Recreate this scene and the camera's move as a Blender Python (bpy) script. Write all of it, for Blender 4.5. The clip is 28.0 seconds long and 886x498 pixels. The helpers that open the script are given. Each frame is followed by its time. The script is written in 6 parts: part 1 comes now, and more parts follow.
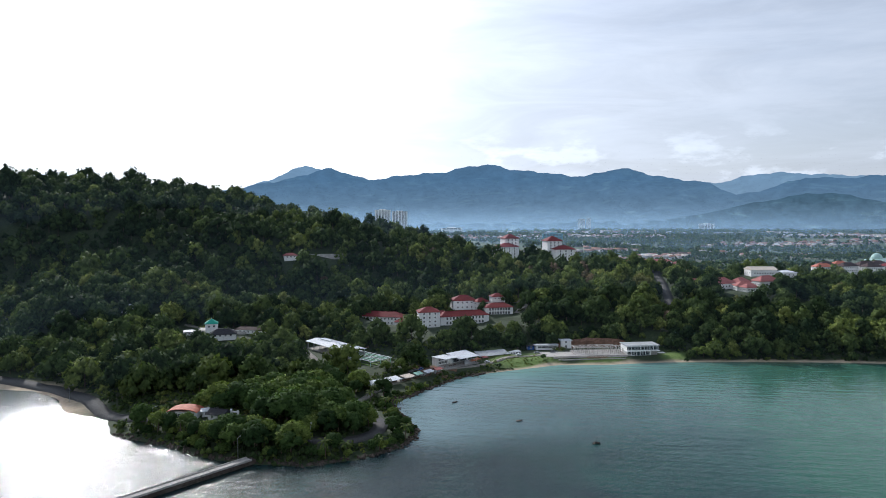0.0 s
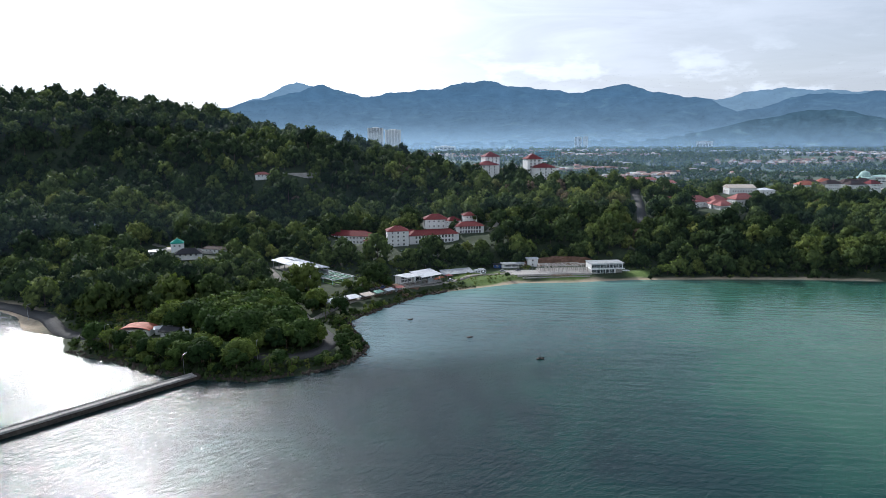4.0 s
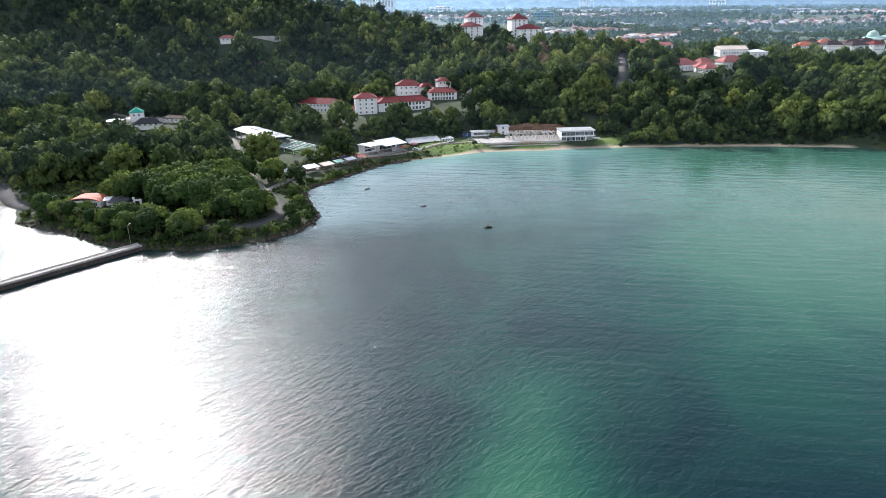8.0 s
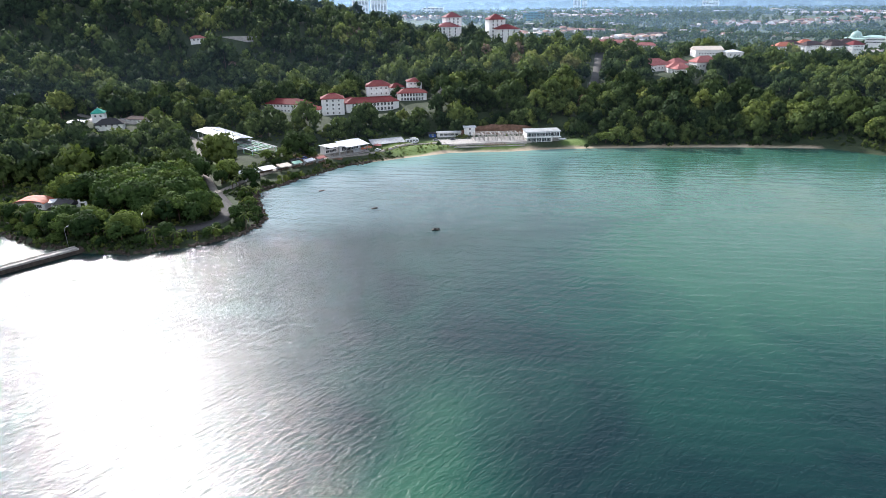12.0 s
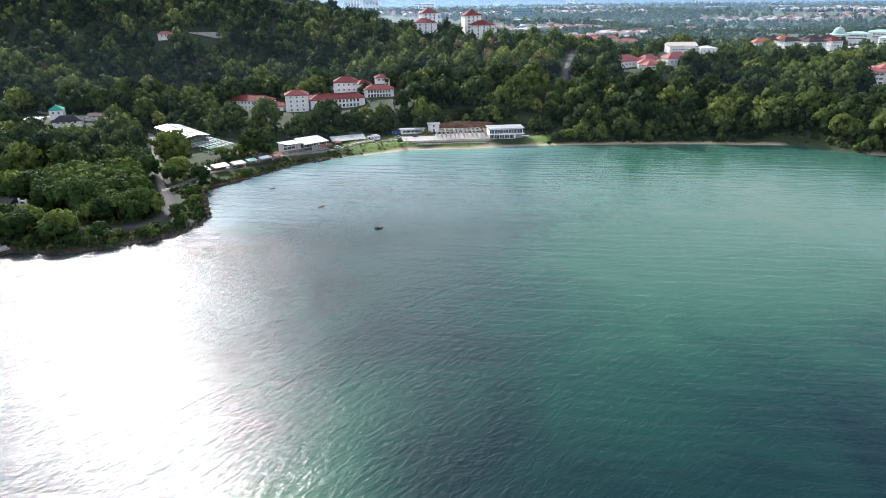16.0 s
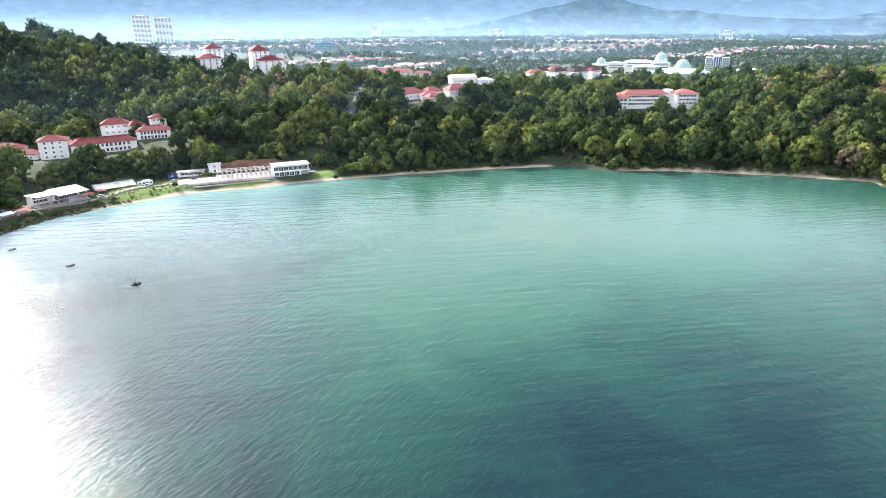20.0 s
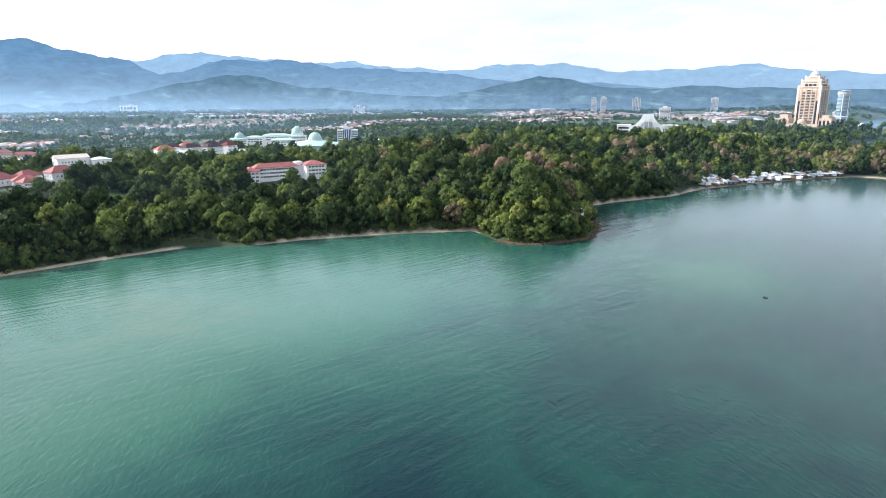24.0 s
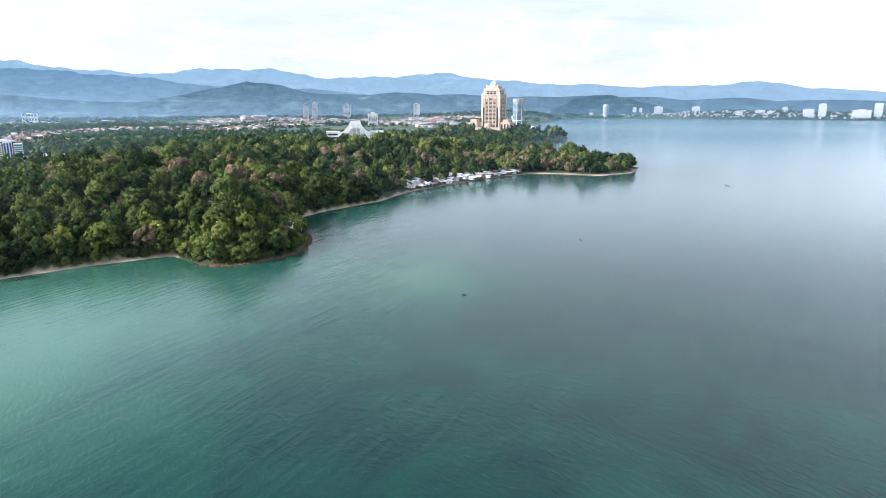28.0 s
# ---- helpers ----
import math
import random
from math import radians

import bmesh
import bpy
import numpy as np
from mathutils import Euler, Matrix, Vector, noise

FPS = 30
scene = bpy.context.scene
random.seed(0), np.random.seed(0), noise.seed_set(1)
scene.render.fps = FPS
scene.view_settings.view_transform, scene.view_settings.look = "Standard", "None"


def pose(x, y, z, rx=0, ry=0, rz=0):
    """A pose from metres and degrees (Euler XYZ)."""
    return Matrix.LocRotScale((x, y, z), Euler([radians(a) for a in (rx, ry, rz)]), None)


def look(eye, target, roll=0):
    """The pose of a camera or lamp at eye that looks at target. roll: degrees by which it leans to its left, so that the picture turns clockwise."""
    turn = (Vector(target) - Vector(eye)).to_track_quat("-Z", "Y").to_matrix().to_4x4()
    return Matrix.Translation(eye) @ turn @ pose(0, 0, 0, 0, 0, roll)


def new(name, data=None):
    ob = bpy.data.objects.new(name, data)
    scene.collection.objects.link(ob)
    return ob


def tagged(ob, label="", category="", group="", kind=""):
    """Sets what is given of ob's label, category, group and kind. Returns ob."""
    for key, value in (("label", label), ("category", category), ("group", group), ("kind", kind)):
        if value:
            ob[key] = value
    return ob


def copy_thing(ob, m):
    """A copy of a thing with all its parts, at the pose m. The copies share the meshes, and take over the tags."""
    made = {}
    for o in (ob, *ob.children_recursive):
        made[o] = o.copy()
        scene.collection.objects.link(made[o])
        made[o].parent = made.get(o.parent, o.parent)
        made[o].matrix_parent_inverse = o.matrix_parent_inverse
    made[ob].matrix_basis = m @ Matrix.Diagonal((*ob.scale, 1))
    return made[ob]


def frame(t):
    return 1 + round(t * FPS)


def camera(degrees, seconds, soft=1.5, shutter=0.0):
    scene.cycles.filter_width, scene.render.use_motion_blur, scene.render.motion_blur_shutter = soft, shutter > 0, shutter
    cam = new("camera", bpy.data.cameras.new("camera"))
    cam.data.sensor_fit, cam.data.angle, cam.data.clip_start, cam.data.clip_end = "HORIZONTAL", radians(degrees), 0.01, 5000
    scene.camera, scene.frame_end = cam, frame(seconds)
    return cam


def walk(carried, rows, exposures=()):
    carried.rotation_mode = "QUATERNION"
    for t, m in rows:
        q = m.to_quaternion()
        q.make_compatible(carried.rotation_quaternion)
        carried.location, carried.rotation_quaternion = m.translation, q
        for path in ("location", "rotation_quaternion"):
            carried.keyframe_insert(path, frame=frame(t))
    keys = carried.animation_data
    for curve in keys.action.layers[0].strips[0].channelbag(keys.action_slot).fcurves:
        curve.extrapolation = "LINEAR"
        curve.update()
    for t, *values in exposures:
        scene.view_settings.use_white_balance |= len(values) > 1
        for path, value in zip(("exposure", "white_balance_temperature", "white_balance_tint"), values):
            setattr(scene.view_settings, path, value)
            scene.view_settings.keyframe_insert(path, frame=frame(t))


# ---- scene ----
cam = camera(70.39, 28.0, soft=0.6)

PATH = [
    (0, (-14.23, -0.7, 102.77), (-2.47, 98.48, 97.79), -0.07),
    (0.5, (-11.01, -0.47, 102.99), (0.73, 98.68, 97.28), -0.14),
    (1, (-7.79, -0.17, 103.17), (3.95, 98.93, 96.68), -0.06),
    (1.5, (-4.54, -0.09, 102.71), (7.21, 98.96, 95.5), -0.18),
    (2, (-1.39, 0.07, 102.3), (10.33, 99.04, 94.07), -0.15),
    (2.5, (1.7, 0.23, 102.05), (13.36, 98.9, 90.79), -0.25),
    (3, (4.75, 0.36, 101.94), (16.41, 98.73, 88.25), -0.29),
    (3.5, (7.77, 0.45, 101.79), (19.36, 98.44, 85.53), -0.23),
    (5.5, (19.41, 0.77, 100.86), (32.04, 98.07, 81.56), -0.41),
    (6, (23.11, 1.02, 100.57), (35.17, 97.95, 79.14), -0.38),
    (6.5, (26.32, 1.1, 100.23), (37.66, 97.33, 75.53), -0.49),
    (7, (29.55, 1.02, 99.91), (40.65, 96.04, 70.79), -0.58),
    (7.5, (32.85, 0.88, 99.69), (43.63, 94.23, 65.5), -0.63),
    (8, (35.92, 0.85, 99.59), (46.51, 93.01, 62.23), -0.65),
    (8.5, (38.81, 0.92, 99.47), (49.46, 93.07, 62.12), -0.63),
    (9, (41.66, 1.22, 99.31), (52.37, 93.38, 61.99), -0.62),
    (9.5, (44.48, 1.44, 99.03), (55.31, 93.59, 61.74), -0.61),
    (10, (47.39, 1.64, 98.79), (58.23, 93.8, 61.52), -0.62),
    (10.5, (50.35, 1.84, 98.66), (61.24, 94.01, 61.43), -0.65),
    (11, (53.34, 2.04, 98.72), (64.33, 94.2, 61.49), -0.64),
    (11.5, (56.38, 2.14, 98.74), (67.34, 94.29, 61.48), -0.63),
    (12, (59.54, 2.38, 98.64), (70.49, 94.53, 61.38), -0.63),
    (12.5, (62.73, 2.68, 98.48), (73.67, 94.84, 61.23), -0.62),
    (14.5, (74.95, 3.17, 98.1), (85.86, 95.36, 60.92), -0.64),
    (15, (77.96, 3.2, 97.91), (88.82, 95.26, 60.39), -0.66),
    (15.5, (81.05, 3.26, 97.76), (91.96, 95.22, 60.01), -0.64),
    (16, (84.29, 3.48, 97.7), (95.65, 95.38, 59.96), -0.61),
    (16.5, (87.43, 3.71, 97.77), (99.35, 95.52, 59.98), -0.54),
    (17, (90.48, 3.88, 97.97), (103.21, 95.58, 60.18), -0.57),
    (17.5, (93.54, 3.84, 98.2), (107.64, 95.34, 60.41), -0.52),
    (18, (96.74, 3.62, 98.43), (113.0, 94.84, 60.8), -0.55),
    (18.5, (100.03, 3.24, 98.68), (119.45, 93.97, 61.37), -0.52),
    (19, (103.41, 2.53, 99.08), (127.02, 92.58, 62.55), -0.47),
    (19.5, (106.73, 1.49, 99.61), (137.59, 89.91, 64.55), -0.47),
    (20, (109.68, 0.4, 100.08), (146.97, 86.86, 66.4), -0.39),
    (20.5, (112.33, -0.79, 100.45), (157.28, 82.94, 69.31), -0.36),
    (21, (114.84, -1.67, 100.76), (166.7, 78.65, 71.44), -0.38),
    (21.5, (117.49, -2.28, 100.88), (175.78, 74.15, 73.3), -0.36),
    (23.5, (129.45, -3.22, 100.29), (204.37, 58.63, 76.6), -0.15),
    (24, (132.53, -3.74, 100.21), (210.95, 53.78, 76.92), -0.09),
    (24.5, (135.48, -4.33, 100.37), (217.1, 48.62, 77.27), -0.15),
    (25, (138.18, -4.91, 100.66), (223.28, 42.33, 77.7), -0.10),
    (25.5, (140.77, -5.54, 101.03), (228.86, 35.87, 78.12), -0.12),
    (26, (143.06, -6.17, 101.37), (233.69, 29.38, 78.52), -0.07),
    (26.5, (145.23, -6.77, 101.67), (237.7, 23.85, 79.03), -0.15),
    (27, (147.33, -7.33, 102.02), (241.2, 18.76, 79.45), -0.16),
    (27.5, (149.28, -7.82, 102.49), (244.21, 14.09, 79.95), -0.10),
    (28, (151.23, -8.26, 103.02), (246.81, 10.65, 80.5), -0.08),
]
walk(cam, [(t, look(eye, target, roll)) for t, eye, target, roll in PATH],
     [(0, -0.3, 5800, 12), (3, -0.25, 5800, 12), (6, -0.03, 5900, 13), (7, 0.25, 6000, 14), (8, 0.5, 6000, 15), (18, 0.5, 6000, 16), (20, 1.2, 6200, 18), (21, 1.4, 6250, 18), (23.5, 0.7, 6050, 14), (26, 0.64, 6000, 13), (28, 0.64, 6000, 13)])

# ---- world, sun ----
SUN_AZ, SUN_EL = radians(-24), radians(31)
world = bpy.data.worlds.new("sky")
scene.world = world
world.use_nodes = True
wn = world.node_tree
wn.nodes.clear()


def wnode(kind, **values):
    n = wn.nodes.new(kind)
    for k, v in values.items():
        n.inputs[k.replace("_", " ")].default_value = v
    return n


sky = wn.nodes.new("ShaderNodeTexSky")
sky.sky_type, sky.sun_disc = "NISHITA", False
sky.sun_elevation, sky.sun_rotation = SUN_EL, SUN_AZ
sky.air_density, sky.dust_density, sky.ozone_density = 1.0, 2.5, 1.0
sky_bg = wnode("ShaderNodeBackground", Strength=0.12)
wn.links.new(sky.outputs[0], sky_bg.inputs[0])
where = wn.nodes.new("ShaderNodeTexCoord")
flat = wn.nodes.new("ShaderNodeMapping")
flat.inputs["Scale"].default_value = (1.0, 1.0, 5.5)
wn.links.new(where.outputs["Generated"], flat.inputs[0])
cloud = wnode("ShaderNodeTexNoise", Scale=2.2, Detail=9.0, Roughness=0.62, Distortion=0.4)
wn.links.new(flat.outputs[0], cloud.inputs["Vector"])
cover = wn.nodes.new("ShaderNodeMapRange")
cover.inputs[1].default_value, cover.inputs[2].default_value = 0.34, 0.66
cover.inputs[3].default_value, cover.inputs[4].default_value = 0.62, 0.98
wn.links.new(cloud.outputs[0], cover.inputs[0])


def wmath(how, a, b, c=0.0):
    n = wn.nodes.new("ShaderNodeMath")
    n.operation = how
    for sock, v in zip(n.inputs, (a, b, c)):
        if hasattr(v, "is_linked"):
            wn.links.new(v, sock)
        else:
            sock.default_value = v
    return n.outputs[0]


def wrange(value, a, b, lo, hi):
    n = wn.nodes.new("ShaderNodeMapRange")
    n.interpolation_type = "SMOOTHSTEP"
    for sock, v in zip(n.inputs[1:5], (a, b, lo, hi)):
        sock.default_value = v
    wn.links.new(value, n.inputs[0])
    return n.outputs[0]


# thin cloud is brighter round the sun
aim_sun = wn.nodes.new("ShaderNodeVectorMath")
aim_sun.operation = "DOT_PRODUCT"
aim_sun.inputs[1].default_value = (math.sin(SUN_AZ) * math.cos(SUN_EL), math.cos(SUN_AZ) * math.cos(SUN_EL), math.sin(SUN_EL))
wn.links.new(where.outputs["Generated"], aim_sun.inputs[0])
toward = wmath("MAXIMUM", aim_sun.outputs["Value"], 0.0)
halo = wmath("MULTIPLY_ADD", wmath("POWER", toward, 11.0), 3.4, wrange(toward, 0.0, 0.8, 0.78, 1.08))
# streaks and soft banks within the cloud
flatter = wn.nodes.new("ShaderNodeMapping")
flatter.inputs["Scale"].default_value = (1.0, 1.0, 6.0)
wn.links.new(where.outputs["Generated"], flatter.inputs[0])
bank = wnode("ShaderNodeTexNoise", Scale=3.1, Detail=10.0, Roughness=0.6, Distortion=0.9)
wn.links.new(flatter.outputs[0], bank.inputs["Vector"])
# cloud banks opposite the sun are lit from the front
away = wmath("MULTIPLY", aim_sun.outputs["Value"], -1.0)
halo = wmath("ADD", halo, wrange(away, 0.35, 0.85, 0.0, 0.7))
halo = wmath("MULTIPLY", halo, wrange(bank.outputs[0], 0.33, 0.66, 0.92, 1.07))
# small white heaps of cloud low over the mountains
rise = wn.nodes.new("ShaderNodeSeparateXYZ")
wn.links.new(where.outputs["Generated"], rise.inputs[0])
heaps = wnode("ShaderNodeTexNoise", Scale=9.0, Detail=8.0, Roughness=0.62)
longer = wn.nodes.new("ShaderNodeMapping")
longer.inputs["Scale"].default_value = (1.0, 1.0, 2.6)
wn.links.new(where.outputs["Generated"], longer.inputs[0])
wn.links.new(longer.outputs[0], heaps.inputs["Vector"])
low_band = wmath("MULTIPLY", wrange(rise.outputs[2], 0.03, 0.06, 0.0, 1.0), wrange(rise.outputs[2], 0.085, 0.15, 1.0, 0.0))
halo = wmath("MULTIPLY_ADD", wmath("MULTIPLY", wrange(heaps.outputs[0], 0.50, 0.62, 0.0, 1.0), low_band), 0.34, halo)
cloud_bg = wnode("ShaderNodeBackground", Color=(0.91, 0.955, 1.0, 1))
wn.links.new(halo, cloud_bg.inputs[1])
# the cloud is thick to the south and thins out overhead and to the north-east
height = wn.nodes.new("ShaderNodeVectorMath")
height.operation = "DOT_PRODUCT"
height.inputs[1].default_value = (0.257, 0.369, 1.0)
wn.links.new(where.outputs["Generated"], height.inputs[0])
thin = wn.nodes.new("ShaderNodeMapRange")
thin.inputs[1].default_value, thin.inputs[2].default_value = 0.66, 0.90
thin.inputs[3].default_value, thin.inputs[4].default_value = 1.0, 0.12
wn.links.new(height.outputs["Value"], thin.inputs[0])
share = wn.nodes.new("ShaderNodeMath")
share.operation = "MULTIPLY"
wn.links.new(cover.outputs[0], share.inputs[0])
wn.links.new(thin.outputs[0], share.inputs[1])
both = wn.nodes.new("ShaderNodeMixShader")
wn.links.new(share.outputs[0], both.inputs[0])
wn.links.new(sky_bg.outputs[0], both.inputs[1])
wn.links.new(cloud_bg.outputs[0], both.inputs[2])
out = wn.nodes.new("ShaderNodeOutputWorld")
wn.links.new(both.outputs[0], out.inputs[0])

sun_data = bpy.data.lights.new("sun", "SUN")
sun_data.energy, sun_data.angle, sun_data.color = 5.0, radians(0.6), (1.0, 0.93, 0.82)
sun = new("sun", sun_data)
sun.matrix_world = look((math.sin(SUN_AZ) * 900, math.cos(SUN_AZ) * 900, 900 * math.tan(SUN_EL)), (0, 0, 0))

# ---- materials ----
def shader(name):
    m = bpy.data.materials.new(name)
    m.use_nodes = True
    nt = m.node_tree
    return m, nt, nt.nodes["Principled BSDF"]


def node(nt, kind, **values):
    n = nt.nodes.new(kind)
    for k, v in values.items():
        n.inputs[k.replace("_", " ")].default_value = v
    return n


def place_of(nt, scale=(1, 1, 1)):
    g = nt.nodes.new("ShaderNodeNewGeometry")
    m = nt.nodes.new("ShaderNodeMapping")
    m.inputs["Scale"].default_value = scale
    nt.links.new(g.outputs["Position"], m.inputs[0])
    return m.outputs[0]


def ramp(nt, value, stops):
    r = nt.nodes.new("ShaderNodeValToRGB")
    el = r.color_ramp.elements
    while len(el) < len(stops):
        el.new(0.5)
    for e, (p, c) in zip(el, stops):
        e.position, e.color = p, (*c, 1)
    nt.links.new(value, r.inputs[0])
    return r.outputs[0]


def mixed(nt, how, fac, a, b):
    m = nt.nodes.new("ShaderNodeMix")
    m.data_type, m.blend_type = "RGBA", how
    for sock, v in ((m.inputs[0], fac), (m.inputs[6], a), (m.inputs[7], b)):
        if hasattr(v, "is_linked"):
            nt.links.new(v, sock)
        else:
            sock.default_value = v if isinstance(v, (int, float)) else (*v, 1)
    return m.outputs[2]


def surface(name, color, rough=0.7, vary=0.25, grain=1.2, blotch=0.12, metal=0.0, bump=0.0, streak=False, sheen=0.18):
    """Paint, plaster, roofing and the like: a base colour worn at two scales."""
    m, nt, b = shader(name)
    fine = node(nt, "ShaderNodeTexNoise", Scale=grain, Detail=6.0)
    nt.links.new(place_of(nt, (1, 1, 0.25) if streak else (1, 1, 1)), fine.inputs["Vector"])
    broad = node(nt, "ShaderNodeTexNoise", Scale=blotch, Detail=3.0)
    nt.links.new(place_of(nt), broad.inputs["Vector"])
    lo = tuple(c * (1 - vary) for c in color)
    hi = tuple(min(1, c * (1 + vary * 0.5)) for c in color)
    a = ramp(nt, fine.outputs[0], [(0.3, lo), (0.7, hi)])
    c = ramp(nt, broad.outputs[0], [(0.3, (1 - vary,) * 3), (0.65, (1, 1, 1))])
    nt.links.new(mixed(nt, "MULTIPLY", 0.7, a, c), b.inputs["Base Color"])
    b.inputs["Roughness"].default_value, b.inputs["Metallic"].default_value = rough, metal
    b.inputs["Specular IOR Level"].default_value = sheen
    if bump:
        bp = node(nt, "ShaderNodeBump", Strength=bump, Distance=0.05)
        nt.links.new(fine.outputs[0], bp.inputs["Height"])
        nt.links.new(bp.outputs[0], b.inputs["Normal"])
    return m


def leafage(name, stops, own=False, gloss=0.03):
    """Leaves: the tone of each tree, each clump and each patch; light passes through."""
    m, nt, b = shader(name)
    if own:
        tone = node(nt, "ShaderNodeObjectInfo").outputs["Random"]
    else:
        tone = nt.nodes.new("ShaderNodeAttribute")
        tone.attribute_name = "tone"
        tone = tone.outputs["Fac"]
    isle = nt.nodes.new("ShaderNodeNewGeometry").outputs["Random Per Island"]
    base = ramp(nt, tone, stops)
    jit = ramp(nt, isle, [(0.0, (0.52, 0.56, 0.5)), (1.0, (1.5, 1.44, 1.2))])
    col = mixed(nt, "MULTIPLY", 0.85, base, jit)
    nt.links.new(col, b.inputs["Base Color"])
    b.inputs["Roughness"].default_value = 0.75
    b.inputs["Specular IOR Level"].default_value = gloss
    tr = nt.nodes.new("ShaderNodeBsdfTranslucent")
    nt.links.new(mixed(nt, "MULTIPLY", 1.0, col, (1.25, 1.38, 0.78)), tr.inputs[0])
    mx = node(nt, "ShaderNodeMixShader", Fac=0.24)
    nt.links.new(b.outputs[0], mx.inputs[1])
    nt.links.new(tr.outputs[0], mx.inputs[2])
    nt.links.new(mx.outputs[0], nt.nodes["Material Output"].inputs[0])
    return m


GREENS = [(0.0, (0.024, 0.043, 0.021)), (0.35, (0.058, 0.088, 0.035)), (0.7, (0.132, 0.168, 0.052)), (0.86, (0.20, 0.22, 0.072)),
          (0.93, (0.165, 0.142, 0.095)), (1.0, (0.19, 0.142, 0.115))]
M_LEAF = leafage("forest_leaves", GREENS, gloss=0.03)
M_LEAF_OWN = leafage("tree_leaves", [(0.0, (0.024, 0.048, 0.020)), (0.5, (0.058, 0.100, 0.034)), (1.0, (0.14, 0.185, 0.052))], own=True, gloss=0.03)
M_PALM = leafage("palm_fronds", [(0.0, (0.05, 0.085, 0.022)), (1.0, (0.10, 0.13, 0.035))], own=True, gloss=0.15)
M_FAR_LEAF = leafage("distant_leaves", [(0.0, (0.030, 0.056, 0.028)), (0.7, (0.052, 0.088, 0.038)), (1.0, (0.10, 0.125, 0.05))])
M_BARK = surface("bark", (0.16, 0.12, 0.085), 0.9, 0.5, 3.0, 0.5, bump=0.5)
M_WHITE = surface("white_plaster", (0.86, 0.86, 0.84), 0.75, 0.11, 0.8, 0.1, streak=True)
M_CREAM = surface("cream_stone", (0.66, 0.58, 0.50), 0.75, 0.2, 0.8, 0.05, streak=True)
M_TAN = surface("tan_cladding", (0.50, 0.39, 0.30), 0.6, 0.2, 0.5, 0.05, streak=True)
M_RED = surface("red_roof_tiles", (0.20, 0.034, 0.034), 0.75, 0.35, 1.5, 0.15, bump=0.3)
M_SALMON = surface("faded_red_roof_tiles", (0.40, 0.15, 0.135), 0.75, 0.3, 1.5, 0.15, bump=0.3)
M_DARKROOF = surface("dark_brown_roof", (0.085, 0.055, 0.05), 0.8, 0.35, 1.5, 0.2)
M_METAL = surface("white_metal_sheet", (0.72, 0.74, 0.76), 0.42, 0.14, 0.7, 0.12, sheen=0.5)
M_GREYMETAL = surface("weathered_metal_sheet", (0.46, 0.48, 0.49), 0.5, 0.3, 0.9, 0.2)
M_RUST = surface("rusty_sheet", (0.30, 0.17, 0.11), 0.8, 0.4, 0.9, 0.2)
M_BLUEROOF = surface("blue_sheet", (0.16, 0.30, 0.42), 0.5, 0.3, 0.9, 0.2)
M_CONCRETE = surface("concrete", (0.42, 0.40, 0.37), 0.85, 0.3, 0.9, 0.15, bump=0.3)
M_PALECON = surface("pale_concrete", (0.46, 0.44, 0.41), 0.85, 0.25, 0.9, 0.15, bump=0.2)
M_ASPHALT = surface("asphalt", (0.10, 0.098, 0.095), 0.9, 0.3, 1.5, 0.1, bump=0.3)
M_PATH = surface("sandy_road", (0.29, 0.27, 0.235), 0.9, 0.3, 0.7, 0.1, bump=0.3)
M_ROCK = surface("shore_rock", (0.085, 0.068, 0.055), 0.85, 0.5, 0.9, 0.1, bump=0.6)
M_REDROCK = surface("red_rock", (0.17, 0.10, 0.068), 0.9, 0.4, 0.9, 0.1, bump=0.6)
M_GREENROOF = surface("green_roof", (0.03, 0.33, 0.24), 0.5, 0.2, 0.9, 0.2)
M_PALEGREEN = surface("pale_green_roof", (0.42, 0.58, 0.53), 0.55, 0.18, 0.5, 0.1)
M_MINT = surface("mint_pipe", (0.45, 0.72, 0.58), 0.5, 0.15, 0.9, 0.2)
M_TEAL = surface("teal_cladding", (0.06, 0.21, 0.24), 0.35, 0.2, 0.3, 0.1)
M_ORANGE = surface("orange_tarpaulin", (0.50, 0.20, 0.11), 0.8, 0.25, 0.9, 0.2)
M_TERRA = surface("terracotta_sheet", (0.48, 0.16, 0.10), 0.7, 0.25, 0.6, 0.15)
M_WOOD = surface("weathered_wood", (0.17, 0.12, 0.085), 0.85, 0.4, 1.5, 0.3, bump=0.4)
M_DARK = surface("dark_paint", (0.035, 0.035, 0.04), 0.7, 0.2, 0.9, 0.2)
M_EARTH = surface("bare_red_earth", (0.21, 0.125, 0.085), 0.95, 0.35, 0.4, 0.06, bump=0.6)
M_GRASS = surface("short_grass", (0.10, 0.17, 0.035), 0.95, 0.4, 0.7, 0.07, bump=0.5)
M_PAINTBLUE = surface("blue_paint", (0.05, 0.11, 0.32), 0.4, 0.15)
M_STEEL = surface("galvanised_steel", (0.5, 0.51, 0.52), 0.4, 0.2, metal=0.8)


def glazing(name, color, rough=0.12):
    m, nt, b = shader(name)
    b.inputs["Base Color"].default_value = (*color, 1)
    b.inputs["Roughness"].default_value = rough
    b.inputs["Specular IOR Level"].default_value = 0.8
    return m


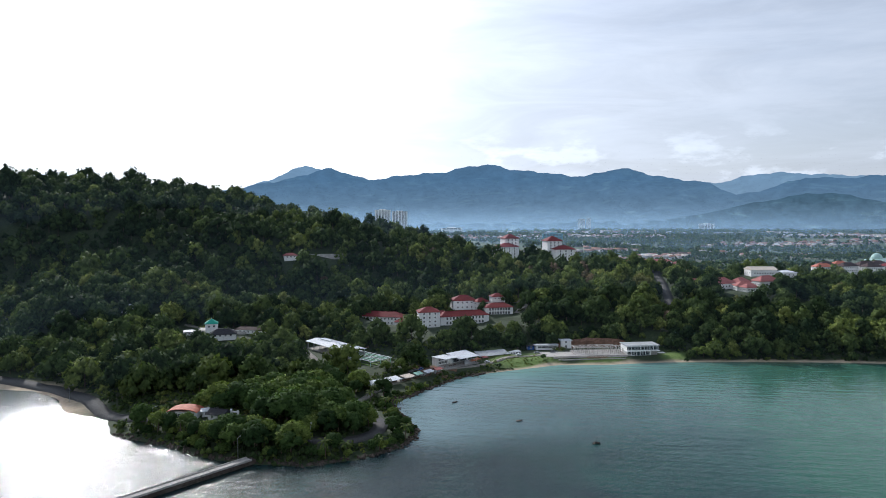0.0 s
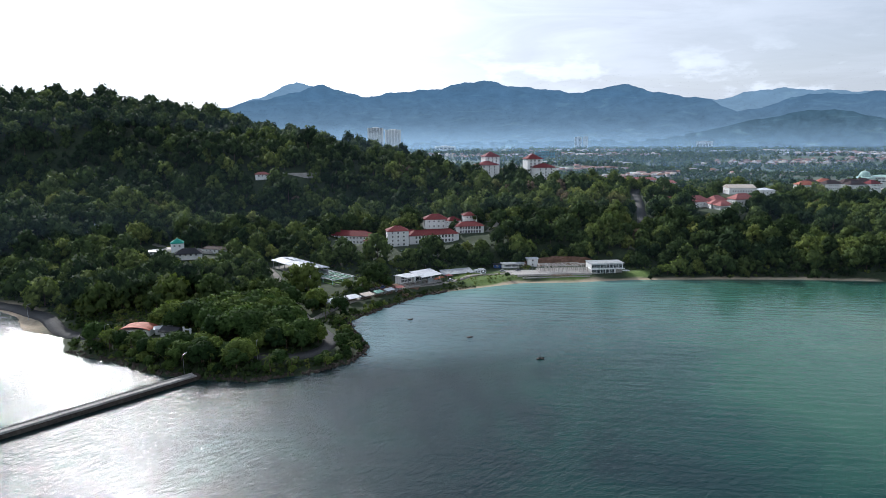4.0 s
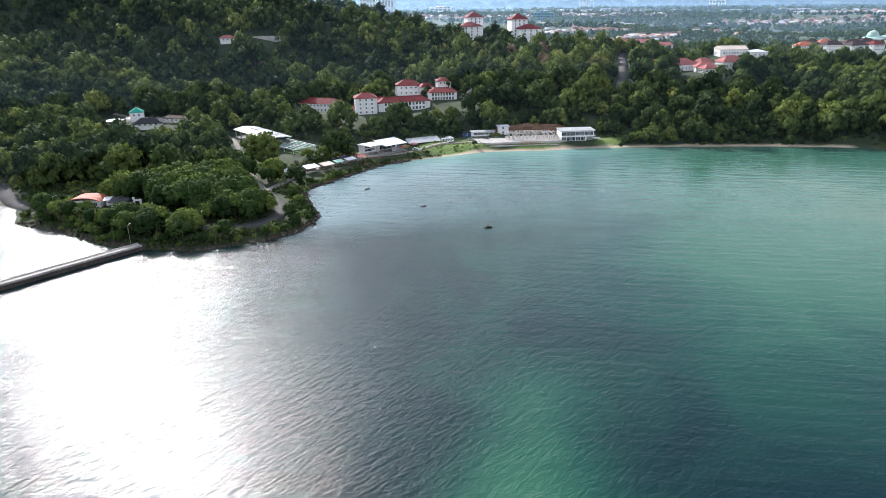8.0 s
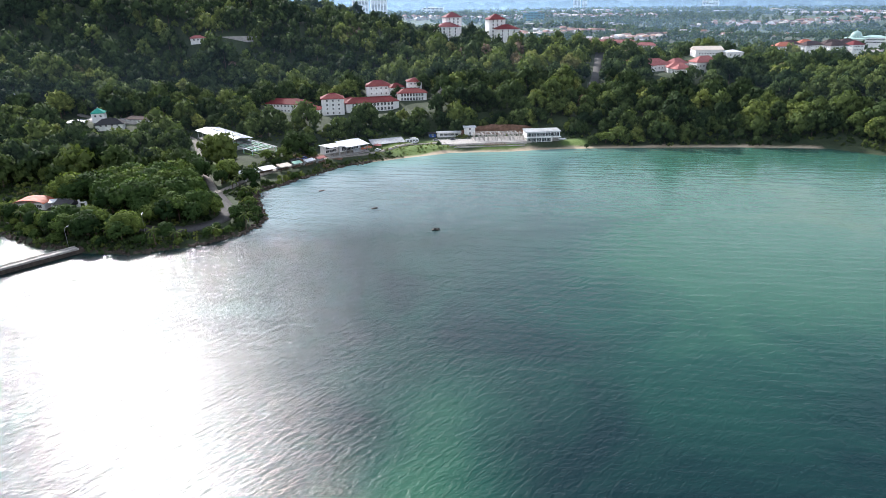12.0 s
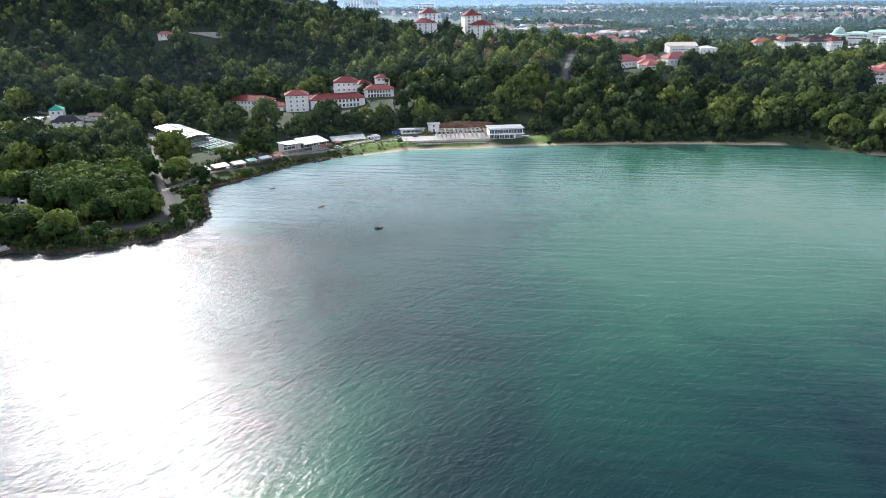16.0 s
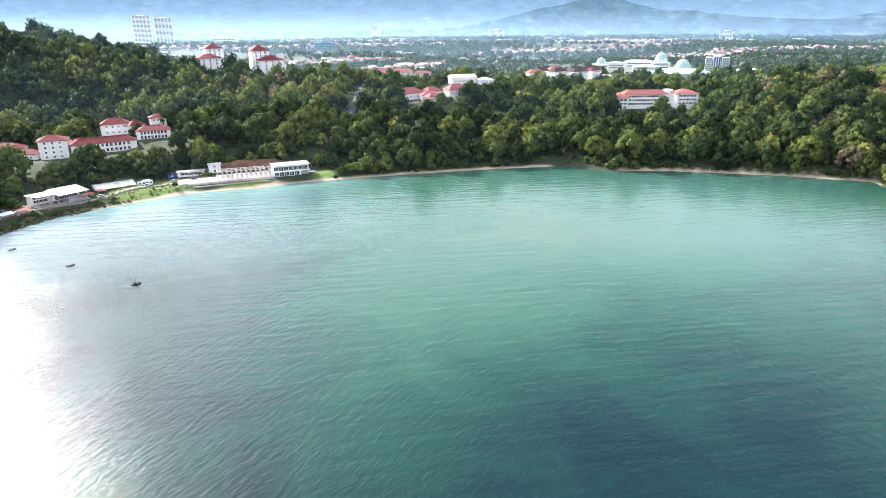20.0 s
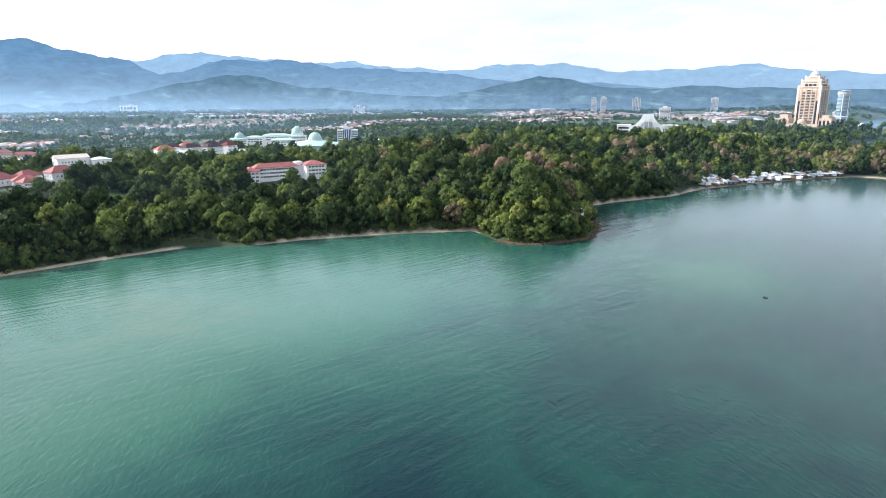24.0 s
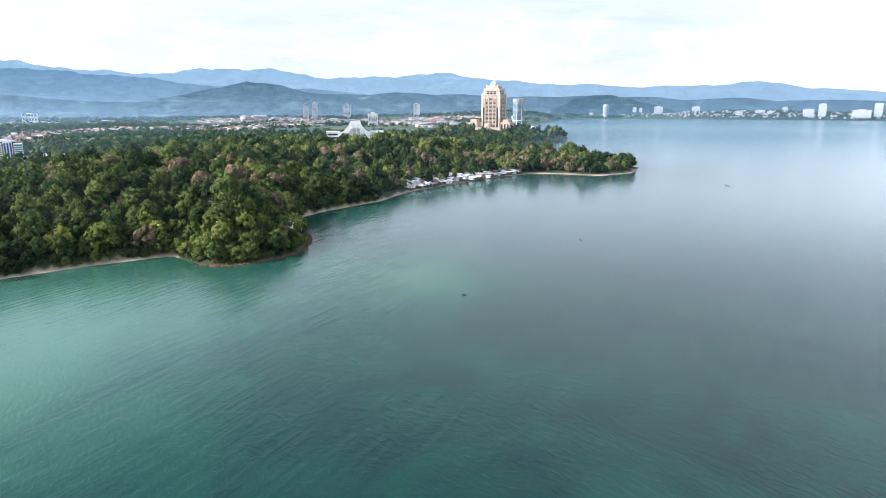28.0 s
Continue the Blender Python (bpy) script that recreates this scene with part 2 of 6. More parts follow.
M_GLASS = glazing("window_glass", (0.025, 0.032, 0.038))
M_BLUEGLASS = glazing("blue_tower_glass", (0.13, 0.22, 0.27), 0.12)
# white greyed for distance, the haze put into the base colour
M_HAZYWHITE = surface("hazy_white_paint", (0.50, 0.52, 0.54), 0.8, 0.2, 0.3, 0.05)
# red tiles paled towards pink, with distance haze in the colour
M_PINKROOF = surface("hazy_red_roof_tiles", (0.33, 0.20, 0.165), 0.8, 0.3, 0.5, 0.05)
M_TYRE = surface("tyre_rubber", (0.03, 0.03, 0.03), 0.9, 0.2)

# ---- the land: coast, heights, ground and water ----
WEST = [(-4900, 700), (-900, 540), (-420, 470), (-300, 430), (-234, 400), (-212, 394), (-191, 377), (-175, 350), (-147, 334), (-135, 308)]
HEADLAND = [(-104, 290), (-90, 277), (-68, 266), (-40, 259), (-17, 265), (2, 277), (9, 295), (3, 320), (-2, 341), (10, 357), (21, 371), (45, 395)]
BEACH = [(63, 403), (90, 412), (116, 420), (153, 417), (190, 419), (215, 417), (259, 412), (310, 404), (350, 395), (372, 389), (388, 369),
         (403, 357), (432, 344), (463, 322), (494, 298), (532, 260)]
CAPE = [(512, 224), (514, 206), (531, 189), (561, 176), (600, 186), (650, 214), (695, 233), (728, 225), (801, 190)]
COVE = [(880, 178), (957, 143), (1062, 86), (1110, 48), (1112, 5), (1098, -57), (1148, -105), (1238, -123), (1292, -95), (1370, 20),
        (1560, 105), (1773, 95), (2000, 40), (2130, -9), (2230, 0), (2320, 110)]
FAR_COAST = [(2700, 190), (3322, 190), (3700, 150), (4200, 80), (4700, 20), (4790, -300), (4738, -825), (4648, -1229), (4524, -1625), (4365, -2007), (4174, -2375), (3900, -2800), (4900, -3000), (4900, 4900), (-4900, 4900)]
COAST = np.array(WEST + HEADLAND + BEACH + CAPE + COVE + FAR_COAST, float)

# x, y and how high the land climbs behind the shore there
RISES = [(-430, 800, 160), (-330, 830, 152), (-230, 800, 138), (-900, 900, 140), (-150, 770, 108), (-60, 770, 96), (50, 755, 80), (172, 820, 50), (150, 740, 58),
         (-240, 560, 62), (-132, 486, 27), (-60, 455, 13), (-40, 340, 12), (30, 500, 30), (80, 557, 30)]
RISES += [(170, 560, 48), (230, 620, 52), (305, 662, 46), (340, 550, 50), (410, 630, 44), (500, 450, 40), (620, 320, 62), (700, 420, 58), (800, 380, 60), (585, 205, 150),
          (620, 245, 120), (900, 260, 54), (1050, 300, 46), (1270, 376, 34), (770, 690, 24), (450, 720, 20), (350, 800, 16), (520, 600, 32), (260, 880, 22), (450, 850, 10)]
RISES += [(700, 560, 30), (760, 600, 24), (867, 862, 13), (620, 755, 22), (600, 950, 8), (300, 1050, 10), (1200, 60, 10), (1300, -60, 18), (1500, 230, 10), (2000, 200, 8), (-100, 1300, 14), (300, 1300, 8), (450, 1000, 14), (4850, -250, 70), (4830, -800, 110), (4740, -1250, 110), (4620, -1650, 80), (4400, -2150, 60),
          (1000, 1500, 6), (3000, 1500, 6), (0, 3500, 6), (-300, 420, 20), (1000, 450, 36), (1100, 700, 12)]


def from_shore(x, y):
    """Metres inland of the shore; below zero at sea."""
    x, y = np.asarray(x, float).ravel(), np.asarray(y, float).ravel()
    best, inside = np.full(x.shape, 1e18), np.zeros(x.shape, bool)
    for (ax, ay), (bx, by) in zip(COAST, np.roll(COAST, -1, 0)):
        dx, dy = bx - ax, by - ay
        k = np.clip(((x - ax) * dx + (y - ay) * dy) / (dx * dx + dy * dy), 0, 1)
        best = np.minimum(best, (x - ax - k * dx) ** 2 + (y - ay - k * dy) ** 2)
        if ay != by:
            inside ^= ((ay > y) != (by > y)) & (x < dx * (y - ay) / dy + ax)
    return np.where(inside, 1, -1) * np.sqrt(best)


WAVES = [(0.012, 0.3, 1.1, 2.6), (0.021, 1.3, 4.0, 1.8), (0.034, 2.2, 0.4, 1.2), (0.055, 0.8, 2.0, 0.8), (0.09, 1.9, 5.0, 0.5)]
PADS = [(-132, 486, 17, 12), (-157, 505, 16, 8), (30, 508, 14, 14), (62, 516, 14, 18), (5, 520, 14, 14), (70, 560, 20, 14), (99, 535, 19, 14), (100, 562, 20, 10), (171, 797, 50, 26), (216, 765, 48, 28),
        (335, 545, 35, 26), (408, 628, 40, 26), (505, 450, 28, 30), (540, 440, 28, 20)]
PADS += [(867, 925, 15, 75), (765, 690, 25, 40), (943, 800, 20, 30), (1318, 395, 33, 62), (1258, 374, 30, 45), (450, 1000, 14, 60), (2209, 235, 22, 80), (2450, 165, 5, 80), (150, 445, 3, 36), (185, 436, 3, 20),
         (112, 450, 3, 22), (45, 420, 3, 24), (-15, 425, 6, 26), (-42, 445, 8, 24), (620, 755, 24, 40)]


def land(x, y):
    """Height of the ground and metres from the shore."""
    shape = np.shape(x)
    x, y = np.asarray(x, float).ravel(), np.asarray(y, float).ravel()
    s = from_shore(x, y)
    top, weight = np.zeros(x.shape), np.full(x.shape, 1e-12)
    for px, py, h in RISES:
        w = 1 / ((x - px) ** 2 + (y - py) ** 2 + 900) ** 2
        top, weight = top + w * h, weight + w
    rough = np.zeros(x.shape)
    for k, a, b, amp in WAVES:
        rough += amp * np.sin(k * (x * math.cos(a) + y * math.sin(a)) + b) * np.cos(k * 1.37 * (y * math.cos(a) - x * math.sin(a)) + 2 * b)
    inland = np.clip(s, 0, None)
    z = 2.2 * np.clip(inland / 11, 0, 1) ** 1.2 + top / weight * (1 - np.exp(-np.clip(inland - 8, 0, None) / 165)) + rough * np.clip((inland - 25) / 60, 0, 1)
    for px, py, h, r in PADS:
        k = np.clip(1.7 - np.hypot(x - px, y - py) / r, 0, 1)
        k = k * k * (3 - 2 * k) * np.clip((s - 2) / 10, 0, 1)
        z = np.where(s > 0, z * (1 - k) + h * k, z)
    z = np.where(s < 0, np.maximum(s * 0.09, -14.0) - 0.02, z)
    return z.reshape(shape), s.reshape(shape)


def ground_at(x, y):
    return float(land(np.array([x]), np.array([y]))[0][0])


def raw_mesh(name, verts, faces, mats, tone=None, attrs=None, slots=None, smooth=False, normals=None):
    """A mesh object from arrays of corners and of three- or four-sided faces."""
    verts, faces = np.asarray(verts, np.float32), np.asarray(faces, np.int32)
    me = bpy.data.meshes.new(name)
    n, k = faces.shape
    me.vertices.add(len(verts))
    me.vertices.foreach_set("co", verts.ravel())
    me.loops.add(n * k)
    me.loops.foreach_set("vertex_index", faces.ravel())
    me.polygons.add(n)
    me.polygons.foreach_set("loop_start", np.arange(0, n * k, k, dtype=np.int32))
    if smooth:
        me.polygons.foreach_set("use_smooth", np.ones(n, bool))
    if slots is not None:
        me.polygons.foreach_set("material_index", np.asarray(slots, np.int32))
    for label, values in (attrs or {}).items():
        me.attributes.new(label, "FLOAT", "POINT").data.foreach_set("value", np.asarray(values, np.float32).ravel())
    if tone is not None:
        me.attributes.new("tone", "FLOAT", "POINT").data.foreach_set("value", np.asarray(tone, np.float32).ravel())
    for m in mats:
        me.materials.append(m)
    me.update(calc_edges=True)
    if normals is not None:
        me.attributes.new("custom_normal", "FLOAT_VECTOR", "POINT").data.foreach_set("vector", np.asarray(normals, np.float32).ravel())
    return me


def steps(*stretches):
    """Grid lines: stretches of (from, to, step)."""
    return np.unique(np.concatenate([np.arange(a, b + 0.1, d) for a, b, d in stretches]))


GX = steps((-4900, -500, 220), (-500, -260, 20), (-260, 40, 6), (40, 380, 3), (380, 640, 6), (640, 1320, 10), (1320, 2500, 40), (2500, 4200, 160), (4200, 4900, 40))
GY = steps((-3000, -2600, 200), (-2600, -200, 50), (-200, 160, 12), (160, 384, 6), (384, 444, 2), (444, 660, 6), (660, 1000, 12), (1000, 1600, 50), (1600, 4900, 150))


def sheet(gx, gy):
    x, y = np.meshgrid(gx, gy)
    i = np.arange(x.size).reshape(x.shape)
    return x, y, np.stack([i[:-1, :-1], i[:-1, 1:], i[1:, 1:], i[1:, :-1]], -1).reshape(-1, 4)


def ground_material():
    m, nt, b = shader("ground")
    fine = node(nt, "ShaderNodeTexNoise", Scale=0.35, Detail=8.0, Roughness=0.7)
    nt.links.new(place_of(nt), fine.inputs["Vector"])
    broad = node(nt, "ShaderNodeTexNoise", Scale=0.011, Detail=5.0, Roughness=0.6)
    nt.links.new(place_of(nt), broad.inputs["Vector"])
    wild = ramp(nt, fine.outputs[0], [(0.3, (0.014, 0.024, 0.008)), (0.55, (0.028, 0.046, 0.014)), (0.8, (0.06, 0.066, 0.03))])
    field = ramp(nt, broad.outputs[0], [(0.38, (0.030, 0.060, 0.032)), (0.52, (0.050, 0.085, 0.040)), (0.64, (0.10, 0.105, 0.065)), (0.75, (0.038, 0.070, 0.035))])
    sand = ramp(nt, fine.outputs[0], [(0.3, (0.33, 0.26, 0.17)), (0.7, (0.52, 0.43, 0.31))])
    lawn = ramp(nt, fine.outputs[0], [(0.3, (0.07, 0.125, 0.02)), (0.7, (0.16, 0.235, 0.05))])
    col = wild
    for label, c in (("plain", field), ("lawn", lawn), ("sand", sand)):
        a = nt.nodes.new("ShaderNodeAttribute")
        a.attribute_name = label
        col = mixed(nt, "MIX", a.outputs["Fac"], col, c)
    nt.links.new(col, b.inputs["Base Color"])
    b.inputs["Roughness"].default_value = 0.95
    bp = node(nt, "ShaderNodeBump", Strength=0.5, Distance=0.4)
    nt.links.new(fine.outputs[0], bp.inputs["Height"])
    nt.links.new(bp.outputs[0], b.inputs["Normal"])
    return m


def smooth01(v):
    v = np.clip(v, 0, 1)
    return v * v * (3 - 2 * v)


LAWNS = [(92, 428, 26), (205, 428, 10), (372, 505, 22), (-35, 385, 14), (250, 505, 15), (150, 424, 15)]
x, y, faces = sheet(GX, GY)
z, s = land(x, y)
sandy = smooth01(1 - (s - 2.0 - 1.2 * smooth01((x - 215) / 30) + 3.0 * smooth01((x - 1120) / 60) - 1.5 * np.sin(x * 0.16) * np.sin(x * 0.043)) / 2.2) * smooth01((x - 40) / 40) * (np.hypot(x - 560, y - 200) > 62) * (x < 1290) * (1 - smooth01((x - 364) / 6) * smooth01((404 - x) / 6))
sandy = np.maximum(sandy, smooth01(1 - (s - 7) / 6) * smooth01((-150 - x) / 30))
lawn = np.zeros(x.shape)
for lx, ly, lr in LAWNS:
    lawn = np.maximum(lawn, smooth01(1.5 - np.hypot(x - lx, (y - ly) * 1.4) / lr))
ground = new("ground", raw_mesh("ground", np.stack([x, y, z], -1).reshape(-1, 3), faces, [ground_material()], smooth=True,
                                attrs={"sand": sandy, "lawn": lawn, "plain": smooth01((np.hypot(x, y) - 850) / 300) * smooth01((y + x * 0.4 - 750) / 250)}))
tagged(ground, "wooded green land with sandy beaches round a bay", "ground", kind="structure")


def water_material():
    m, nt, b = shader("sea_water")
    patch = node(nt, "ShaderNodeTexNoise", Scale=0.021, Detail=7.0, Roughness=0.65, Distortion=1.0)
    nt.links.new(place_of(nt), patch.inputs["Vector"])
    a = nt.nodes.new("ShaderNodeAttribute")
    a.attribute_name = "shoal"
    # depth: the bed shows pale green where it is shallow
    add = node(nt, "ShaderNodeMath")
    add.operation = "MULTIPLY_ADD"
    nt.links.new(patch.outputs[0], add.inputs[0])
    add.inputs[1].default_value = 0.42
    nt.links.new(a.outputs["Fac"], add.inputs[2])
    col = ramp(nt, add.outputs[0], [(0.10, (0.003, 0.019, 0.021)), (0.32, (0.008, 0.052, 0.038)), (0.5, (0.021, 0.090, 0.054)), (0.75, (0.042, 0.120, 0.078)), (1.0, (0.09, 0.14, 0.082))])
    # pale tint: sky sheen painted into the colour, mixed with silt near the beach
    silt_sheen = nt.nodes.new("ShaderNodeAttribute")
    silt_sheen.attribute_name = "silt_sheen"
    col = mixed(nt, "ADD", silt_sheen.outputs["Fac"], col, (0.112, 0.168, 0.182))
    nt.links.new(col, b.inputs["Base Color"])
    rough = nt.nodes.new("ShaderNodeAttribute")
    rough.attribute_name = "rough"
    nt.links.new(rough.outputs["Fac"], b.inputs["Roughness"])
    b.inputs["IOR"].default_value = 1.33
    def waves(long, turn, **values):
        n = node(nt, "ShaderNodeTexNoise", **values)
        g = nt.nodes.new("ShaderNodeNewGeometry")
        along = nt.nodes.new("ShaderNodeMapping")
        along.vector_type = "TEXTURE"
        along.inputs["Rotation"].default_value = (0, 0, radians(turn))
        along.inputs["Scale"].default_value = (long, 1 / long, 1)
        nt.links.new(g.outputs["Position"], along.inputs[0])
        nt.links.new(along.outputs[0], n.inputs["Vector"])
        return n

    chop = waves(1.35, 28, Scale=1.05, Detail=5.0, Roughness=0.58, Distortion=0.35)
    swell = waves(2.6, -14, Scale=0.10, Detail=3.0, Roughness=0.45, Distortion=0.2)
    b1 = node(nt, "ShaderNodeBump", Strength=0.55, Distance=0.27)
    still = nt.nodes.new("ShaderNodeAttribute")
    still.attribute_name = "chop"
    nt.links.new(still.outputs["Fac"], b1.inputs["Strength"])
    nt.links.new(chop.outputs[0], b1.inputs["Height"])
    b2 = node(nt, "ShaderNodeBump", Strength=0.2, Distance=1.9)
    nt.links.new(swell.outputs[0], b2.inputs["Height"])
    heave = nt.nodes.new("ShaderNodeAttribute")
    heave.attribute_name = "swell"
    nt.links.new(heave.outputs["Fac"], b2.inputs["Strength"])
    ripple = waves(1.5, 40, Scale=0.36, Detail=4.0, Roughness=0.55, Distortion=0.5)
    b3 = node(nt, "ShaderNodeBump", Strength=0.40, Distance=0.6)
    nt.links.new(still.outputs["Fac"], b3.inputs["Strength"])
    nt.links.new(ripple.outputs[0], b3.inputs["Height"])
    nt.links.new(b1.outputs[0], b3.inputs["Normal"])
    nt.links.new(b3.outputs[0], b2.inputs["Normal"])
    nt.links.new(b2.outputs[0], b.inputs["Normal"])
    return m


SHOALS = [(190, 192, 42, 0.22), (215, 245, 40, 0.12), (76, 140, 9, 0.14), (70, 122, 10, 0.2), (62, 104, 11, 0.22), (56, 88, 12, 0.2), (80, 96, 10, 0.1), (150, 143, 24, 0.10), (300, 235, 55, 0.20), (515, 80, 40, 0.22), (235, 330, 70, 0.16), (300, 300, 70, 0.14),
          (420, 260, 70, 0.16)]
WX = steps((-4900, -300, 200), (-300, 700, 8), (700, 1400, 20), (1400, 4900, 120))
WY = steps((-3000, -200, 120), (-200, 450, 8), (450, 900, 75))
x, y, faces = sheet(WX, WY)
s = from_shore(x, y).reshape(x.shape)
shoal = smooth01((x - 30) / 60) * (0.50 * np.exp(np.minimum(s, 0) / 9) + 0.20 * np.exp(np.minimum(s, 0) / 120)) * (1 - 0.85 * smooth01((x - 280) / 60)) + 0.06 + 0.16 * smooth01((x - 170) / 160)
for px, py, r, a in SHOALS:
    shoal += 1.25 * a * np.exp(-((x - px) ** 2 + (y - py) ** 2) / (2 * r * r))
shoal -= 0.06 + 0.08 * smooth01((190 - y) / 200) + 0.10 + 0.03 * np.exp(-((x - 150) ** 2 + (y - 95) ** 2) / 7000)
# the last attribute paints grazing sky sheen far out, kept off the shoreline
water = new("water", raw_mesh("water", np.stack([x, y, 0 * x], -1).reshape(-1, 3), faces, [water_material()], attrs={"shoal": shoal, "swell": 0.10 + 0.18 * np.exp(np.minimum(s, 0) / 55), "chop": 0.30 + 0.62 * smooth01((150 - x) / 115) * smooth01((390 - y) / 130) * (0.45 + 0.55 * smooth01((y - 90) / 120)) - 0.20 * np.maximum(smooth01((x - 200) / 560), 0.5 * smooth01((y - 250) / 120)), "rough": 0.125 + 0.015 * smooth01((150 - x) / 110) - 0.08 * smooth01((x - 150) / 500) + 0.04 * smooth01((x - 700) / 500) + 0.14 * smooth01((x - 2000) / 1400), "silt_sheen": np.clip((0.36 * smooth01((x - 250) / 160) * smooth01((y - 90) / 120) * (1 - smooth01((x - 520) / 200)) + 0.52 * smooth01((x - 480) / 420) + 0.4 * smooth01((x - 1100) / 900)) * (1 - 0.98 * np.exp(np.minimum(s, 0) / 55)) + 1.3 * np.exp(np.minimum(s, 0) / 60) * smooth01((x + 18) / 36) * smooth01((y - 255) / 50) * (1 - 0.9 * smooth01((x - 150) / 130)), 0, 1.35)}))
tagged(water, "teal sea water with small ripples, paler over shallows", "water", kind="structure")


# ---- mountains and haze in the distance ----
# self-lit backdrop colour: haze painted in as a paler foot
def glow(name, low, high, top, painted_relief):
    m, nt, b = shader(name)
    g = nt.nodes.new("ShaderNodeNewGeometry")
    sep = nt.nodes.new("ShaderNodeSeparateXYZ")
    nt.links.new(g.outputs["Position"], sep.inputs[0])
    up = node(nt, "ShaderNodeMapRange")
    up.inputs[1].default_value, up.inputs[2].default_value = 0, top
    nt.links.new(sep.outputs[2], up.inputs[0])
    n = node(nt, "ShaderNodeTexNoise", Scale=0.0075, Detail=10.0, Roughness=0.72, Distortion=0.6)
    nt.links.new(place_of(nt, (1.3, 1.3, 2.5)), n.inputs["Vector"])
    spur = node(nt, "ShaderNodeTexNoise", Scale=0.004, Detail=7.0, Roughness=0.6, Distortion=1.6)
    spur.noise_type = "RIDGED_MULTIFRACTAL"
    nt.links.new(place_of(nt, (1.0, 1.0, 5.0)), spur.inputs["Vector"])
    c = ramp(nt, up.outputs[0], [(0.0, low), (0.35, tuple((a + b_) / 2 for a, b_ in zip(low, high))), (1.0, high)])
    # light and dark of the slopes painted in as noise
    v = ramp(nt, n.outputs[0], [(0.32, (1 - painted_relief,) * 3), (0.68, (1 + painted_relief * 0.6,) * 3)])
    w = ramp(nt, spur.outputs[0], [(0.1, (1 - painted_relief * 1.2, 1 - painted_relief, 1 - painted_relief * 0.8)), (0.9, (1 + painted_relief * 0.7, 1 + painted_relief * 0.8, 1 + painted_relief * 0.3))])
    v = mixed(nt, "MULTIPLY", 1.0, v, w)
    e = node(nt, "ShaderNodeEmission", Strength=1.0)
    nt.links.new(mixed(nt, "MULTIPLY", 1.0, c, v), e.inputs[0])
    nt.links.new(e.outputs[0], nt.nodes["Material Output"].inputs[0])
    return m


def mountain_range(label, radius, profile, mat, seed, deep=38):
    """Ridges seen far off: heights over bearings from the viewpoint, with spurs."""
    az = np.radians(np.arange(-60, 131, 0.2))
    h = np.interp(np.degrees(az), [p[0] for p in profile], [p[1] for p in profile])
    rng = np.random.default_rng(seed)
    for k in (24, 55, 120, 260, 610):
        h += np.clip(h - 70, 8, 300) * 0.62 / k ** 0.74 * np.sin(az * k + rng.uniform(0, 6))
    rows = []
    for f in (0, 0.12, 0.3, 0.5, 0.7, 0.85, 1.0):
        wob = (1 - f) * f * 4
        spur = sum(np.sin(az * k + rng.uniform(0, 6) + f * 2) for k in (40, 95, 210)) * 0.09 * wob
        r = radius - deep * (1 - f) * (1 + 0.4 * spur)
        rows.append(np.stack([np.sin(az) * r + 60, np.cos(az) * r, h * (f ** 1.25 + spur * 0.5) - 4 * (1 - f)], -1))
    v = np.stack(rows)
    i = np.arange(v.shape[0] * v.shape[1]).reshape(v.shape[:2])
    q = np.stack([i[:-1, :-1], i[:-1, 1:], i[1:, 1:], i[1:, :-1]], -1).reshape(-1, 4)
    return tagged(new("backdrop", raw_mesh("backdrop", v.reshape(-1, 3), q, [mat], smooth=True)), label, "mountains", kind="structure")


def px_high(r, *pairs):
    """Heights for crest angles (in thousandths) over bearings at a distance."""
    return [(a, 101 + r * e / 1112) for a, e in pairs]


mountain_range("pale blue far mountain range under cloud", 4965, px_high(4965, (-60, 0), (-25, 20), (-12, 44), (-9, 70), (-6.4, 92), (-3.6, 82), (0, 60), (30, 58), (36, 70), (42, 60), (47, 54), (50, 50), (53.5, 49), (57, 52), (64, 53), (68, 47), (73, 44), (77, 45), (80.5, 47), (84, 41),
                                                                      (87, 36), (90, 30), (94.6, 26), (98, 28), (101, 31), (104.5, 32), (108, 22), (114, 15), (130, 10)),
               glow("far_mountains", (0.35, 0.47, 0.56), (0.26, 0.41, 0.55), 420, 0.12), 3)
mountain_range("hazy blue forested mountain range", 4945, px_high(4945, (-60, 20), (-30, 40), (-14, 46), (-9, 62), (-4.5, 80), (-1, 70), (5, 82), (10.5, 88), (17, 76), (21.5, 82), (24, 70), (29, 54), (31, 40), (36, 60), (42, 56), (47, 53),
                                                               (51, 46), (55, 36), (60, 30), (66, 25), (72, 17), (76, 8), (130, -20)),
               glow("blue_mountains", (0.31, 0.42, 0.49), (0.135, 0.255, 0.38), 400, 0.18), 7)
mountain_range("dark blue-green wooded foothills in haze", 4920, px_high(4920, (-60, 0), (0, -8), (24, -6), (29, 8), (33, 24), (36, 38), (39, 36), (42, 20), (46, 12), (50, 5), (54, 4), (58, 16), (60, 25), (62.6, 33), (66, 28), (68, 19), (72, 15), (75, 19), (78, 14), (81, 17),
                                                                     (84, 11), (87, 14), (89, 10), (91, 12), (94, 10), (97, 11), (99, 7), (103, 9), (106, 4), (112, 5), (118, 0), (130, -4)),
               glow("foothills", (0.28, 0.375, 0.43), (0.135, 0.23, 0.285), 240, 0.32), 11)


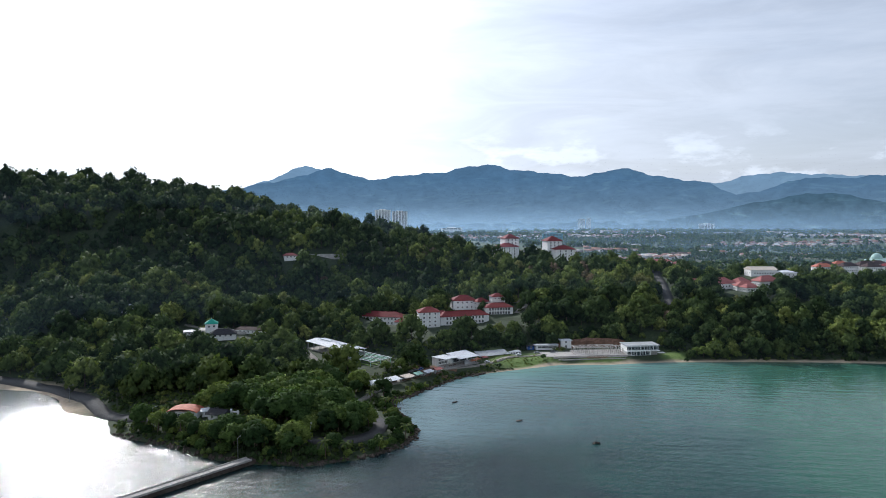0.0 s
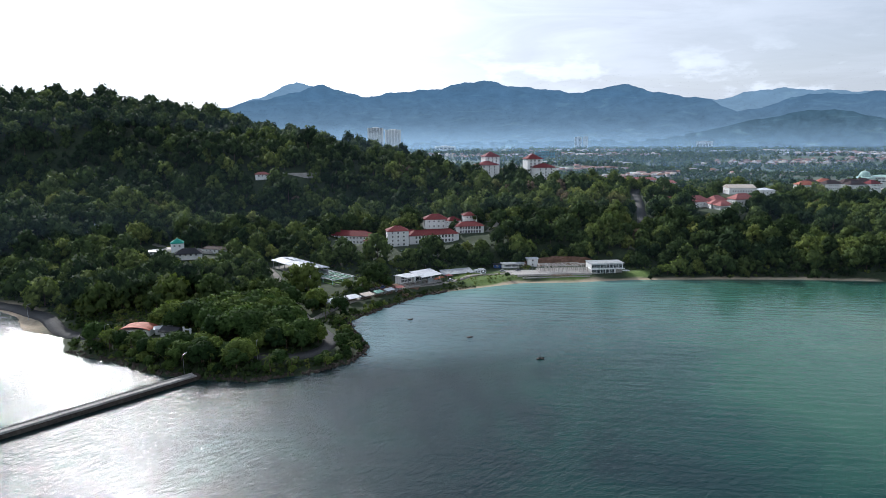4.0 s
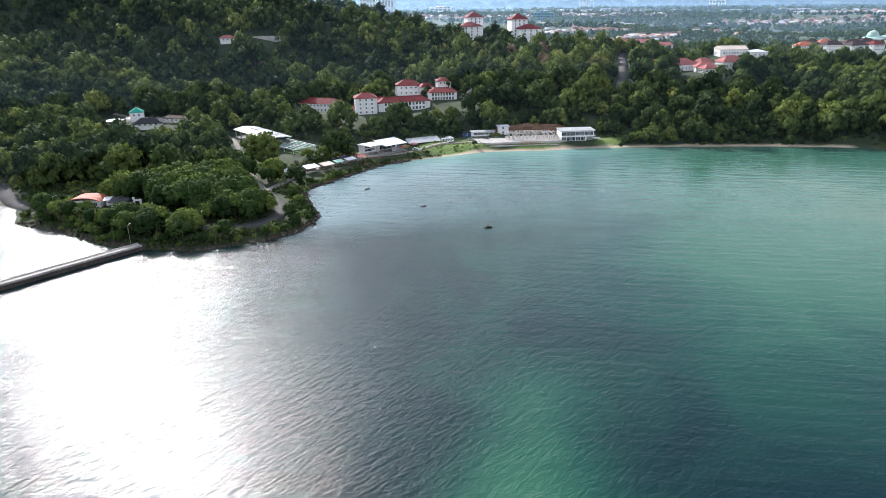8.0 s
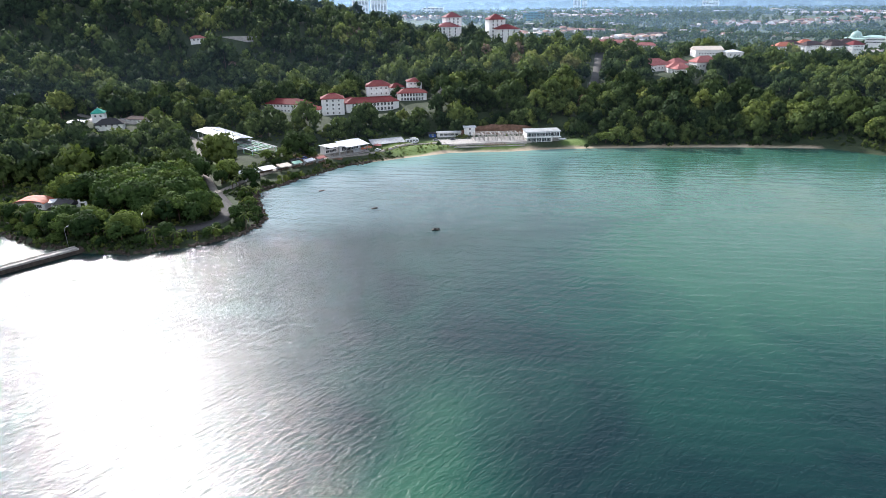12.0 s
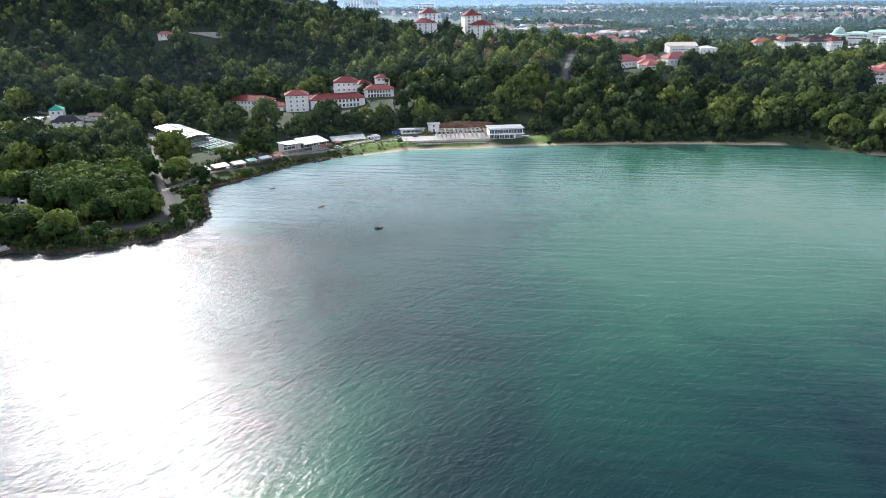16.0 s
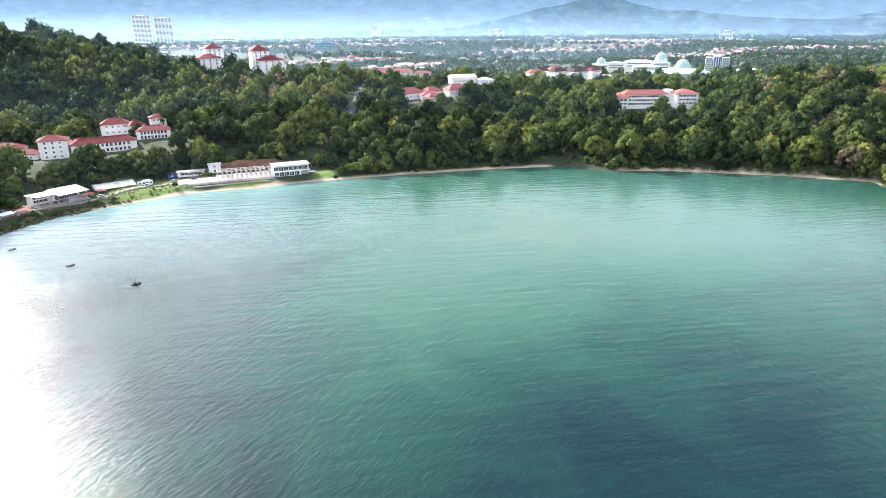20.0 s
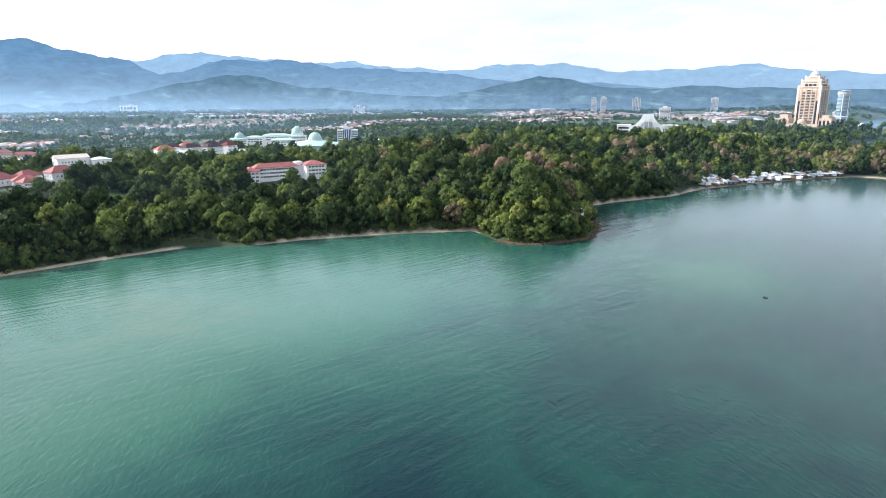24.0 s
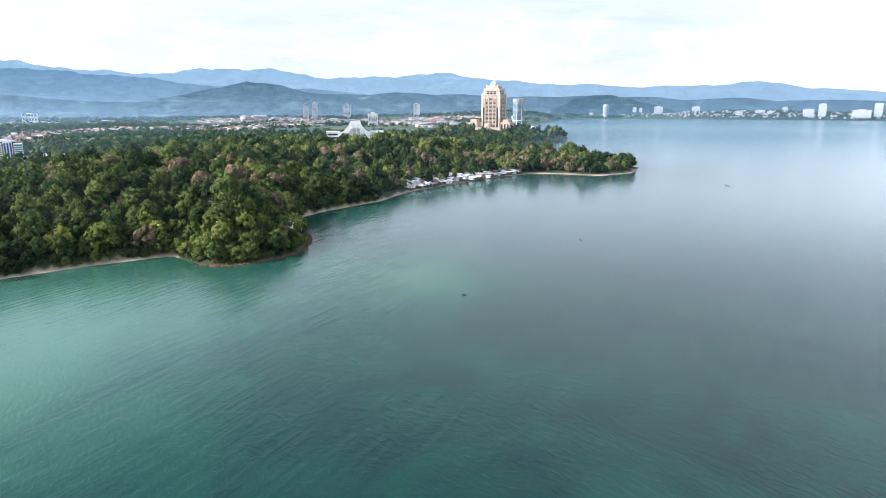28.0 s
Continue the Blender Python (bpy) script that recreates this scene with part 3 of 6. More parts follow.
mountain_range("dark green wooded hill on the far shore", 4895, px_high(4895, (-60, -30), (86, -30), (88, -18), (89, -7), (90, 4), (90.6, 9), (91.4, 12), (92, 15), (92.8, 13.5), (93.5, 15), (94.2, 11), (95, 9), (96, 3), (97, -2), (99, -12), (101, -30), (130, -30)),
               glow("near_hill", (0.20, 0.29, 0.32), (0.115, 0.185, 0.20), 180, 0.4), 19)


# pale blue see-through sheet, fading upwards, that imitates haze
def haze_sheet_material(strength, top):
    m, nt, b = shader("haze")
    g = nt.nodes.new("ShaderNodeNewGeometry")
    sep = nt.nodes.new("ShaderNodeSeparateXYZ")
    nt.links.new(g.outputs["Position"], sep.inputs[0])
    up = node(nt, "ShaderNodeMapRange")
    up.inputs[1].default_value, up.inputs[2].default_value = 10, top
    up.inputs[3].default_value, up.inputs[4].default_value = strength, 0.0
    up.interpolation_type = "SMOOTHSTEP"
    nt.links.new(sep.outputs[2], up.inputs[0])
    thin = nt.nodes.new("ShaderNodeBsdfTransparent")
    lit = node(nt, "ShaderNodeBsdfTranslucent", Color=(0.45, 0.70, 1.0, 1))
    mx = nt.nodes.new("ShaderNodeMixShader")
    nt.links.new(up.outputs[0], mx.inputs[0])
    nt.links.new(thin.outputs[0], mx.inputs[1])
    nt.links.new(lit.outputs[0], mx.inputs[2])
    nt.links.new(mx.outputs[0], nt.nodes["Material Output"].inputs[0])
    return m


# upright rings added round the viewpoint to stand in for distance haze
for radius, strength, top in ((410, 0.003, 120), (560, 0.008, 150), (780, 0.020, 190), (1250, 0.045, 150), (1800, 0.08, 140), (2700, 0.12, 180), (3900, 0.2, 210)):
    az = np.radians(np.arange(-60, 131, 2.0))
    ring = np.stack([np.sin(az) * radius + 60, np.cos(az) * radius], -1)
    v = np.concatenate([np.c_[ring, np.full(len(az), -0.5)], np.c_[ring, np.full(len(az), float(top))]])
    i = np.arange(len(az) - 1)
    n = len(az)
    haze_sheet = new("haze", raw_mesh("haze", v, np.stack([i, i + 1, i + 1 + n, i + n], -1), [haze_sheet_material(strength, top)]))
    tagged(haze_sheet, "thin upright see-through sheets standing in for pale haze", "haze", kind="structure")

# ---- builders ----
def link_mesh(name, me, parent=None, label="", m=None):
    ob = new(name, me)
    if m is not None:
        ob.matrix_basis = m
    if parent is not None:
        ob.parent = parent
    if label:
        ob["label"] = label
    return ob


def part(name, bm, mats, parent, label="", smooth=False):
    """One mesh object under a thing or a part."""
    me = bpy.data.meshes.new(name)
    if smooth:
        for f in bm.faces:
            f.smooth = True
    bm.to_mesh(me)
    bm.free()
    for mt in mats if isinstance(mats, (list, tuple)) else [mats]:
        me.materials.append(mt)
    return link_mesh(name, me, parent, label)


def thing(name, x, y, turn, label, category, z=None, group="", sink=0.0):
    e = new(name)
    e.empty_display_size = 0.5
    e.matrix_basis = pose(x, y, (ground_at(x, y) if z is None else z) - sink, 0, 0, turn)
    return tagged(e, label, category, group)


def box(bm, x0, x1, y0, y1, z0, z1, slot=0, taper=0.0):
    cx, cy = (x0 + x1) / 2, (y0 + y1) / 2
    v = []
    for z, k in ((z0, 1.0), (z1, 1.0 - taper)):
        for px, py in ((x0, y0), (x1, y0), (x1, y1), (x0, y1)):
            v.append(bm.verts.new((cx + (px - cx) * k, cy + (py - cy) * k, z)))
    for q in ((3, 2, 1, 0), (4, 5, 6, 7), (0, 1, 5, 4), (1, 2, 6, 5), (2, 3, 7, 6), (3, 0, 4, 7)):
        bm.faces.new([v[i] for i in q]).material_index = slot
    return bm


def boxes(*rows):
    bm = bmesh.new()
    for r in rows:
        box(bm, *r)
    return bm


def rod(bm, a, b, r0, r1=None, sides=6, slot=0):
    """A tapered round bar from a to b."""
    a, b = Vector(a), Vector(b)
    r1 = r0 if r1 is None else r1
    q = (b - a).to_track_quat("Z", "Y")
    rings = []
    for c, r in ((a, r0), (b, r1)):
        rings.append([bm.verts.new(c + q @ Vector((r * math.cos(i * math.tau / sides), r * math.sin(i * math.tau / sides), 0))) for i in range(sides)])
    for i in range(sides):
        bm.faces.new((rings[0][i], rings[0][(i + 1) % sides], rings[1][(i + 1) % sides], rings[1][i])).material_index = slot
    bm.faces.new(rings[0][::-1]).material_index = slot
    bm.faces.new(rings[1]).material_index = slot
    return bm


def turned(bm, profile, sides=16, slot=0, cx=0.0, cy=0.0):
    """A round body from (radius, height) pairs."""
    rings = [[bm.verts.new((cx + r * math.cos(i * math.tau / sides), cy + r * math.sin(i * math.tau / sides), z)) for i in range(sides)] for r, z in profile]
    for lo, hi in zip(rings, rings[1:]):
        for i in range(sides):
            bm.faces.new((lo[i], lo[(i + 1) % sides], hi[(i + 1) % sides], hi[i])).material_index = slot
    bm.faces.new(rings[0][::-1]).material_index = slot
    bm.faces.new(rings[-1]).material_index = slot
    return bm


def hip(bm, x0, x1, y0, y1, z, h, over=0.8, gable=False, thick=0.25):
    """A hipped (or gabled) roof over a rectangle, with eaves, a fascia and a ridge cap."""
    x0, x1, y0, y1 = x0 - over, x1 + over, y0 - over, y1 + over
    w, d = x1 - x0, y1 - y0
    k = 0 if gable else min(w, d) / 2
    if w >= d:
        r = [(x0 + k, (y0 + y1) / 2, z + h), (x1 - k, (y0 + y1) / 2, z + h)]
    else:
        r = [((x0 + x1) / 2, y0 + k, z + h), ((x0 + x1) / 2, y1 - k, z + h)]
    low = [bm.verts.new(p) for p in ((x0, y0, z - thick), (x1, y0, z - thick), (x1, y1, z - thick), (x0, y1, z - thick))]
    c = [bm.verts.new(p) for p in ((x0, y0, z), (x1, y0, z), (x1, y1, z), (x0, y1, z))]
    same = (Vector(r[0]) - Vector(r[1])).length < 0.05
    t0 = bm.verts.new(r[0])
    t1 = t0 if same else bm.verts.new(r[1])
    for i in range(4):
        bm.faces.new((low[i], low[(i + 1) % 4], c[(i + 1) % 4], c[i]))
    bm.faces.new(low[::-1])
    if same:
        for i in range(4):
            bm.faces.new((c[i], c[(i + 1) % 4], t0))
    elif w >= d:
        for f in ((c[0], c[1], t1, t0), (c[1], c[2], t1), (c[2], c[3], t0, t1), (c[3], c[0], t0)):
            bm.faces.new(f)
    else:
        for f in ((c[0], c[1], t0), (c[1], c[2], t1, t0), (c[2], c[3], t1), (c[3], c[0], t0, t1)):
            bm.faces.new(f)
    if not same:
        rod(bm, r[0], r[1], 0.16, sides=5)
    return bm


def window_mesh(w, h, frame_mat=None, glass=None, bars=1):
    """A window facing -y, its middle at the origin: a frame with mullions, panes set back, in one body."""
    f, m = 0.10, 0.045
    xs = [-w / 2 - f, -w / 2]
    for i in range(bars):
        bx = -w / 2 + w * (i + 1) / (bars + 1)
        xs += [bx - m, bx + m]
    xs += [w / 2, w / 2 + f]
    zs = [-h / 2 - f * 1.6, -h / 2, h / 2, h / 2 + f]
    bm = bmesh.new()
    made = {}

    def at(i, j, y):
        key = (i, j, y)
        if key not in made:
            made[key] = bm.verts.new((xs[i], y, zs[j]))
        return made[key]

    def depth(i, j):
        if not (0 <= i < len(xs) - 1 and 0 <= j < 3):
            return 0.1
        return -0.03 if j == 1 and i % 2 else (-0.26 if j == 0 else -0.12)

    for i in range(len(xs) - 1):
        for j in range(3):
            d = depth(i, j)
            bm.faces.new((at(i, j, d), at(i + 1, j, d), at(i + 1, j + 1, d), at(i, j + 1, d))).material_index = int(d == -0.03)
    for i in range(len(xs)):
        for j in range(3):
            a, b = depth(i - 1, j), depth(i, j)
            if a != b:
                bm.faces.new((at(i, j, a), at(i, j, b), at(i, j + 1, b), at(i, j + 1, a)))
    for i in range(len(xs) - 1):
        for j in range(4):
            a, b = depth(i, j - 1), depth(i, j)
            if a != b:
                bm.faces.new((at(i, j, a), at(i + 1, j, a), at(i + 1, j, b), at(i, j, b)))
    bmesh.ops.recalc_face_normals(bm, faces=bm.faces[:])
    me = bpy.data.meshes.new("window")
    bm.to_mesh(me)
    bm.free()
    me.materials.append(frame_mat or M_WHITE)
    me.materials.append(glass or M_GLASS)
    return me


SIDES = {"s": (0, 0, -1), "n": (180, 0, 1), "e": (90, 1, 0), "w": (-90, -1, 0)}


def window_rows(parent, side, x0, x1, y0, y1, floors, across, me, margin=0.1, name="window"):
    """Windows on one side of a block, row by row, each an object on the same mesh."""
    turn, nx, ny = SIDES[side]
    for z in floors:
        for i in range(across):
            k = margin + (1 - 2 * margin) * ((i + 0.5) / across)
            if nx:
                p = (x1 if nx > 0 else x0, y0 + (y1 - y0) * k)
            else:
                p = (x0 + (x1 - x0) * k, y1 if ny > 0 else y0)
            link_mesh(name, me, parent, m=pose(p[0] + nx * 0.02, p[1] + ny * 0.02, z, 0, 0, turn))


def walls(parent, rows, mat, label="", name="wall"):
    """Each block of a building, with a plinth and a cornice."""
    for x0, x1, y0, y1, z0, z1 in rows:
        bm = boxes((x0, x1, y0, y1, z0, z1))
        box(bm, x0 - 0.12, x1 + 0.12, y0 - 0.12, y1 + 0.12, z0, z0 + 0.6)
        box(bm, x0 - 0.15, x1 + 0.15, y0 - 0.15, y1 + 0.15, z1 - 0.35, z1 + 0.02)
        part(name, bm, mat, parent, label)


def ribbed(bm, x0, x1, y0, y1, z0, z1, thick=0.15, pitch=0.9, slot=0):
    """A sloping roof sheet, z0 at y0 and z1 at y1, with standing ribs and an edge."""
    n = max(2, int((x1 - x0) / pitch))
    edge = [(x1, 0.0), (x0, 0.0)]
    for i in range(n):
        a, b = x0 + (x1 - x0) * i / n, x0 + (x1 - x0) * (i + 1) / n
        m1 = a + (b - a) * 0.12
        edge += [(a, thick + 0.07), (m1, thick + 0.07), (m1, thick), (b, thick)]
    return extruded(bm, [(px, y0, z0 + up) for px, up in edge], (0, y1 - y0, z1 - z0), slot)


def extruded(bm, outline, along, slot=0):
    """A closed outline drawn out along a line, with both ends shut."""
    near = [bm.verts.new(q) for q in outline]
    far = [bm.verts.new(Vector(q) + Vector(along)) for q in outline]
    k = len(outline)
    for i in range(k):
        bm.faces.new((near[i], near[(i + 1) % k], far[(i + 1) % k], far[i])).material_index = slot
    bm.faces.new(near[::-1]).material_index = slot
    bm.faces.new(far).material_index = slot
    bmesh.ops.recalc_face_normals(bm, faces=bm.faces[:])
    return bm


def strip(name, pts, width, mat, label, category, lift=0.25, kerb=0.0):
    """A road laid over the ground along a line."""
    fine = []
    for (ax, ay), (bx, by) in zip(pts, pts[1:]):
        n = max(1, int(math.hypot(bx - ax, by - ay) / 4))
        fine += [(ax + (bx - ax) * i / n, ay + (by - ay) * i / n) for i in range(n)]
    fine.append(pts[-1])
    p = np.array(fine)
    for _ in range(6):
        p[1:-1] = (p[:-2] + 2 * p[1:-1] + p[2:]) / 4
    d = np.gradient(p, axis=0)
    d /= np.linalg.norm(d, axis=1)[:, None]
    side = np.c_[-d[:, 1], d[:, 0]]
    offs = [-width / 2 - 0.6, -width / 2, -width / 2, width / 2, width / 2, width / 2 + 0.6]
    ups = [-1.2, -0.1, 0, 0, -0.1, -1.2]
    cols = []
    zc = land(p[:, 0], p[:, 1])[0]
    for o, u in zip(offs, ups):
        q = p + side * o
        z = np.maximum(land(q[:, 0], q[:, 1])[0], zc - 0.3)
        cols.append(np.c_[q, z + lift + u])
    v = np.stack(cols, 1)
    i = np.arange(v.shape[0] * v.shape[1]).reshape(v.shape[:2])
    f = np.stack([i[:-1, :-1], i[1:, :-1], i[1:, 1:], i[:-1, 1:]], -1).reshape(-1, 4)
    return tagged(new(name, raw_mesh(name, v.reshape(-1, 3), f[:, ::-1], [mat])), label, category, kind="structure")

# ---- roads ----
SHORE_ROAD = [(-420, 486), (-300, 446), (-235, 412), (-200, 393), (-168, 363), (-152, 340), (-129, 324), (-111, 316), (-83, 308), (-62, 294), (-45, 282), (-25, 278), (-10, 287), (-8, 303), (-15, 318), (-22, 335)]
strip("road", SHORE_ROAD, 7.0, M_ASPHALT, "grey asphalt shore road round the wooded headland", "road")
strip("road", [(-22, 335), (-29, 355), (-38, 378), (-52, 430), (-66, 470), (-90, 485), (-120, 500), (-160, 520)], 3.8, M_PATH, "pale worn lane climbing between the trees", "road")
strip("road", [(-22, 335), (-8, 365), (12, 388), (30, 404), (62, 414), (84, 432), (112, 440)], 3.8, M_PATH, "sandy track along the waterfront", "road")
strip("road", [(246, 515), (262, 552), (282, 602), (298, 645), (306, 668), (330, 720), (360, 760)], 8.0, M_ASPHALT, "grey asphalt road climbing the wooded hill", "road", lift=0.5)

strip("yard", [(14, 402), (24, 409), (34, 413), (44, 408)], 13.0, M_EARTH, "bare brown earth yard beside the restaurant", "yard", lift=0.12)

# ---- trees ----
CLEAR = [(-132, 488, 15), (-150, 502, 14), (-112, 492, 14), (30, 500, 17), (5, 514, 22), (45, 512, 20), (70, 512, 22), (62, 498, 16), (70, 556, 18), (100, 530, 18), (100, 560, 10), (120, 545, 12), (-42, 445, 22), (-28, 425, 20),
         (-12, 412, 20), (-55, 462, 16), (-12, 432, 20), (0, 372, 16), (15, 388, 16), (42, 418, 26)]
CLEAR += [(62, 428, 20), (85, 432, 26), (112, 440, 28), (145, 440, 30), (165, 438, 26), (185, 434, 24), (204, 428, 12), (150, 460, 14), (225, 426, 8), (330, 545, 26), (350, 552, 22), (372, 500, 20), (405, 622, 30), (380, 600, 20), (500, 446, 26), (530, 436, 26), (478, 440, 16)]
CLEAR += [(30, 486, 15), (48, 500, 14), (64, 497, 17), (84, 506, 14), (98, 518, 15), (112, 522, 12), (0, 504, 17), (-16, 512, 12), (70, 545, 14), (500, 432, 14), (478, 438, 10), (530, 420, 13), (545, 424, 10), (735, 655, 34), (760, 640, 30), (-118, 468, 13), (840, 880, 60), (560, 1960, 60), (326, 528, 16), (345, 532, 14), (-128, 474, 14), (-140, 470, 10), (168, 770, 20), (214, 735, 22), (240, 745, 18), (-46, 420, 12), (-16, 396, 12)]
CLEAR += [(32, 474, 11), (48, 484, 13), (66, 484, 15), (85, 492, 14), (100, 503, 14), (115, 512, 13), (-125, 460, 12), (-112, 464, 13), (-104, 476, 12), (-62, 640, 16), (-80, 636, 10), (-92, 630, 10)]
CLEAR += [(8, 488, 15), (-8, 496, 13), (20, 476, 11), (-14, 486, 10)]
CLEAR += [(560, 692, 24), (590, 684, 26), (532, 702, 22), (612, 700, 22), (640, 704, 24), (700, 622, 20), (722, 640, 24), (684, 604, 16), (668, 640, 16)]
CLEAR += [(820, 850, 60), (890, 850, 50), (690, 720, 25), (900, 750, 40), (780, 780, 40), (720, 660, 25), (640, 720, 30), (600, 720, 25)]
CLEAR += [(168, 792, 26), (215, 755, 30), (190, 775, 30), (-105, 318, 12), (-90, 312, 12), (-80, 310, 9), (588, 200, 10), (-66, 264, 5), (1318, 392, 62), (1258, 372, 46), (2150, 232, 75), (2340, 118, 50), (2270, 80, 45), (440, 960, 45), (470, 965, 40), (620, 712, 30), (318, 535, 20), (867, 925, 90), (765, 688, 50), (943, 800, 36), (620, 755, 46)]
ROADS = [(SHORE_ROAD, 6), ([(-22, 335), (-29, 355), (-38, 378), (-52, 430), (-66, 470), (-90, 485), (-120, 500)], 5), ([(-22, 335), (-8, 365), (12, 388), (30, 404)], 6), ([(246, 515), (262, 552), (282, 602), (298, 645), (306, 668)], 9)]


def open_ground(x, y):
    """Where no tree stands: buildings, roads, lawns."""
    out = np.zeros(x.shape, bool)
    for cx, cy, r in CLEAR:
        out |= np.hypot(x - cx, y - cy) < r
    for lx, ly, lr in LAWNS:
        out |= np.hypot(x - lx, (y - ly) * 1.4) < lr * 0.8
    for line, r in ROADS:
        for (ax, ay), (bx, by) in zip(line, line[1:]):
            k = np.clip(((x - ax) * (bx - ax) + (y - ay) * (by - ay)) / ((bx - ax) ** 2 + (by - ay) ** 2), 0, 1)
            out |= np.hypot(x - ax - k * (bx - ax), y - ay - k * (by - ay)) < r
    return out


def ball():
    """Corners and faces of a small eight-sided body."""
    v = np.array([(1, 0, 0), (-1, 0, 0), (0, 1, 0), (0, -1, 0), (0, 0, 1), (0, 0, -1)], float)
    f = np.array([(0, 2, 4), (2, 1, 4), (1, 3, 4), (3, 0, 4), (2, 0, 5), (1, 2, 5), (3, 1, 5), (0, 3, 5)])
    return v, f


BALL_V, BALL_F = ball()


def crown_shape(rng, lumps, tufts, wide=0.66, tall=1.15, leaf=0.16, low=-0.15):
    """A full crown of about unit radius, from its skirt at low up to tall: lumps hung with tufts of leaves. Corners, triangles and the way each corner faces."""
    verts, faces, ways, n = [], [], [], 0
    for i in range(lumps):
        up = (i + rng.uniform(0.1, 0.9)) / lumps
        a = i * 2.4 + rng.uniform(-0.5, 0.5)
        r = wide * math.sqrt(max(0.02, 1 - (1.25 * up - 0.25) ** 2)) * rng.uniform(0.7, 1.12) if up < 0.93 else 0.1
        size = rng.uniform(0.26, 0.46)
        c = np.array([r * math.cos(a), r * math.sin(a), low + (tall - low - 0.35) * up + 0.12])
        out = np.array([math.cos(a) * r / wide, math.sin(a) * r / wide, up]) * 0.3
        v = BALL_V * size * 0.84 * (1 + rng.uniform(-0.2, 0.2, (len(BALL_V), 1))) + c
        verts.append(v)
        faces.append(BALL_F + n)
        ways.append(BALL_V + out)
        n += len(v)
        d = rng.normal(size=(tufts, 3))
        d[:, :2] += np.array([math.cos(a), math.sin(a)]) * 0.7 * (r / wide)
        d[:, 2] = d[:, 2] * 0.8 + 0.45
        d /= np.linalg.norm(d, axis=1)[:, None]
        at = c + d * size * rng.uniform(0.72, 1.14, (tufts, 1))
        face = d + rng.normal(size=d.shape) * 0.45
        u = np.cross(face, rng.normal(size=d.shape))
        u /= np.linalg.norm(u, axis=1)[:, None]
        w = np.cross(face, u)
        w /= np.linalg.norm(w, axis=1)[:, None]
        s1, s2 = leaf * rng.uniform(0.6, 1.3, (tufts, 1)), leaf * rng.uniform(0.6, 1.2, (tufts, 1))
        q = np.stack([at - u * s1, at + u * s1 * 0.8 - w * s2 * 0.7, at + w * s2 + u * s1 * rng.uniform(-0.4, 0.4, (tufts, 1))], 1)
        back = np.einsum("ij,ij->i", np.cross(q[:, 1] - q[:, 0], q[:, 2] - q[:, 0]), d) < 0
        q[back] = q[back][:, ::-1]
        verts.append(q.reshape(-1, 3))
        faces.append(np.arange(tufts * 3).reshape(-1, 3) + n)
        ways.append(np.repeat(d + out + 0.22 * face, 3, 0))
        n += tufts * 3
    ways = np.concatenate(ways)
    return np.concatenate(verts), np.concatenate(faces), ways / np.linalg.norm(ways, axis=1)[:, None]


def trunk_mesh(seed):
    """A tapered trunk with root flare and limbs, for a crown whose middle is 0.62 high, crown radius 0.5."""
    r = random.Random(seed)
    bm = bmesh.new()
    rod(bm, (0, 0, -0.08), (0, 0, 0.07), 0.042, 0.026, 7)
    rod(bm, (0, 0, 0.07), (0.01, 0.01, 0.45), 0.026, 0.018, 7)
    for i in range(5):
        a = i * 1.26 + r.uniform(-0.4, 0.4)
        b = (0.24 * math.cos(a), 0.24 * math.sin(a), 0.66 + r.uniform(-0.06, 0.08))
        rod(bm, (0.01, 0.01, 0.30 + 0.03 * i), b, 0.013, 0.005, 5)
    me = bpy.data.meshes.new("trunk")
    bm.to_mesh(me)
    bm.free()
    me.materials.append(M_BARK)
    return me


rng = np.random.default_rng(5)
NEAR_CROWNS = [crown_shape(rng, 16, 60, leaf=0.12) for _ in range(6)]
MID_CROWNS = [crown_shape(rng, 12, 26, leaf=0.145, tall=1.0 + 0.06 * k) for k in range(8)]
FAR_CROWNS = [crown_shape(rng, 9, 17, leaf=0.175, tall=1.0 + 0.06 * k) for k in range(6)]
LOW_CROWNS = [crown_shape(rng, 5, 11, leaf=0.25) for _ in range(5)]
BUSHES = [crown_shape(rng, 4, 14, leaf=0.24, tall=0.8, low=-0.3) for _ in range(5)]


def scatter(x0, x1, y0, y1, step, seed):
    """Points on a shaken grid."""
    r = np.random.default_rng(seed)
    x, y = np.meshgrid(np.arange(x0, x1, step), np.arange(y0, y1, step))
    x, y = x.ravel() + r.uniform(-0.48, 0.48, x.size) * step, y.ravel() + r.uniform(-0.48, 0.48, x.size) * step
    return x, y, r


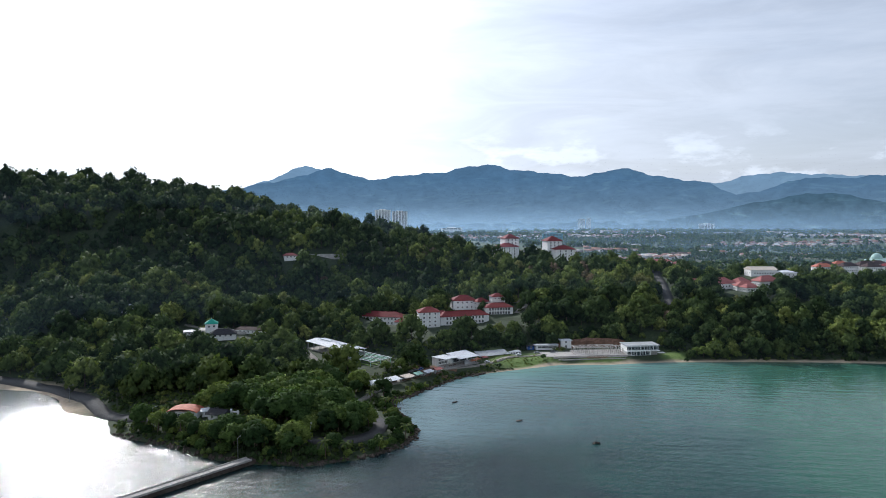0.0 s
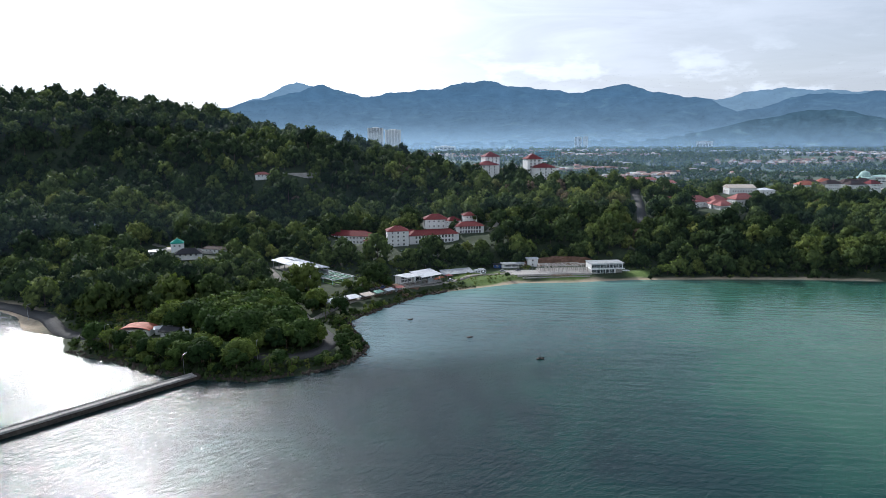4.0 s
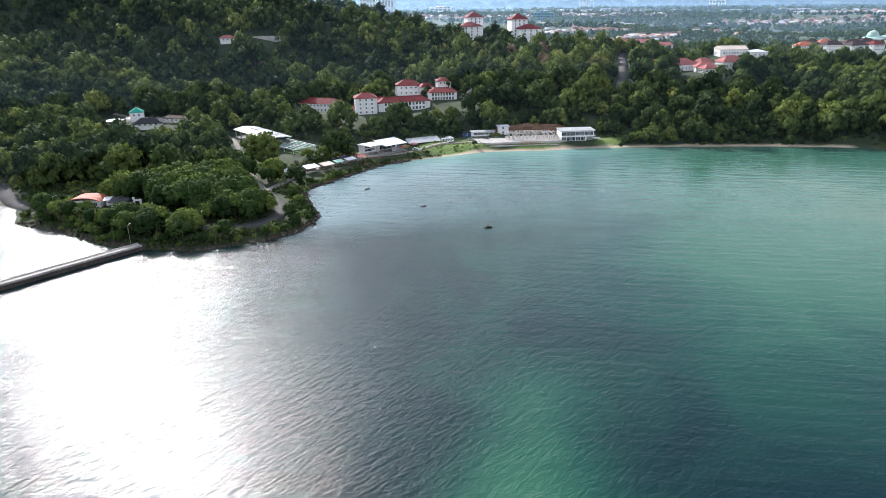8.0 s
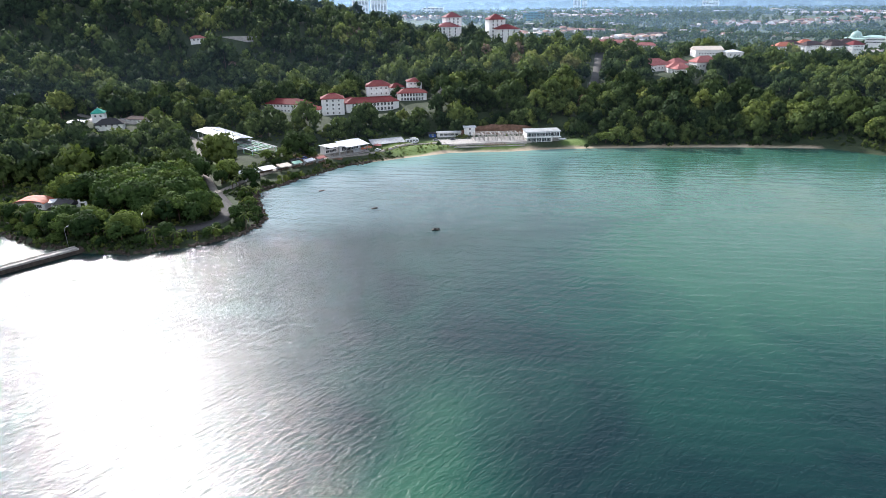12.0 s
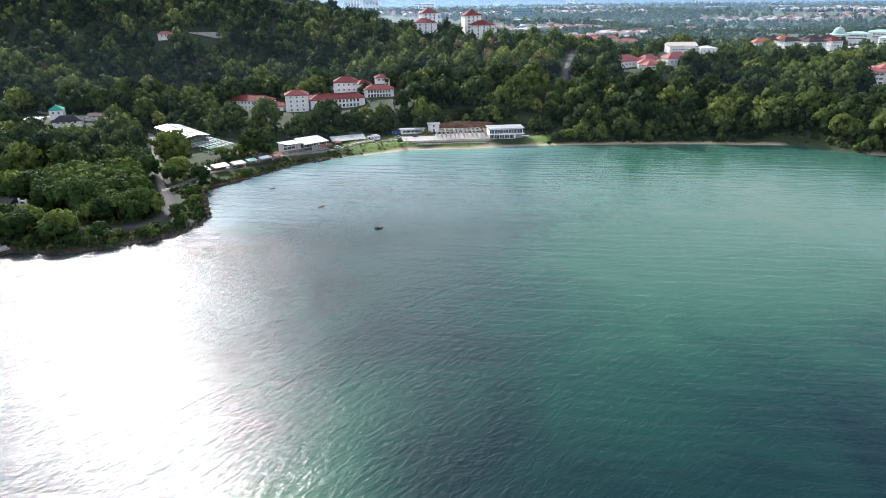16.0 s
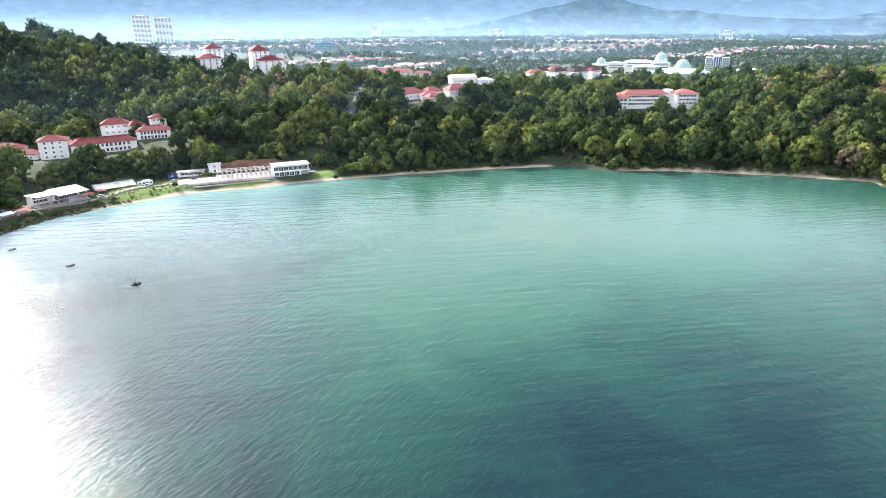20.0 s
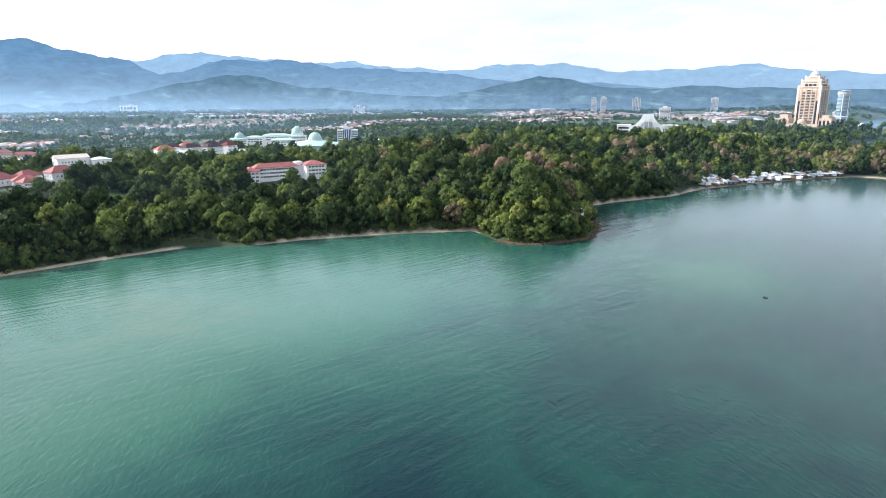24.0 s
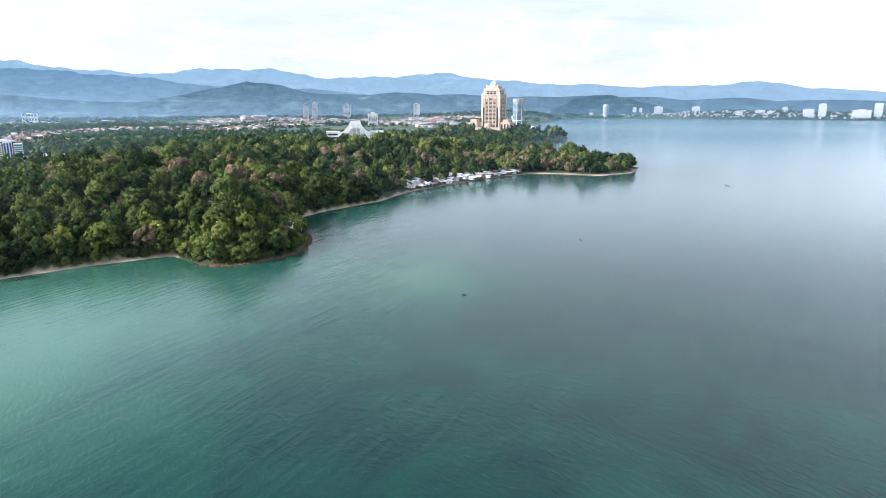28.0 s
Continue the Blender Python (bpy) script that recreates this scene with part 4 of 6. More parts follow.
def grove(name, label, x, y, z, radius, height, tone, shapes, seed, mat=None, lean=True):
    """Many trees in one mesh: trunk and crown each."""
    r = np.random.default_rng(seed)
    pick, turn = r.integers(0, len(shapes), x.size), r.uniform(0, math.tau, x.size)
    V, F, T, N, n = [], [], [], [], 0
    tri = np.array([(0.5, 0, 0), (-0.25, 0.43, 0), (-0.25, -0.43, 0), (0, 0, 1)])
    for k, (sv, sf, sn) in enumerate(shapes):
        on = np.nonzero(pick == k)[0]
        if not len(on):
            continue
        c, s_ = np.cos(turn[on])[:, None], np.sin(turn[on])[:, None]
        R, H = radius[on][:, None], height[on][:, None]
        vx = (sv[:, 0] * c - sv[:, 1] * s_) * R + x[on][:, None]
        vy = (sv[:, 0] * s_ + sv[:, 1] * c) * R + y[on][:, None]
        vz = sv[:, 2] * R * 1.1 + z[on][:, None] + H - R * 1.25
        V.append(np.stack([vx, vy, vz], -1).reshape(-1, 3))
        N.append(np.stack([sn[:, 0] * c - sn[:, 1] * s_, sn[:, 0] * s_ + sn[:, 1] * c, sn[:, 2] + 0 * c], -1).reshape(-1, 3))
        F.append((sf[None] + (np.arange(len(on)) * len(sv))[:, None, None] + n).reshape(-1, 3))
        T.append(np.repeat(tone[on], len(sv)))
        n += len(on) * len(sv)
    t = tri[None] * np.stack([0.09 * radius, 0.09 * radius, height * 0.8], -1)[:, None] + np.stack([x, y, z - 0.5], -1)[:, None]
    V.append(t.reshape(-1, 3))
    F.append((np.array([(0, 1, 3), (1, 2, 3), (2, 0, 3)])[None] + (np.arange(x.size) * 4)[:, None, None] + n).reshape(-1, 3))
    T.append(np.zeros(x.size * 4))
    N.append(np.tile(np.array([(1, 0, 0), (-0.5, 0.86, 0), (-0.5, -0.86, 0), (0, 0, 1)], float), (x.size, 1)))
    F = np.concatenate(F)
    slots = np.zeros(len(F), np.int32)
    slots[-3 * x.size:] = 1
    ob = new(name, raw_mesh(name, np.concatenate(V), F, [mat or M_LEAF, M_BARK], tone=np.concatenate(T), slots=slots, normals=np.concatenate(N)))
    return tagged(ob, label, "forest", kind="stuff")


def tones(x, y, r):
    """How light or dry each tree is: stands of alike trees, with odd ones among them; two slopes darkened for shade."""
    t = 0.31 + 0.20 * np.sin(x * 0.031 + 1.7 * np.sin(y * 0.023)) * np.sin(y * 0.037 + 1.1 * np.sin(x * 0.019)) + r.normal(0, 0.21, x.size)
    t = np.where(r.uniform(size=x.size) < 0.035, r.uniform(0.70, 0.86, x.size), t)
    dry = np.exp(-((x - 720) ** 2 + (y - 330) ** 2) / 9000) + np.exp(-((x - 950) ** 2 + (y - 230) ** 2) / 12000) + 3.4 * np.exp(-((x - 1180) ** 2 + (y - 60) ** 2) / 9000) + 0.8 * np.exp(-((x - 640) ** 2 + (y - 410) ** 2) / 3000)
    t = np.where(r.uniform(size=x.size) < 0.2 * dry, r.uniform(0.91, 1.0, x.size), t)
    light = np.exp(-((x - 590) ** 2 + (y - 235) ** 2) / 2600) + np.exp(-((x - 230) ** 2 + (y - 640) ** 2) / 6000)
    # the last two terms put slope shade into the leaf tone
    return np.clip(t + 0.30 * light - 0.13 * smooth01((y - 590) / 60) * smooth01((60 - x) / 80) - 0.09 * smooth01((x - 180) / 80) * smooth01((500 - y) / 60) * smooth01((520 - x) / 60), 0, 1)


def plant(name, label, x0, x1, y0, y1, step, seed, shapes, size, keep, shore=5.0, lone=None):
    x, y, r = scatter(x0, x1, y0, y1, step, seed)
    z, s = land(x, y)
    ok = (s > shore) & ~open_ground(x, y) & keep(x, y, s)
    x, y, z, s = x[ok], y[ok], z[ok], s[ok]
    big = np.clip(r.lognormal(-0.05, 0.36, x.size), 0.45, 2.0)
    R = size * big * np.where((s < 10) & (np.hypot(x - 560, y - 205) > 70), 0.75, 1)
    H = R * r.uniform(1.5, 2.0, x.size)
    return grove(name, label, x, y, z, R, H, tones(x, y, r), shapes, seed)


def on_headland(x, y):
    return (x < 25) & (x > -150) & (y < 372) & (y - 0.55 * x < 385)


plant("forest", "dense green tropical forest over the bay's slopes", 20, 560, 405, 600, 8.6, 21, MID_CROWNS, 5.8, lambda x, y, s: ~on_headland(x, y) & ((x > 225) | (s > 5)), shore=3.4)
plant("forest", "dense mixed green forest on the wooded cape and ridge", 400, 830, 172, 405, 8.0, 22, MID_CROWNS, 5.7, lambda x, y, s: (s > 3.6) | (np.hypot(x - 560, y - 205) < 60), shore=3.4)
plant("forest", "dark green forest round the foot of the hill", -260, 20, 362, 600, 8.8, 23, MID_CROWNS, 5.7, lambda x, y, s: ~on_headland(x, y) & (s > 12))
plant("forest", "dark green forest on the high hill", -620, -40, 600, 900, 11.0, 24, FAR_CROWNS, 6.8, lambda x, y, s: np.ones(x.shape, bool))
plant("forest", "dark green forest on the far hillside", -620, -260, 440, 600, 10.0, 25, FAR_CROWNS, 5.8, lambda x, y, s: np.ones(x.shape, bool))
plant("forest", "green forest on the saddle behind the bay", -40, 560, 600, 860, 9.4, 26, FAR_CROWNS, 5.4, lambda x, y, s: np.ones(x.shape, bool))
plant("forest", "green forest on the ridge behind the cove", 830, 1320, -130, 420, 9.8, 27, FAR_CROWNS, 6.2, lambda x, y, s: (y < 0.55 * (1320 - x) + 260) & ((x < 1090) | (y > 70)), shore=9.0)
plant("forest", "tall green trees along the low sandy point", 1085, 1320, -130, 75, 9.5, 32, FAR_CROWNS, 7.6, lambda x, y, s: np.ones(x.shape, bool), shore=9.0)
plant("forest", "green forest behind the ridge", 560, 830, 405, 640, 10.0, 28, FAR_CROWNS, 5.6, lambda x, y, s: np.ones(x.shape, bool))
plant("forest", "green forest along the shore of the far bay", 1320, 2330, -30, 420, 19.0, 29, LOW_CROWNS, 9.0, lambda x, y, s: s < 330, shore=8.0)
plant("forest", "green trees of the low land beyond the ridge", 560, 1320, 400, 900, 15.0, 30, LOW_CROWNS, 5.2, lambda x, y, s: (y > 0.55 * (1320 - x) + 250))


def undergrowth(x0, x1, y0, y1, step, seed, keep, size=1.9):
    x, y, r = scatter(x0, x1, y0, y1, step, seed)
    z, s = land(x, y)
    tight = np.zeros(x.shape, bool)
    for cx, cy, rad in CLEAR:
        tight |= np.hypot(x - cx, y - cy) < rad * 0.72
    for line, rad in ROADS:
        for (ax, ay), (bx, by) in zip(line, line[1:]):
            k = np.clip(((x - ax) * (bx - ax) + (y - ay) * (by - ay)) / ((bx - ax) ** 2 + (by - ay) ** 2), 0, 1)
            tight |= np.hypot(x - ax - k * (bx - ax), y - ay - k * (by - ay)) < rad * 0.85
    for lx, ly, lr in LAWNS:
        tight |= np.hypot(x - lx, (y - ly) * 1.4) < lr * 0.9
    ok = keep(x, y, s) & ~tight
    x, y, z = x[ok], y[ok], z[ok]
    R = size * np.clip(r.lognormal(0, 0.35, x.size), 0.5, 2.2)
    ob = grove("undergrowth", "green bushes and scrub under and before the trees", x, y, z, R, R * r.uniform(1.0, 1.4, x.size), tones(x, y, r), BUSHES, seed)
    ob["category"] = "bushes"


undergrowth(-260, 60, 255, 420, 4.0, 61, lambda x, y, s: (s > 1.2) & ((x > -160) | (s > 12)))
undergrowth(60, 560, 405, 460, 4.6, 62, lambda x, y, s: (s > np.where(x > 230, 4.4, 6.5)) & (s < 45))
undergrowth(380, 820, 172, 405, 4.6, 63, lambda x, y, s: (s < 40) & ((s > 4.4) | ((np.hypot(x - 560, y - 205) < 62) & (s > 2.0))))
undergrowth(-150, 160, 420, 560, 5.2, 64, lambda x, y, s: s > 8)

# rough weeds and low shrubs on the open grass by the caravan
x, y, r = scatter(66, 122, 414, 440, 2.1, 66)
z, s = land(x, y)
ok = (s > 4.5) & (np.hypot(x - 91, y - 441) > 6.5) & (r.uniform(size=x.size) < 0.6)
x, y, z = x[ok], y[ok], z[ok]
R = 0.6 * np.clip(r.lognormal(0, 0.4, x.size), 0.5, 2.2)
tagged(grove("weeds", "bright green weeds and low shrubs on open grass", x, y, z, R, R * 1.2, r.uniform(0.55, 0.86, x.size), BUSHES, 66), category="weeds")

# dark scrub along the bank below the stalls
x, y, r = scatter(-4, 84, 342, 412, 1.7, 67)
z, s = land(x, y)
ok = (s > 0.8) & (s < 6.0) & (x + y > 350)
x, y, z = x[ok], y[ok], z[ok]
R = 0.85 * np.clip(r.lognormal(0, 0.35, x.size), 0.5, 2.0)
tagged(grove("scrub", "dark green scrub along the stony bank below the stalls", x, y, z, R, R * 1.25, r.uniform(0.05, 0.5, x.size), BUSHES, 67), category="bushes")

# single trees on the headland and along the waterfront
def tree_model(seed, k):
    t = new("tree")
    tagged(t, "broad-crowned green tree rooted on the headland shore", "tree", "trees of the headland")
    link_mesh("trunk", trunk_mesh(seed), t)
    v, f, way = NEAR_CROWNS[k]
    v = v * (0.5, 0.5, 0.5) + (0, 0, 0.38)
    link_mesh("crown", raw_mesh("crown", v, f, [M_LEAF_OWN], normals=way), t)
    return t


models = [tree_model(40 + k, k) for k in range(6)]


first_tree = {}


def put_tree(k, x, y, z, h, wide, turn):
    m = pose(x, y, z - 0.15 * h * 0.1, 0, 0, turn) @ Matrix.Diagonal((h * wide, h * wide, h, 1))
    if k in first_tree:
        return copy_thing(models[k], m)
    first_tree[k] = m


x, y, r = scatter(-150, 25, 256, 385, 6.4, 31)
z, s = land(x, y)
ok = (s > 2.0) & on_headland(x, y) & ~open_ground(x, y) & ~((x > -125) & (x < -60) & (y > 318) & (y < 324))
x, y, z, s = x[ok], y[ok], z[ok], s[ok]
count = 0
for tx, ty, tz, ts in zip(x, y, z, s):
    h = r.uniform(7.0, 11.5) * (0.45 if ts < 9 else 1.0 + 0.4 * min(1.0, max(0.0, (ts - 26) / 12)))
    put_tree(count % 6, float(tx), float(ty), float(tz), float(h), float(r.uniform(0.95, 1.3)), float(r.uniform(0, 360)))
    count += 1
for tx, ty, h in ((226, 424, 8), (222, 427, 6), (250, 421, 5), (108, 428, 3.5), (15, 420, 7), (22, 412, 6), (6, 402, 7), (20, 436, 8), (-4, 398, 6), (60, 448, 7), (97, 460, 8), (4, 388, 5), (210, 418, 3)):
    put_tree(count % 6, tx, ty, ground_at(tx, ty), h, 1.25, 37.0 * count)
    count += 1
for k, m in first_tree.items():
    models[k].matrix_basis = m


# palms: a ringed trunk and arching fronds
def frond_mesh():
    bm = bmesh.new()
    pts = [(0.0, 0.0), (0.9, 0.35), (1.8, 0.40), (2.6, 0.05), (3.2, -0.6)]
    for (a, za), (b, zb) in zip(pts, pts[1:]):
        wa, wb = 0.42 * math.sin(0.35 + 2.6 * a / 3.3), 0.42 * math.sin(0.35 + 2.6 * b / 3.3)
        for sgn in (-1, 1):
            q = [(a, 0, za + 0.02), (b, 0, zb + 0.02), (b, sgn * wb, zb - 0.22), (a, sgn * wa, za - 0.22)]
            bm.faces.new([bm.verts.new(p) for p in (q if sgn > 0 else q[::-1])])
    me = bpy.data.meshes.new("frond")
    bm.to_mesh(me)
    bm.free()
    me.materials.append(M_PALM)
    return me


palm = new("palm_tree")
tagged(palm, "coconut palm with arching fronds near the shore", "palm", "palms along the shore")
bm = bmesh.new()
for i in range(6):
    rod(bm, (0.05 * i * i * 0.3, 0, i * 1.1 - 0.3), (0.05 * (i + 1) ** 2 * 0.3, 0, (i + 1) * 1.1 - 0.3), 0.2 - 0.012 * i, 0.175 - 0.012 * i, 7)
part("trunk", bm, M_BARK, palm)
FROND = frond_mesh()
for i in range(11):
    link_mesh("frond", FROND, palm, m=pose(0.52, 0, 6.25, 0, -18 + 30 * (i % 3), i * 32.7))
PALMS = [(-73, 281), (-60, 275), (-52, 270), (-33, 266), (-24, 268), (-96, 297), (-102, 300), (-113, 303), (-6, 332), (-12, 348), (-5, 352), (-15, 362), (-20, 372), (-24, 384), (-28, 396), (2, 283), (-10, 272), (-120, 318), (-30, 408), (-35, 418), (-14, 340), (0, 330)]
for i, (px, py) in enumerate(PALMS):
    m = pose(px, py, ground_at(px, py), 0, 0, 51.0 * i) @ Matrix.Diagonal((1.1, 1.1, 0.85 + 0.09 * (i % 4), 1))
    if i < len(PALMS) - 1:
        copy_thing(palm, m)
    else:
        palm.matrix_basis = m

# ---- windows shared by many buildings ----
W_SMALL = window_mesh(1.2, 1.3)
W_WIDE = window_mesh(2.4, 1.5, bars=2)
W_TALL = window_mesh(1.5, 2.2)
W_BAND = window_mesh(4.2, 1.6, bars=3)
W_BIG = window_mesh(3.0, 2.6, bars=2)


def house(name, x, y, turn, w, d, h, label, roof=M_RED, rise=2.6, wall=M_WHITE, floors=2, across=5, deep=3, z=None, sink=2.5, gable=False, group="", win=None, category="house"):
    """A walled block under a hipped or gabled roof, with windows all round."""
    t = thing(name, x, y, turn, label, category, z=z, group=group)
    walls(t, [(-w / 2, w / 2, -d / 2, d / 2, -sink, h)], wall)
    part("roof", hip(bmesh.new(), -w / 2, w / 2, -d / 2, d / 2, h, rise, gable=gable), roof, t)
    rows = [h * (i + 0.55) / floors for i in range(floors)]
    for side, n in (("s", across), ("w", deep), ("e", deep)):
        window_rows(t, side, -w / 2, w / 2, -d / 2, d / 2, rows, n, win or W_SMALL)
    return t


# ---- the long sea wall and its lamp ----
a, b = Vector((-66, 264, 0)), Vector((-152, 188, 0))
run = (b - a).length
pier = thing("sea_wall", a.x, a.y, math.degrees(math.atan2(b.y - a.y, b.x - a.x)), "long grey concrete sea wall running out from the headland", "sea wall", z=0)
# the dark rock colour also stands for shade on the wall's side
part("core", boxes((-4, run, -1.95, 1.95, -6, 1.7, 0, 0.0)), M_ROCK, pier, "stone core, coloured dark for its shaded side")
slab = bmesh.new()
box(slab, -2.95, 2.95, -2.05, 2.05, 1.7, 2.1)
me_slab = bpy.data.meshes.new("slab")
slab.to_mesh(me_slab)
slab.free()
me_slab.materials.append(M_CONCRETE)
curb = boxes((-2.95, 2.95, 1.7, 2.02, 2.1, 2.5))
me_curb = bpy.data.meshes.new("kerb")
curb.to_mesh(me_curb)
curb.free()
me_curb.materials.append(M_CONCRETE)
for i in range(int(run / 6) + 1):
    link_mesh("slab", me_slab, pier, m=pose(i * 6 + 1, 0, 0.02 * (i % 3)))
    link_mesh("kerb", me_curb, pier, m=pose(i * 6 + 1, 0, 0.02 * (i % 3)))
    link_mesh("kerb", me_curb, pier, m=pose(i * 6 + 1, 0, 0.02 * (i % 3), 0, 0, 180))


def street_lamp(x, y, turn, h=9.0):
    t = thing("street_lamp", x, y, turn, "tall thin grey street lamp beside the road", "street lamp", group="lamps of the shore road")
    bm = rod(bmesh.new(), (0, 0, -0.5), (0, 0, h), 0.11, 0.06, 8)
    part("pole", bm, M_STEEL, t)
    part("arm", rod(bmesh.new(), (0, 0, h), (1.5, 0, h + 0.35), 0.05, 0.04), M_STEEL, t)
    part("lamp_head", boxes((1.3, 2.1, -0.16, 0.16, h + 0.26, h + 0.44)), M_GREYMETAL, t)
    return t


for lx, ly, turn in ((-70, 270, 60), (-118, 312, 40), (-40, 276, 90), (-180, 366, 30), (240, 510, 20), (364, 492, 100), (372, 494, 80)):
    street_lamp(lx, ly, turn)

# ---- the roadside hall with the arched red roof ----
t = thing("hall", -106, 321.5, -8, "low roadside hall with an arched faded red roof", "hall", group="")
walls(t, [(-7.5, 7.5, -3.5, 3.5, -1.5, 3.4)], M_WHITE)
arc = [(8.4 * math.sin(k), 2.6 * math.cos(k) + 2.6) for k in np.linspace(-1.25, 1.25, 11)]
bm = extruded(bmesh.new(), [(px, -4.6, pz) for px, pz in arc] + [(px * 0.985, -4.6, pz - 0.2) for px, pz in arc[::-1]], (0, 9.2, 0))
part("roof", bm, M_TERRA, t, "arched red metal roof")
window_rows(t, "s", -7.5, 7.5, -3.5, 3.5, (1.8,), 5, W_WIDE)
house("hut", -94, 322, 10, 7, 4.5, 2.9, "small white hut with a pale metal roof by the road", roof=M_METAL, rise=0.8, floors=1, across=2, deep=1, gable=True)
house("hut", -88, 316, -25, 9, 6, 3.0, "small hut with a dark grey gabled roof by the road", roof=M_DARK, rise=2.0, floors=1, across=2, deep=1, gable=True)
gate = thing("gateway", -80.5, 315, -15, "white painted gateway with two posts beside the road", "gate")
part("post", boxes((-2.2, -1.4, -0.4, 0.4, -0.6, 4.6)), M_WHITE, gate)
part("post", boxes((1.4, 2.2, -0.4, 0.4, -0.6, 4.0)), M_WHITE, gate)
part("lintel", boxes((-2.4, 2.4, -0.3, 0.3, 3.0, 3.6)), M_WHITE, gate)


# ---- vehicles ----
def car_model(paint, label):
    t = new("car")
    tagged(t, label, "car", "parked cars")
    bm = boxes((-2.1, 2.1, -0.85, 0.85, 0.32, 0.95))
    bmesh.ops.bevel(bm, geom=bm.edges[:], offset=0.14, segments=2, affect="EDGES")
    part("body", bm, paint, t)
    bm = bmesh.new()
    box(bm, -1.45, 1.05, -0.76, 0.76, 0.95, 1.48, taper=0.22)
    part("cabin", bm, M_GLASS, t, "dark glazed cabin")
    part("roof", boxes((-1.12, 0.72, -0.58, 0.58, 1.48, 1.54)), paint, t)
    for wx in (-1.3, 1.3):
        for wy in (-0.82, 0.82):
            w = part("wheel", rod(bmesh.new(), (wx, wy - 0.11, 0.32), (wx, wy + 0.11, 0.32), 0.32, sides=12), M_TYRE, t)
            part("rim", rod(bmesh.new(), (wx, wy - 0.12, 0.32), (wx, wy + 0.12, 0.32), 0.18, sides=10), M_STEEL, w)
    for ly in (-0.6, 0.6):
        part("headlight", boxes((2.03, 2.12, ly - 0.18, ly + 0.18, 0.62, 0.78)), M_METAL, t)
    return t


CARS = [("white", M_METAL, [(24, 399, 50), (-62, 298, -30), (92, 436, 20), (-150, 500, 40), (66, 420, 30)]), ("dark blue", M_PAINTBLUE, [(19, 402, 60), (-108, 498, 15)]),
        ("black", M_DARK, [(15, 398, 45), (12, 395, 50), (120, 446, 10), (-72, 300, -28)]), ("red", M_RED, [(28, 403, 48)]), ("silver", M_GREYMETAL, [(-56, 291, -35), (-124, 506, 80), (108, 444, 0)])]
for colour, paint, spots in CARS:
    model = car_model(paint, f"{colour} parked car by the waterfront buildings")
    for i, (cx, cy, turn) in enumerate(spots):
        m = pose(cx, cy, ground_at(cx, cy) + 0.28, 0, 0, turn)
        if i < len(spots) - 1:
            copy_thing(model, m)
        else:
            model.matrix_basis = m

# ---- prayer house with the green pyramid roof ----
t = thing("prayer_house", -132, 486, 12, "small white square house with a green pyramid roof", "house", z=18.5)
walls(t, [(-4.3, 4.3, -4.3, 4.3, -3, 5.4)], M_WHITE)
part("roof", hip(bmesh.new(), -4.3, 4.3, -4.3, 4.3, 5.4, 3.2, over=0.5), M_GREENROOF, t, "bright green pyramid roof")
part("finial", rod(bmesh.new(), (0, 0, 8.6), (0, 0, 10.0), 0.1, 0.03), M_WHITE, t)
for side in "swe":
    window_rows(t, side, -4.3, 4.3, -4.3, 4.3, (3.4,), 2, W_SMALL)
house("house", -121, 474, 10, 18, 9, 1.9, "low white house with a steep dark grey hipped roof", roof=M_DARK, rise=3.4, floors=1, across=4, deep=1, z=16)
house("house", -146, 480, 5, 10, 6, 3.0, "low white annex with a grey roof", roof=M_GREYMETAL, rise=1.0, floors=1, across=3, deep=1, z=16)
house("house", -104, 488, -20, 22, 6, 3.2, "long low house with a dark brown roof", roof=M_DARKROOF, rise=1.8, floors=1, across=5, deep=1)
tagged(new("pavement", raw_mesh("pavement", [(-146, 490, 17.15), (-108, 484, 16.6), (-100, 494, 16.6), (-146, 506, 17.15), (-146, 490, 15), (-108, 484, 14.5), (-100, 494, 14.5), (-146, 506, 15)],
                                [(0, 1, 2, 3), (4, 5, 1, 0), (5, 6, 2, 1), (6, 7, 3, 2), (7, 4, 0, 3)], [M_PALECON])), "pale concrete yard round the prayer house", "pavement", kind="structure")
for hx, hy, turn, w, lab, rf in ((-205, 520, 10, 11, "small house with a pale metal roof among trees", M_METAL), (-228, 508, 30, 9, "small house with a grey roof among trees", M_GREYMETAL), (-182, 470, 0, 8, "small house with a rusty roof among trees", M_TERRA),
                              (-92, 640, 15, 13, "house with a salmon hipped roof on the wooded hill", M_SALMON)):
    house("house", hx, hy, turn, w, 7, 3.2, lab, roof=rf, rise=2.2, floors=1, across=3, deep=1)

wall = thing("garden_wall", -62, 652, 4, "long low pale retaining wall on the wooded hill", "wall")
for k in range(8):
    part("panel", boxes((-22 + 5.5 * k, -16.7 + 5.5 * k, -0.2, 0.2, -3, 2.6)), M_PALECON, wall)
    part("post", boxes((-22.3 + 5.5 * k, -21.9 + 5.5 * k, -0.3, 0.3, -3, 3.0)), M_PALECON, wall)

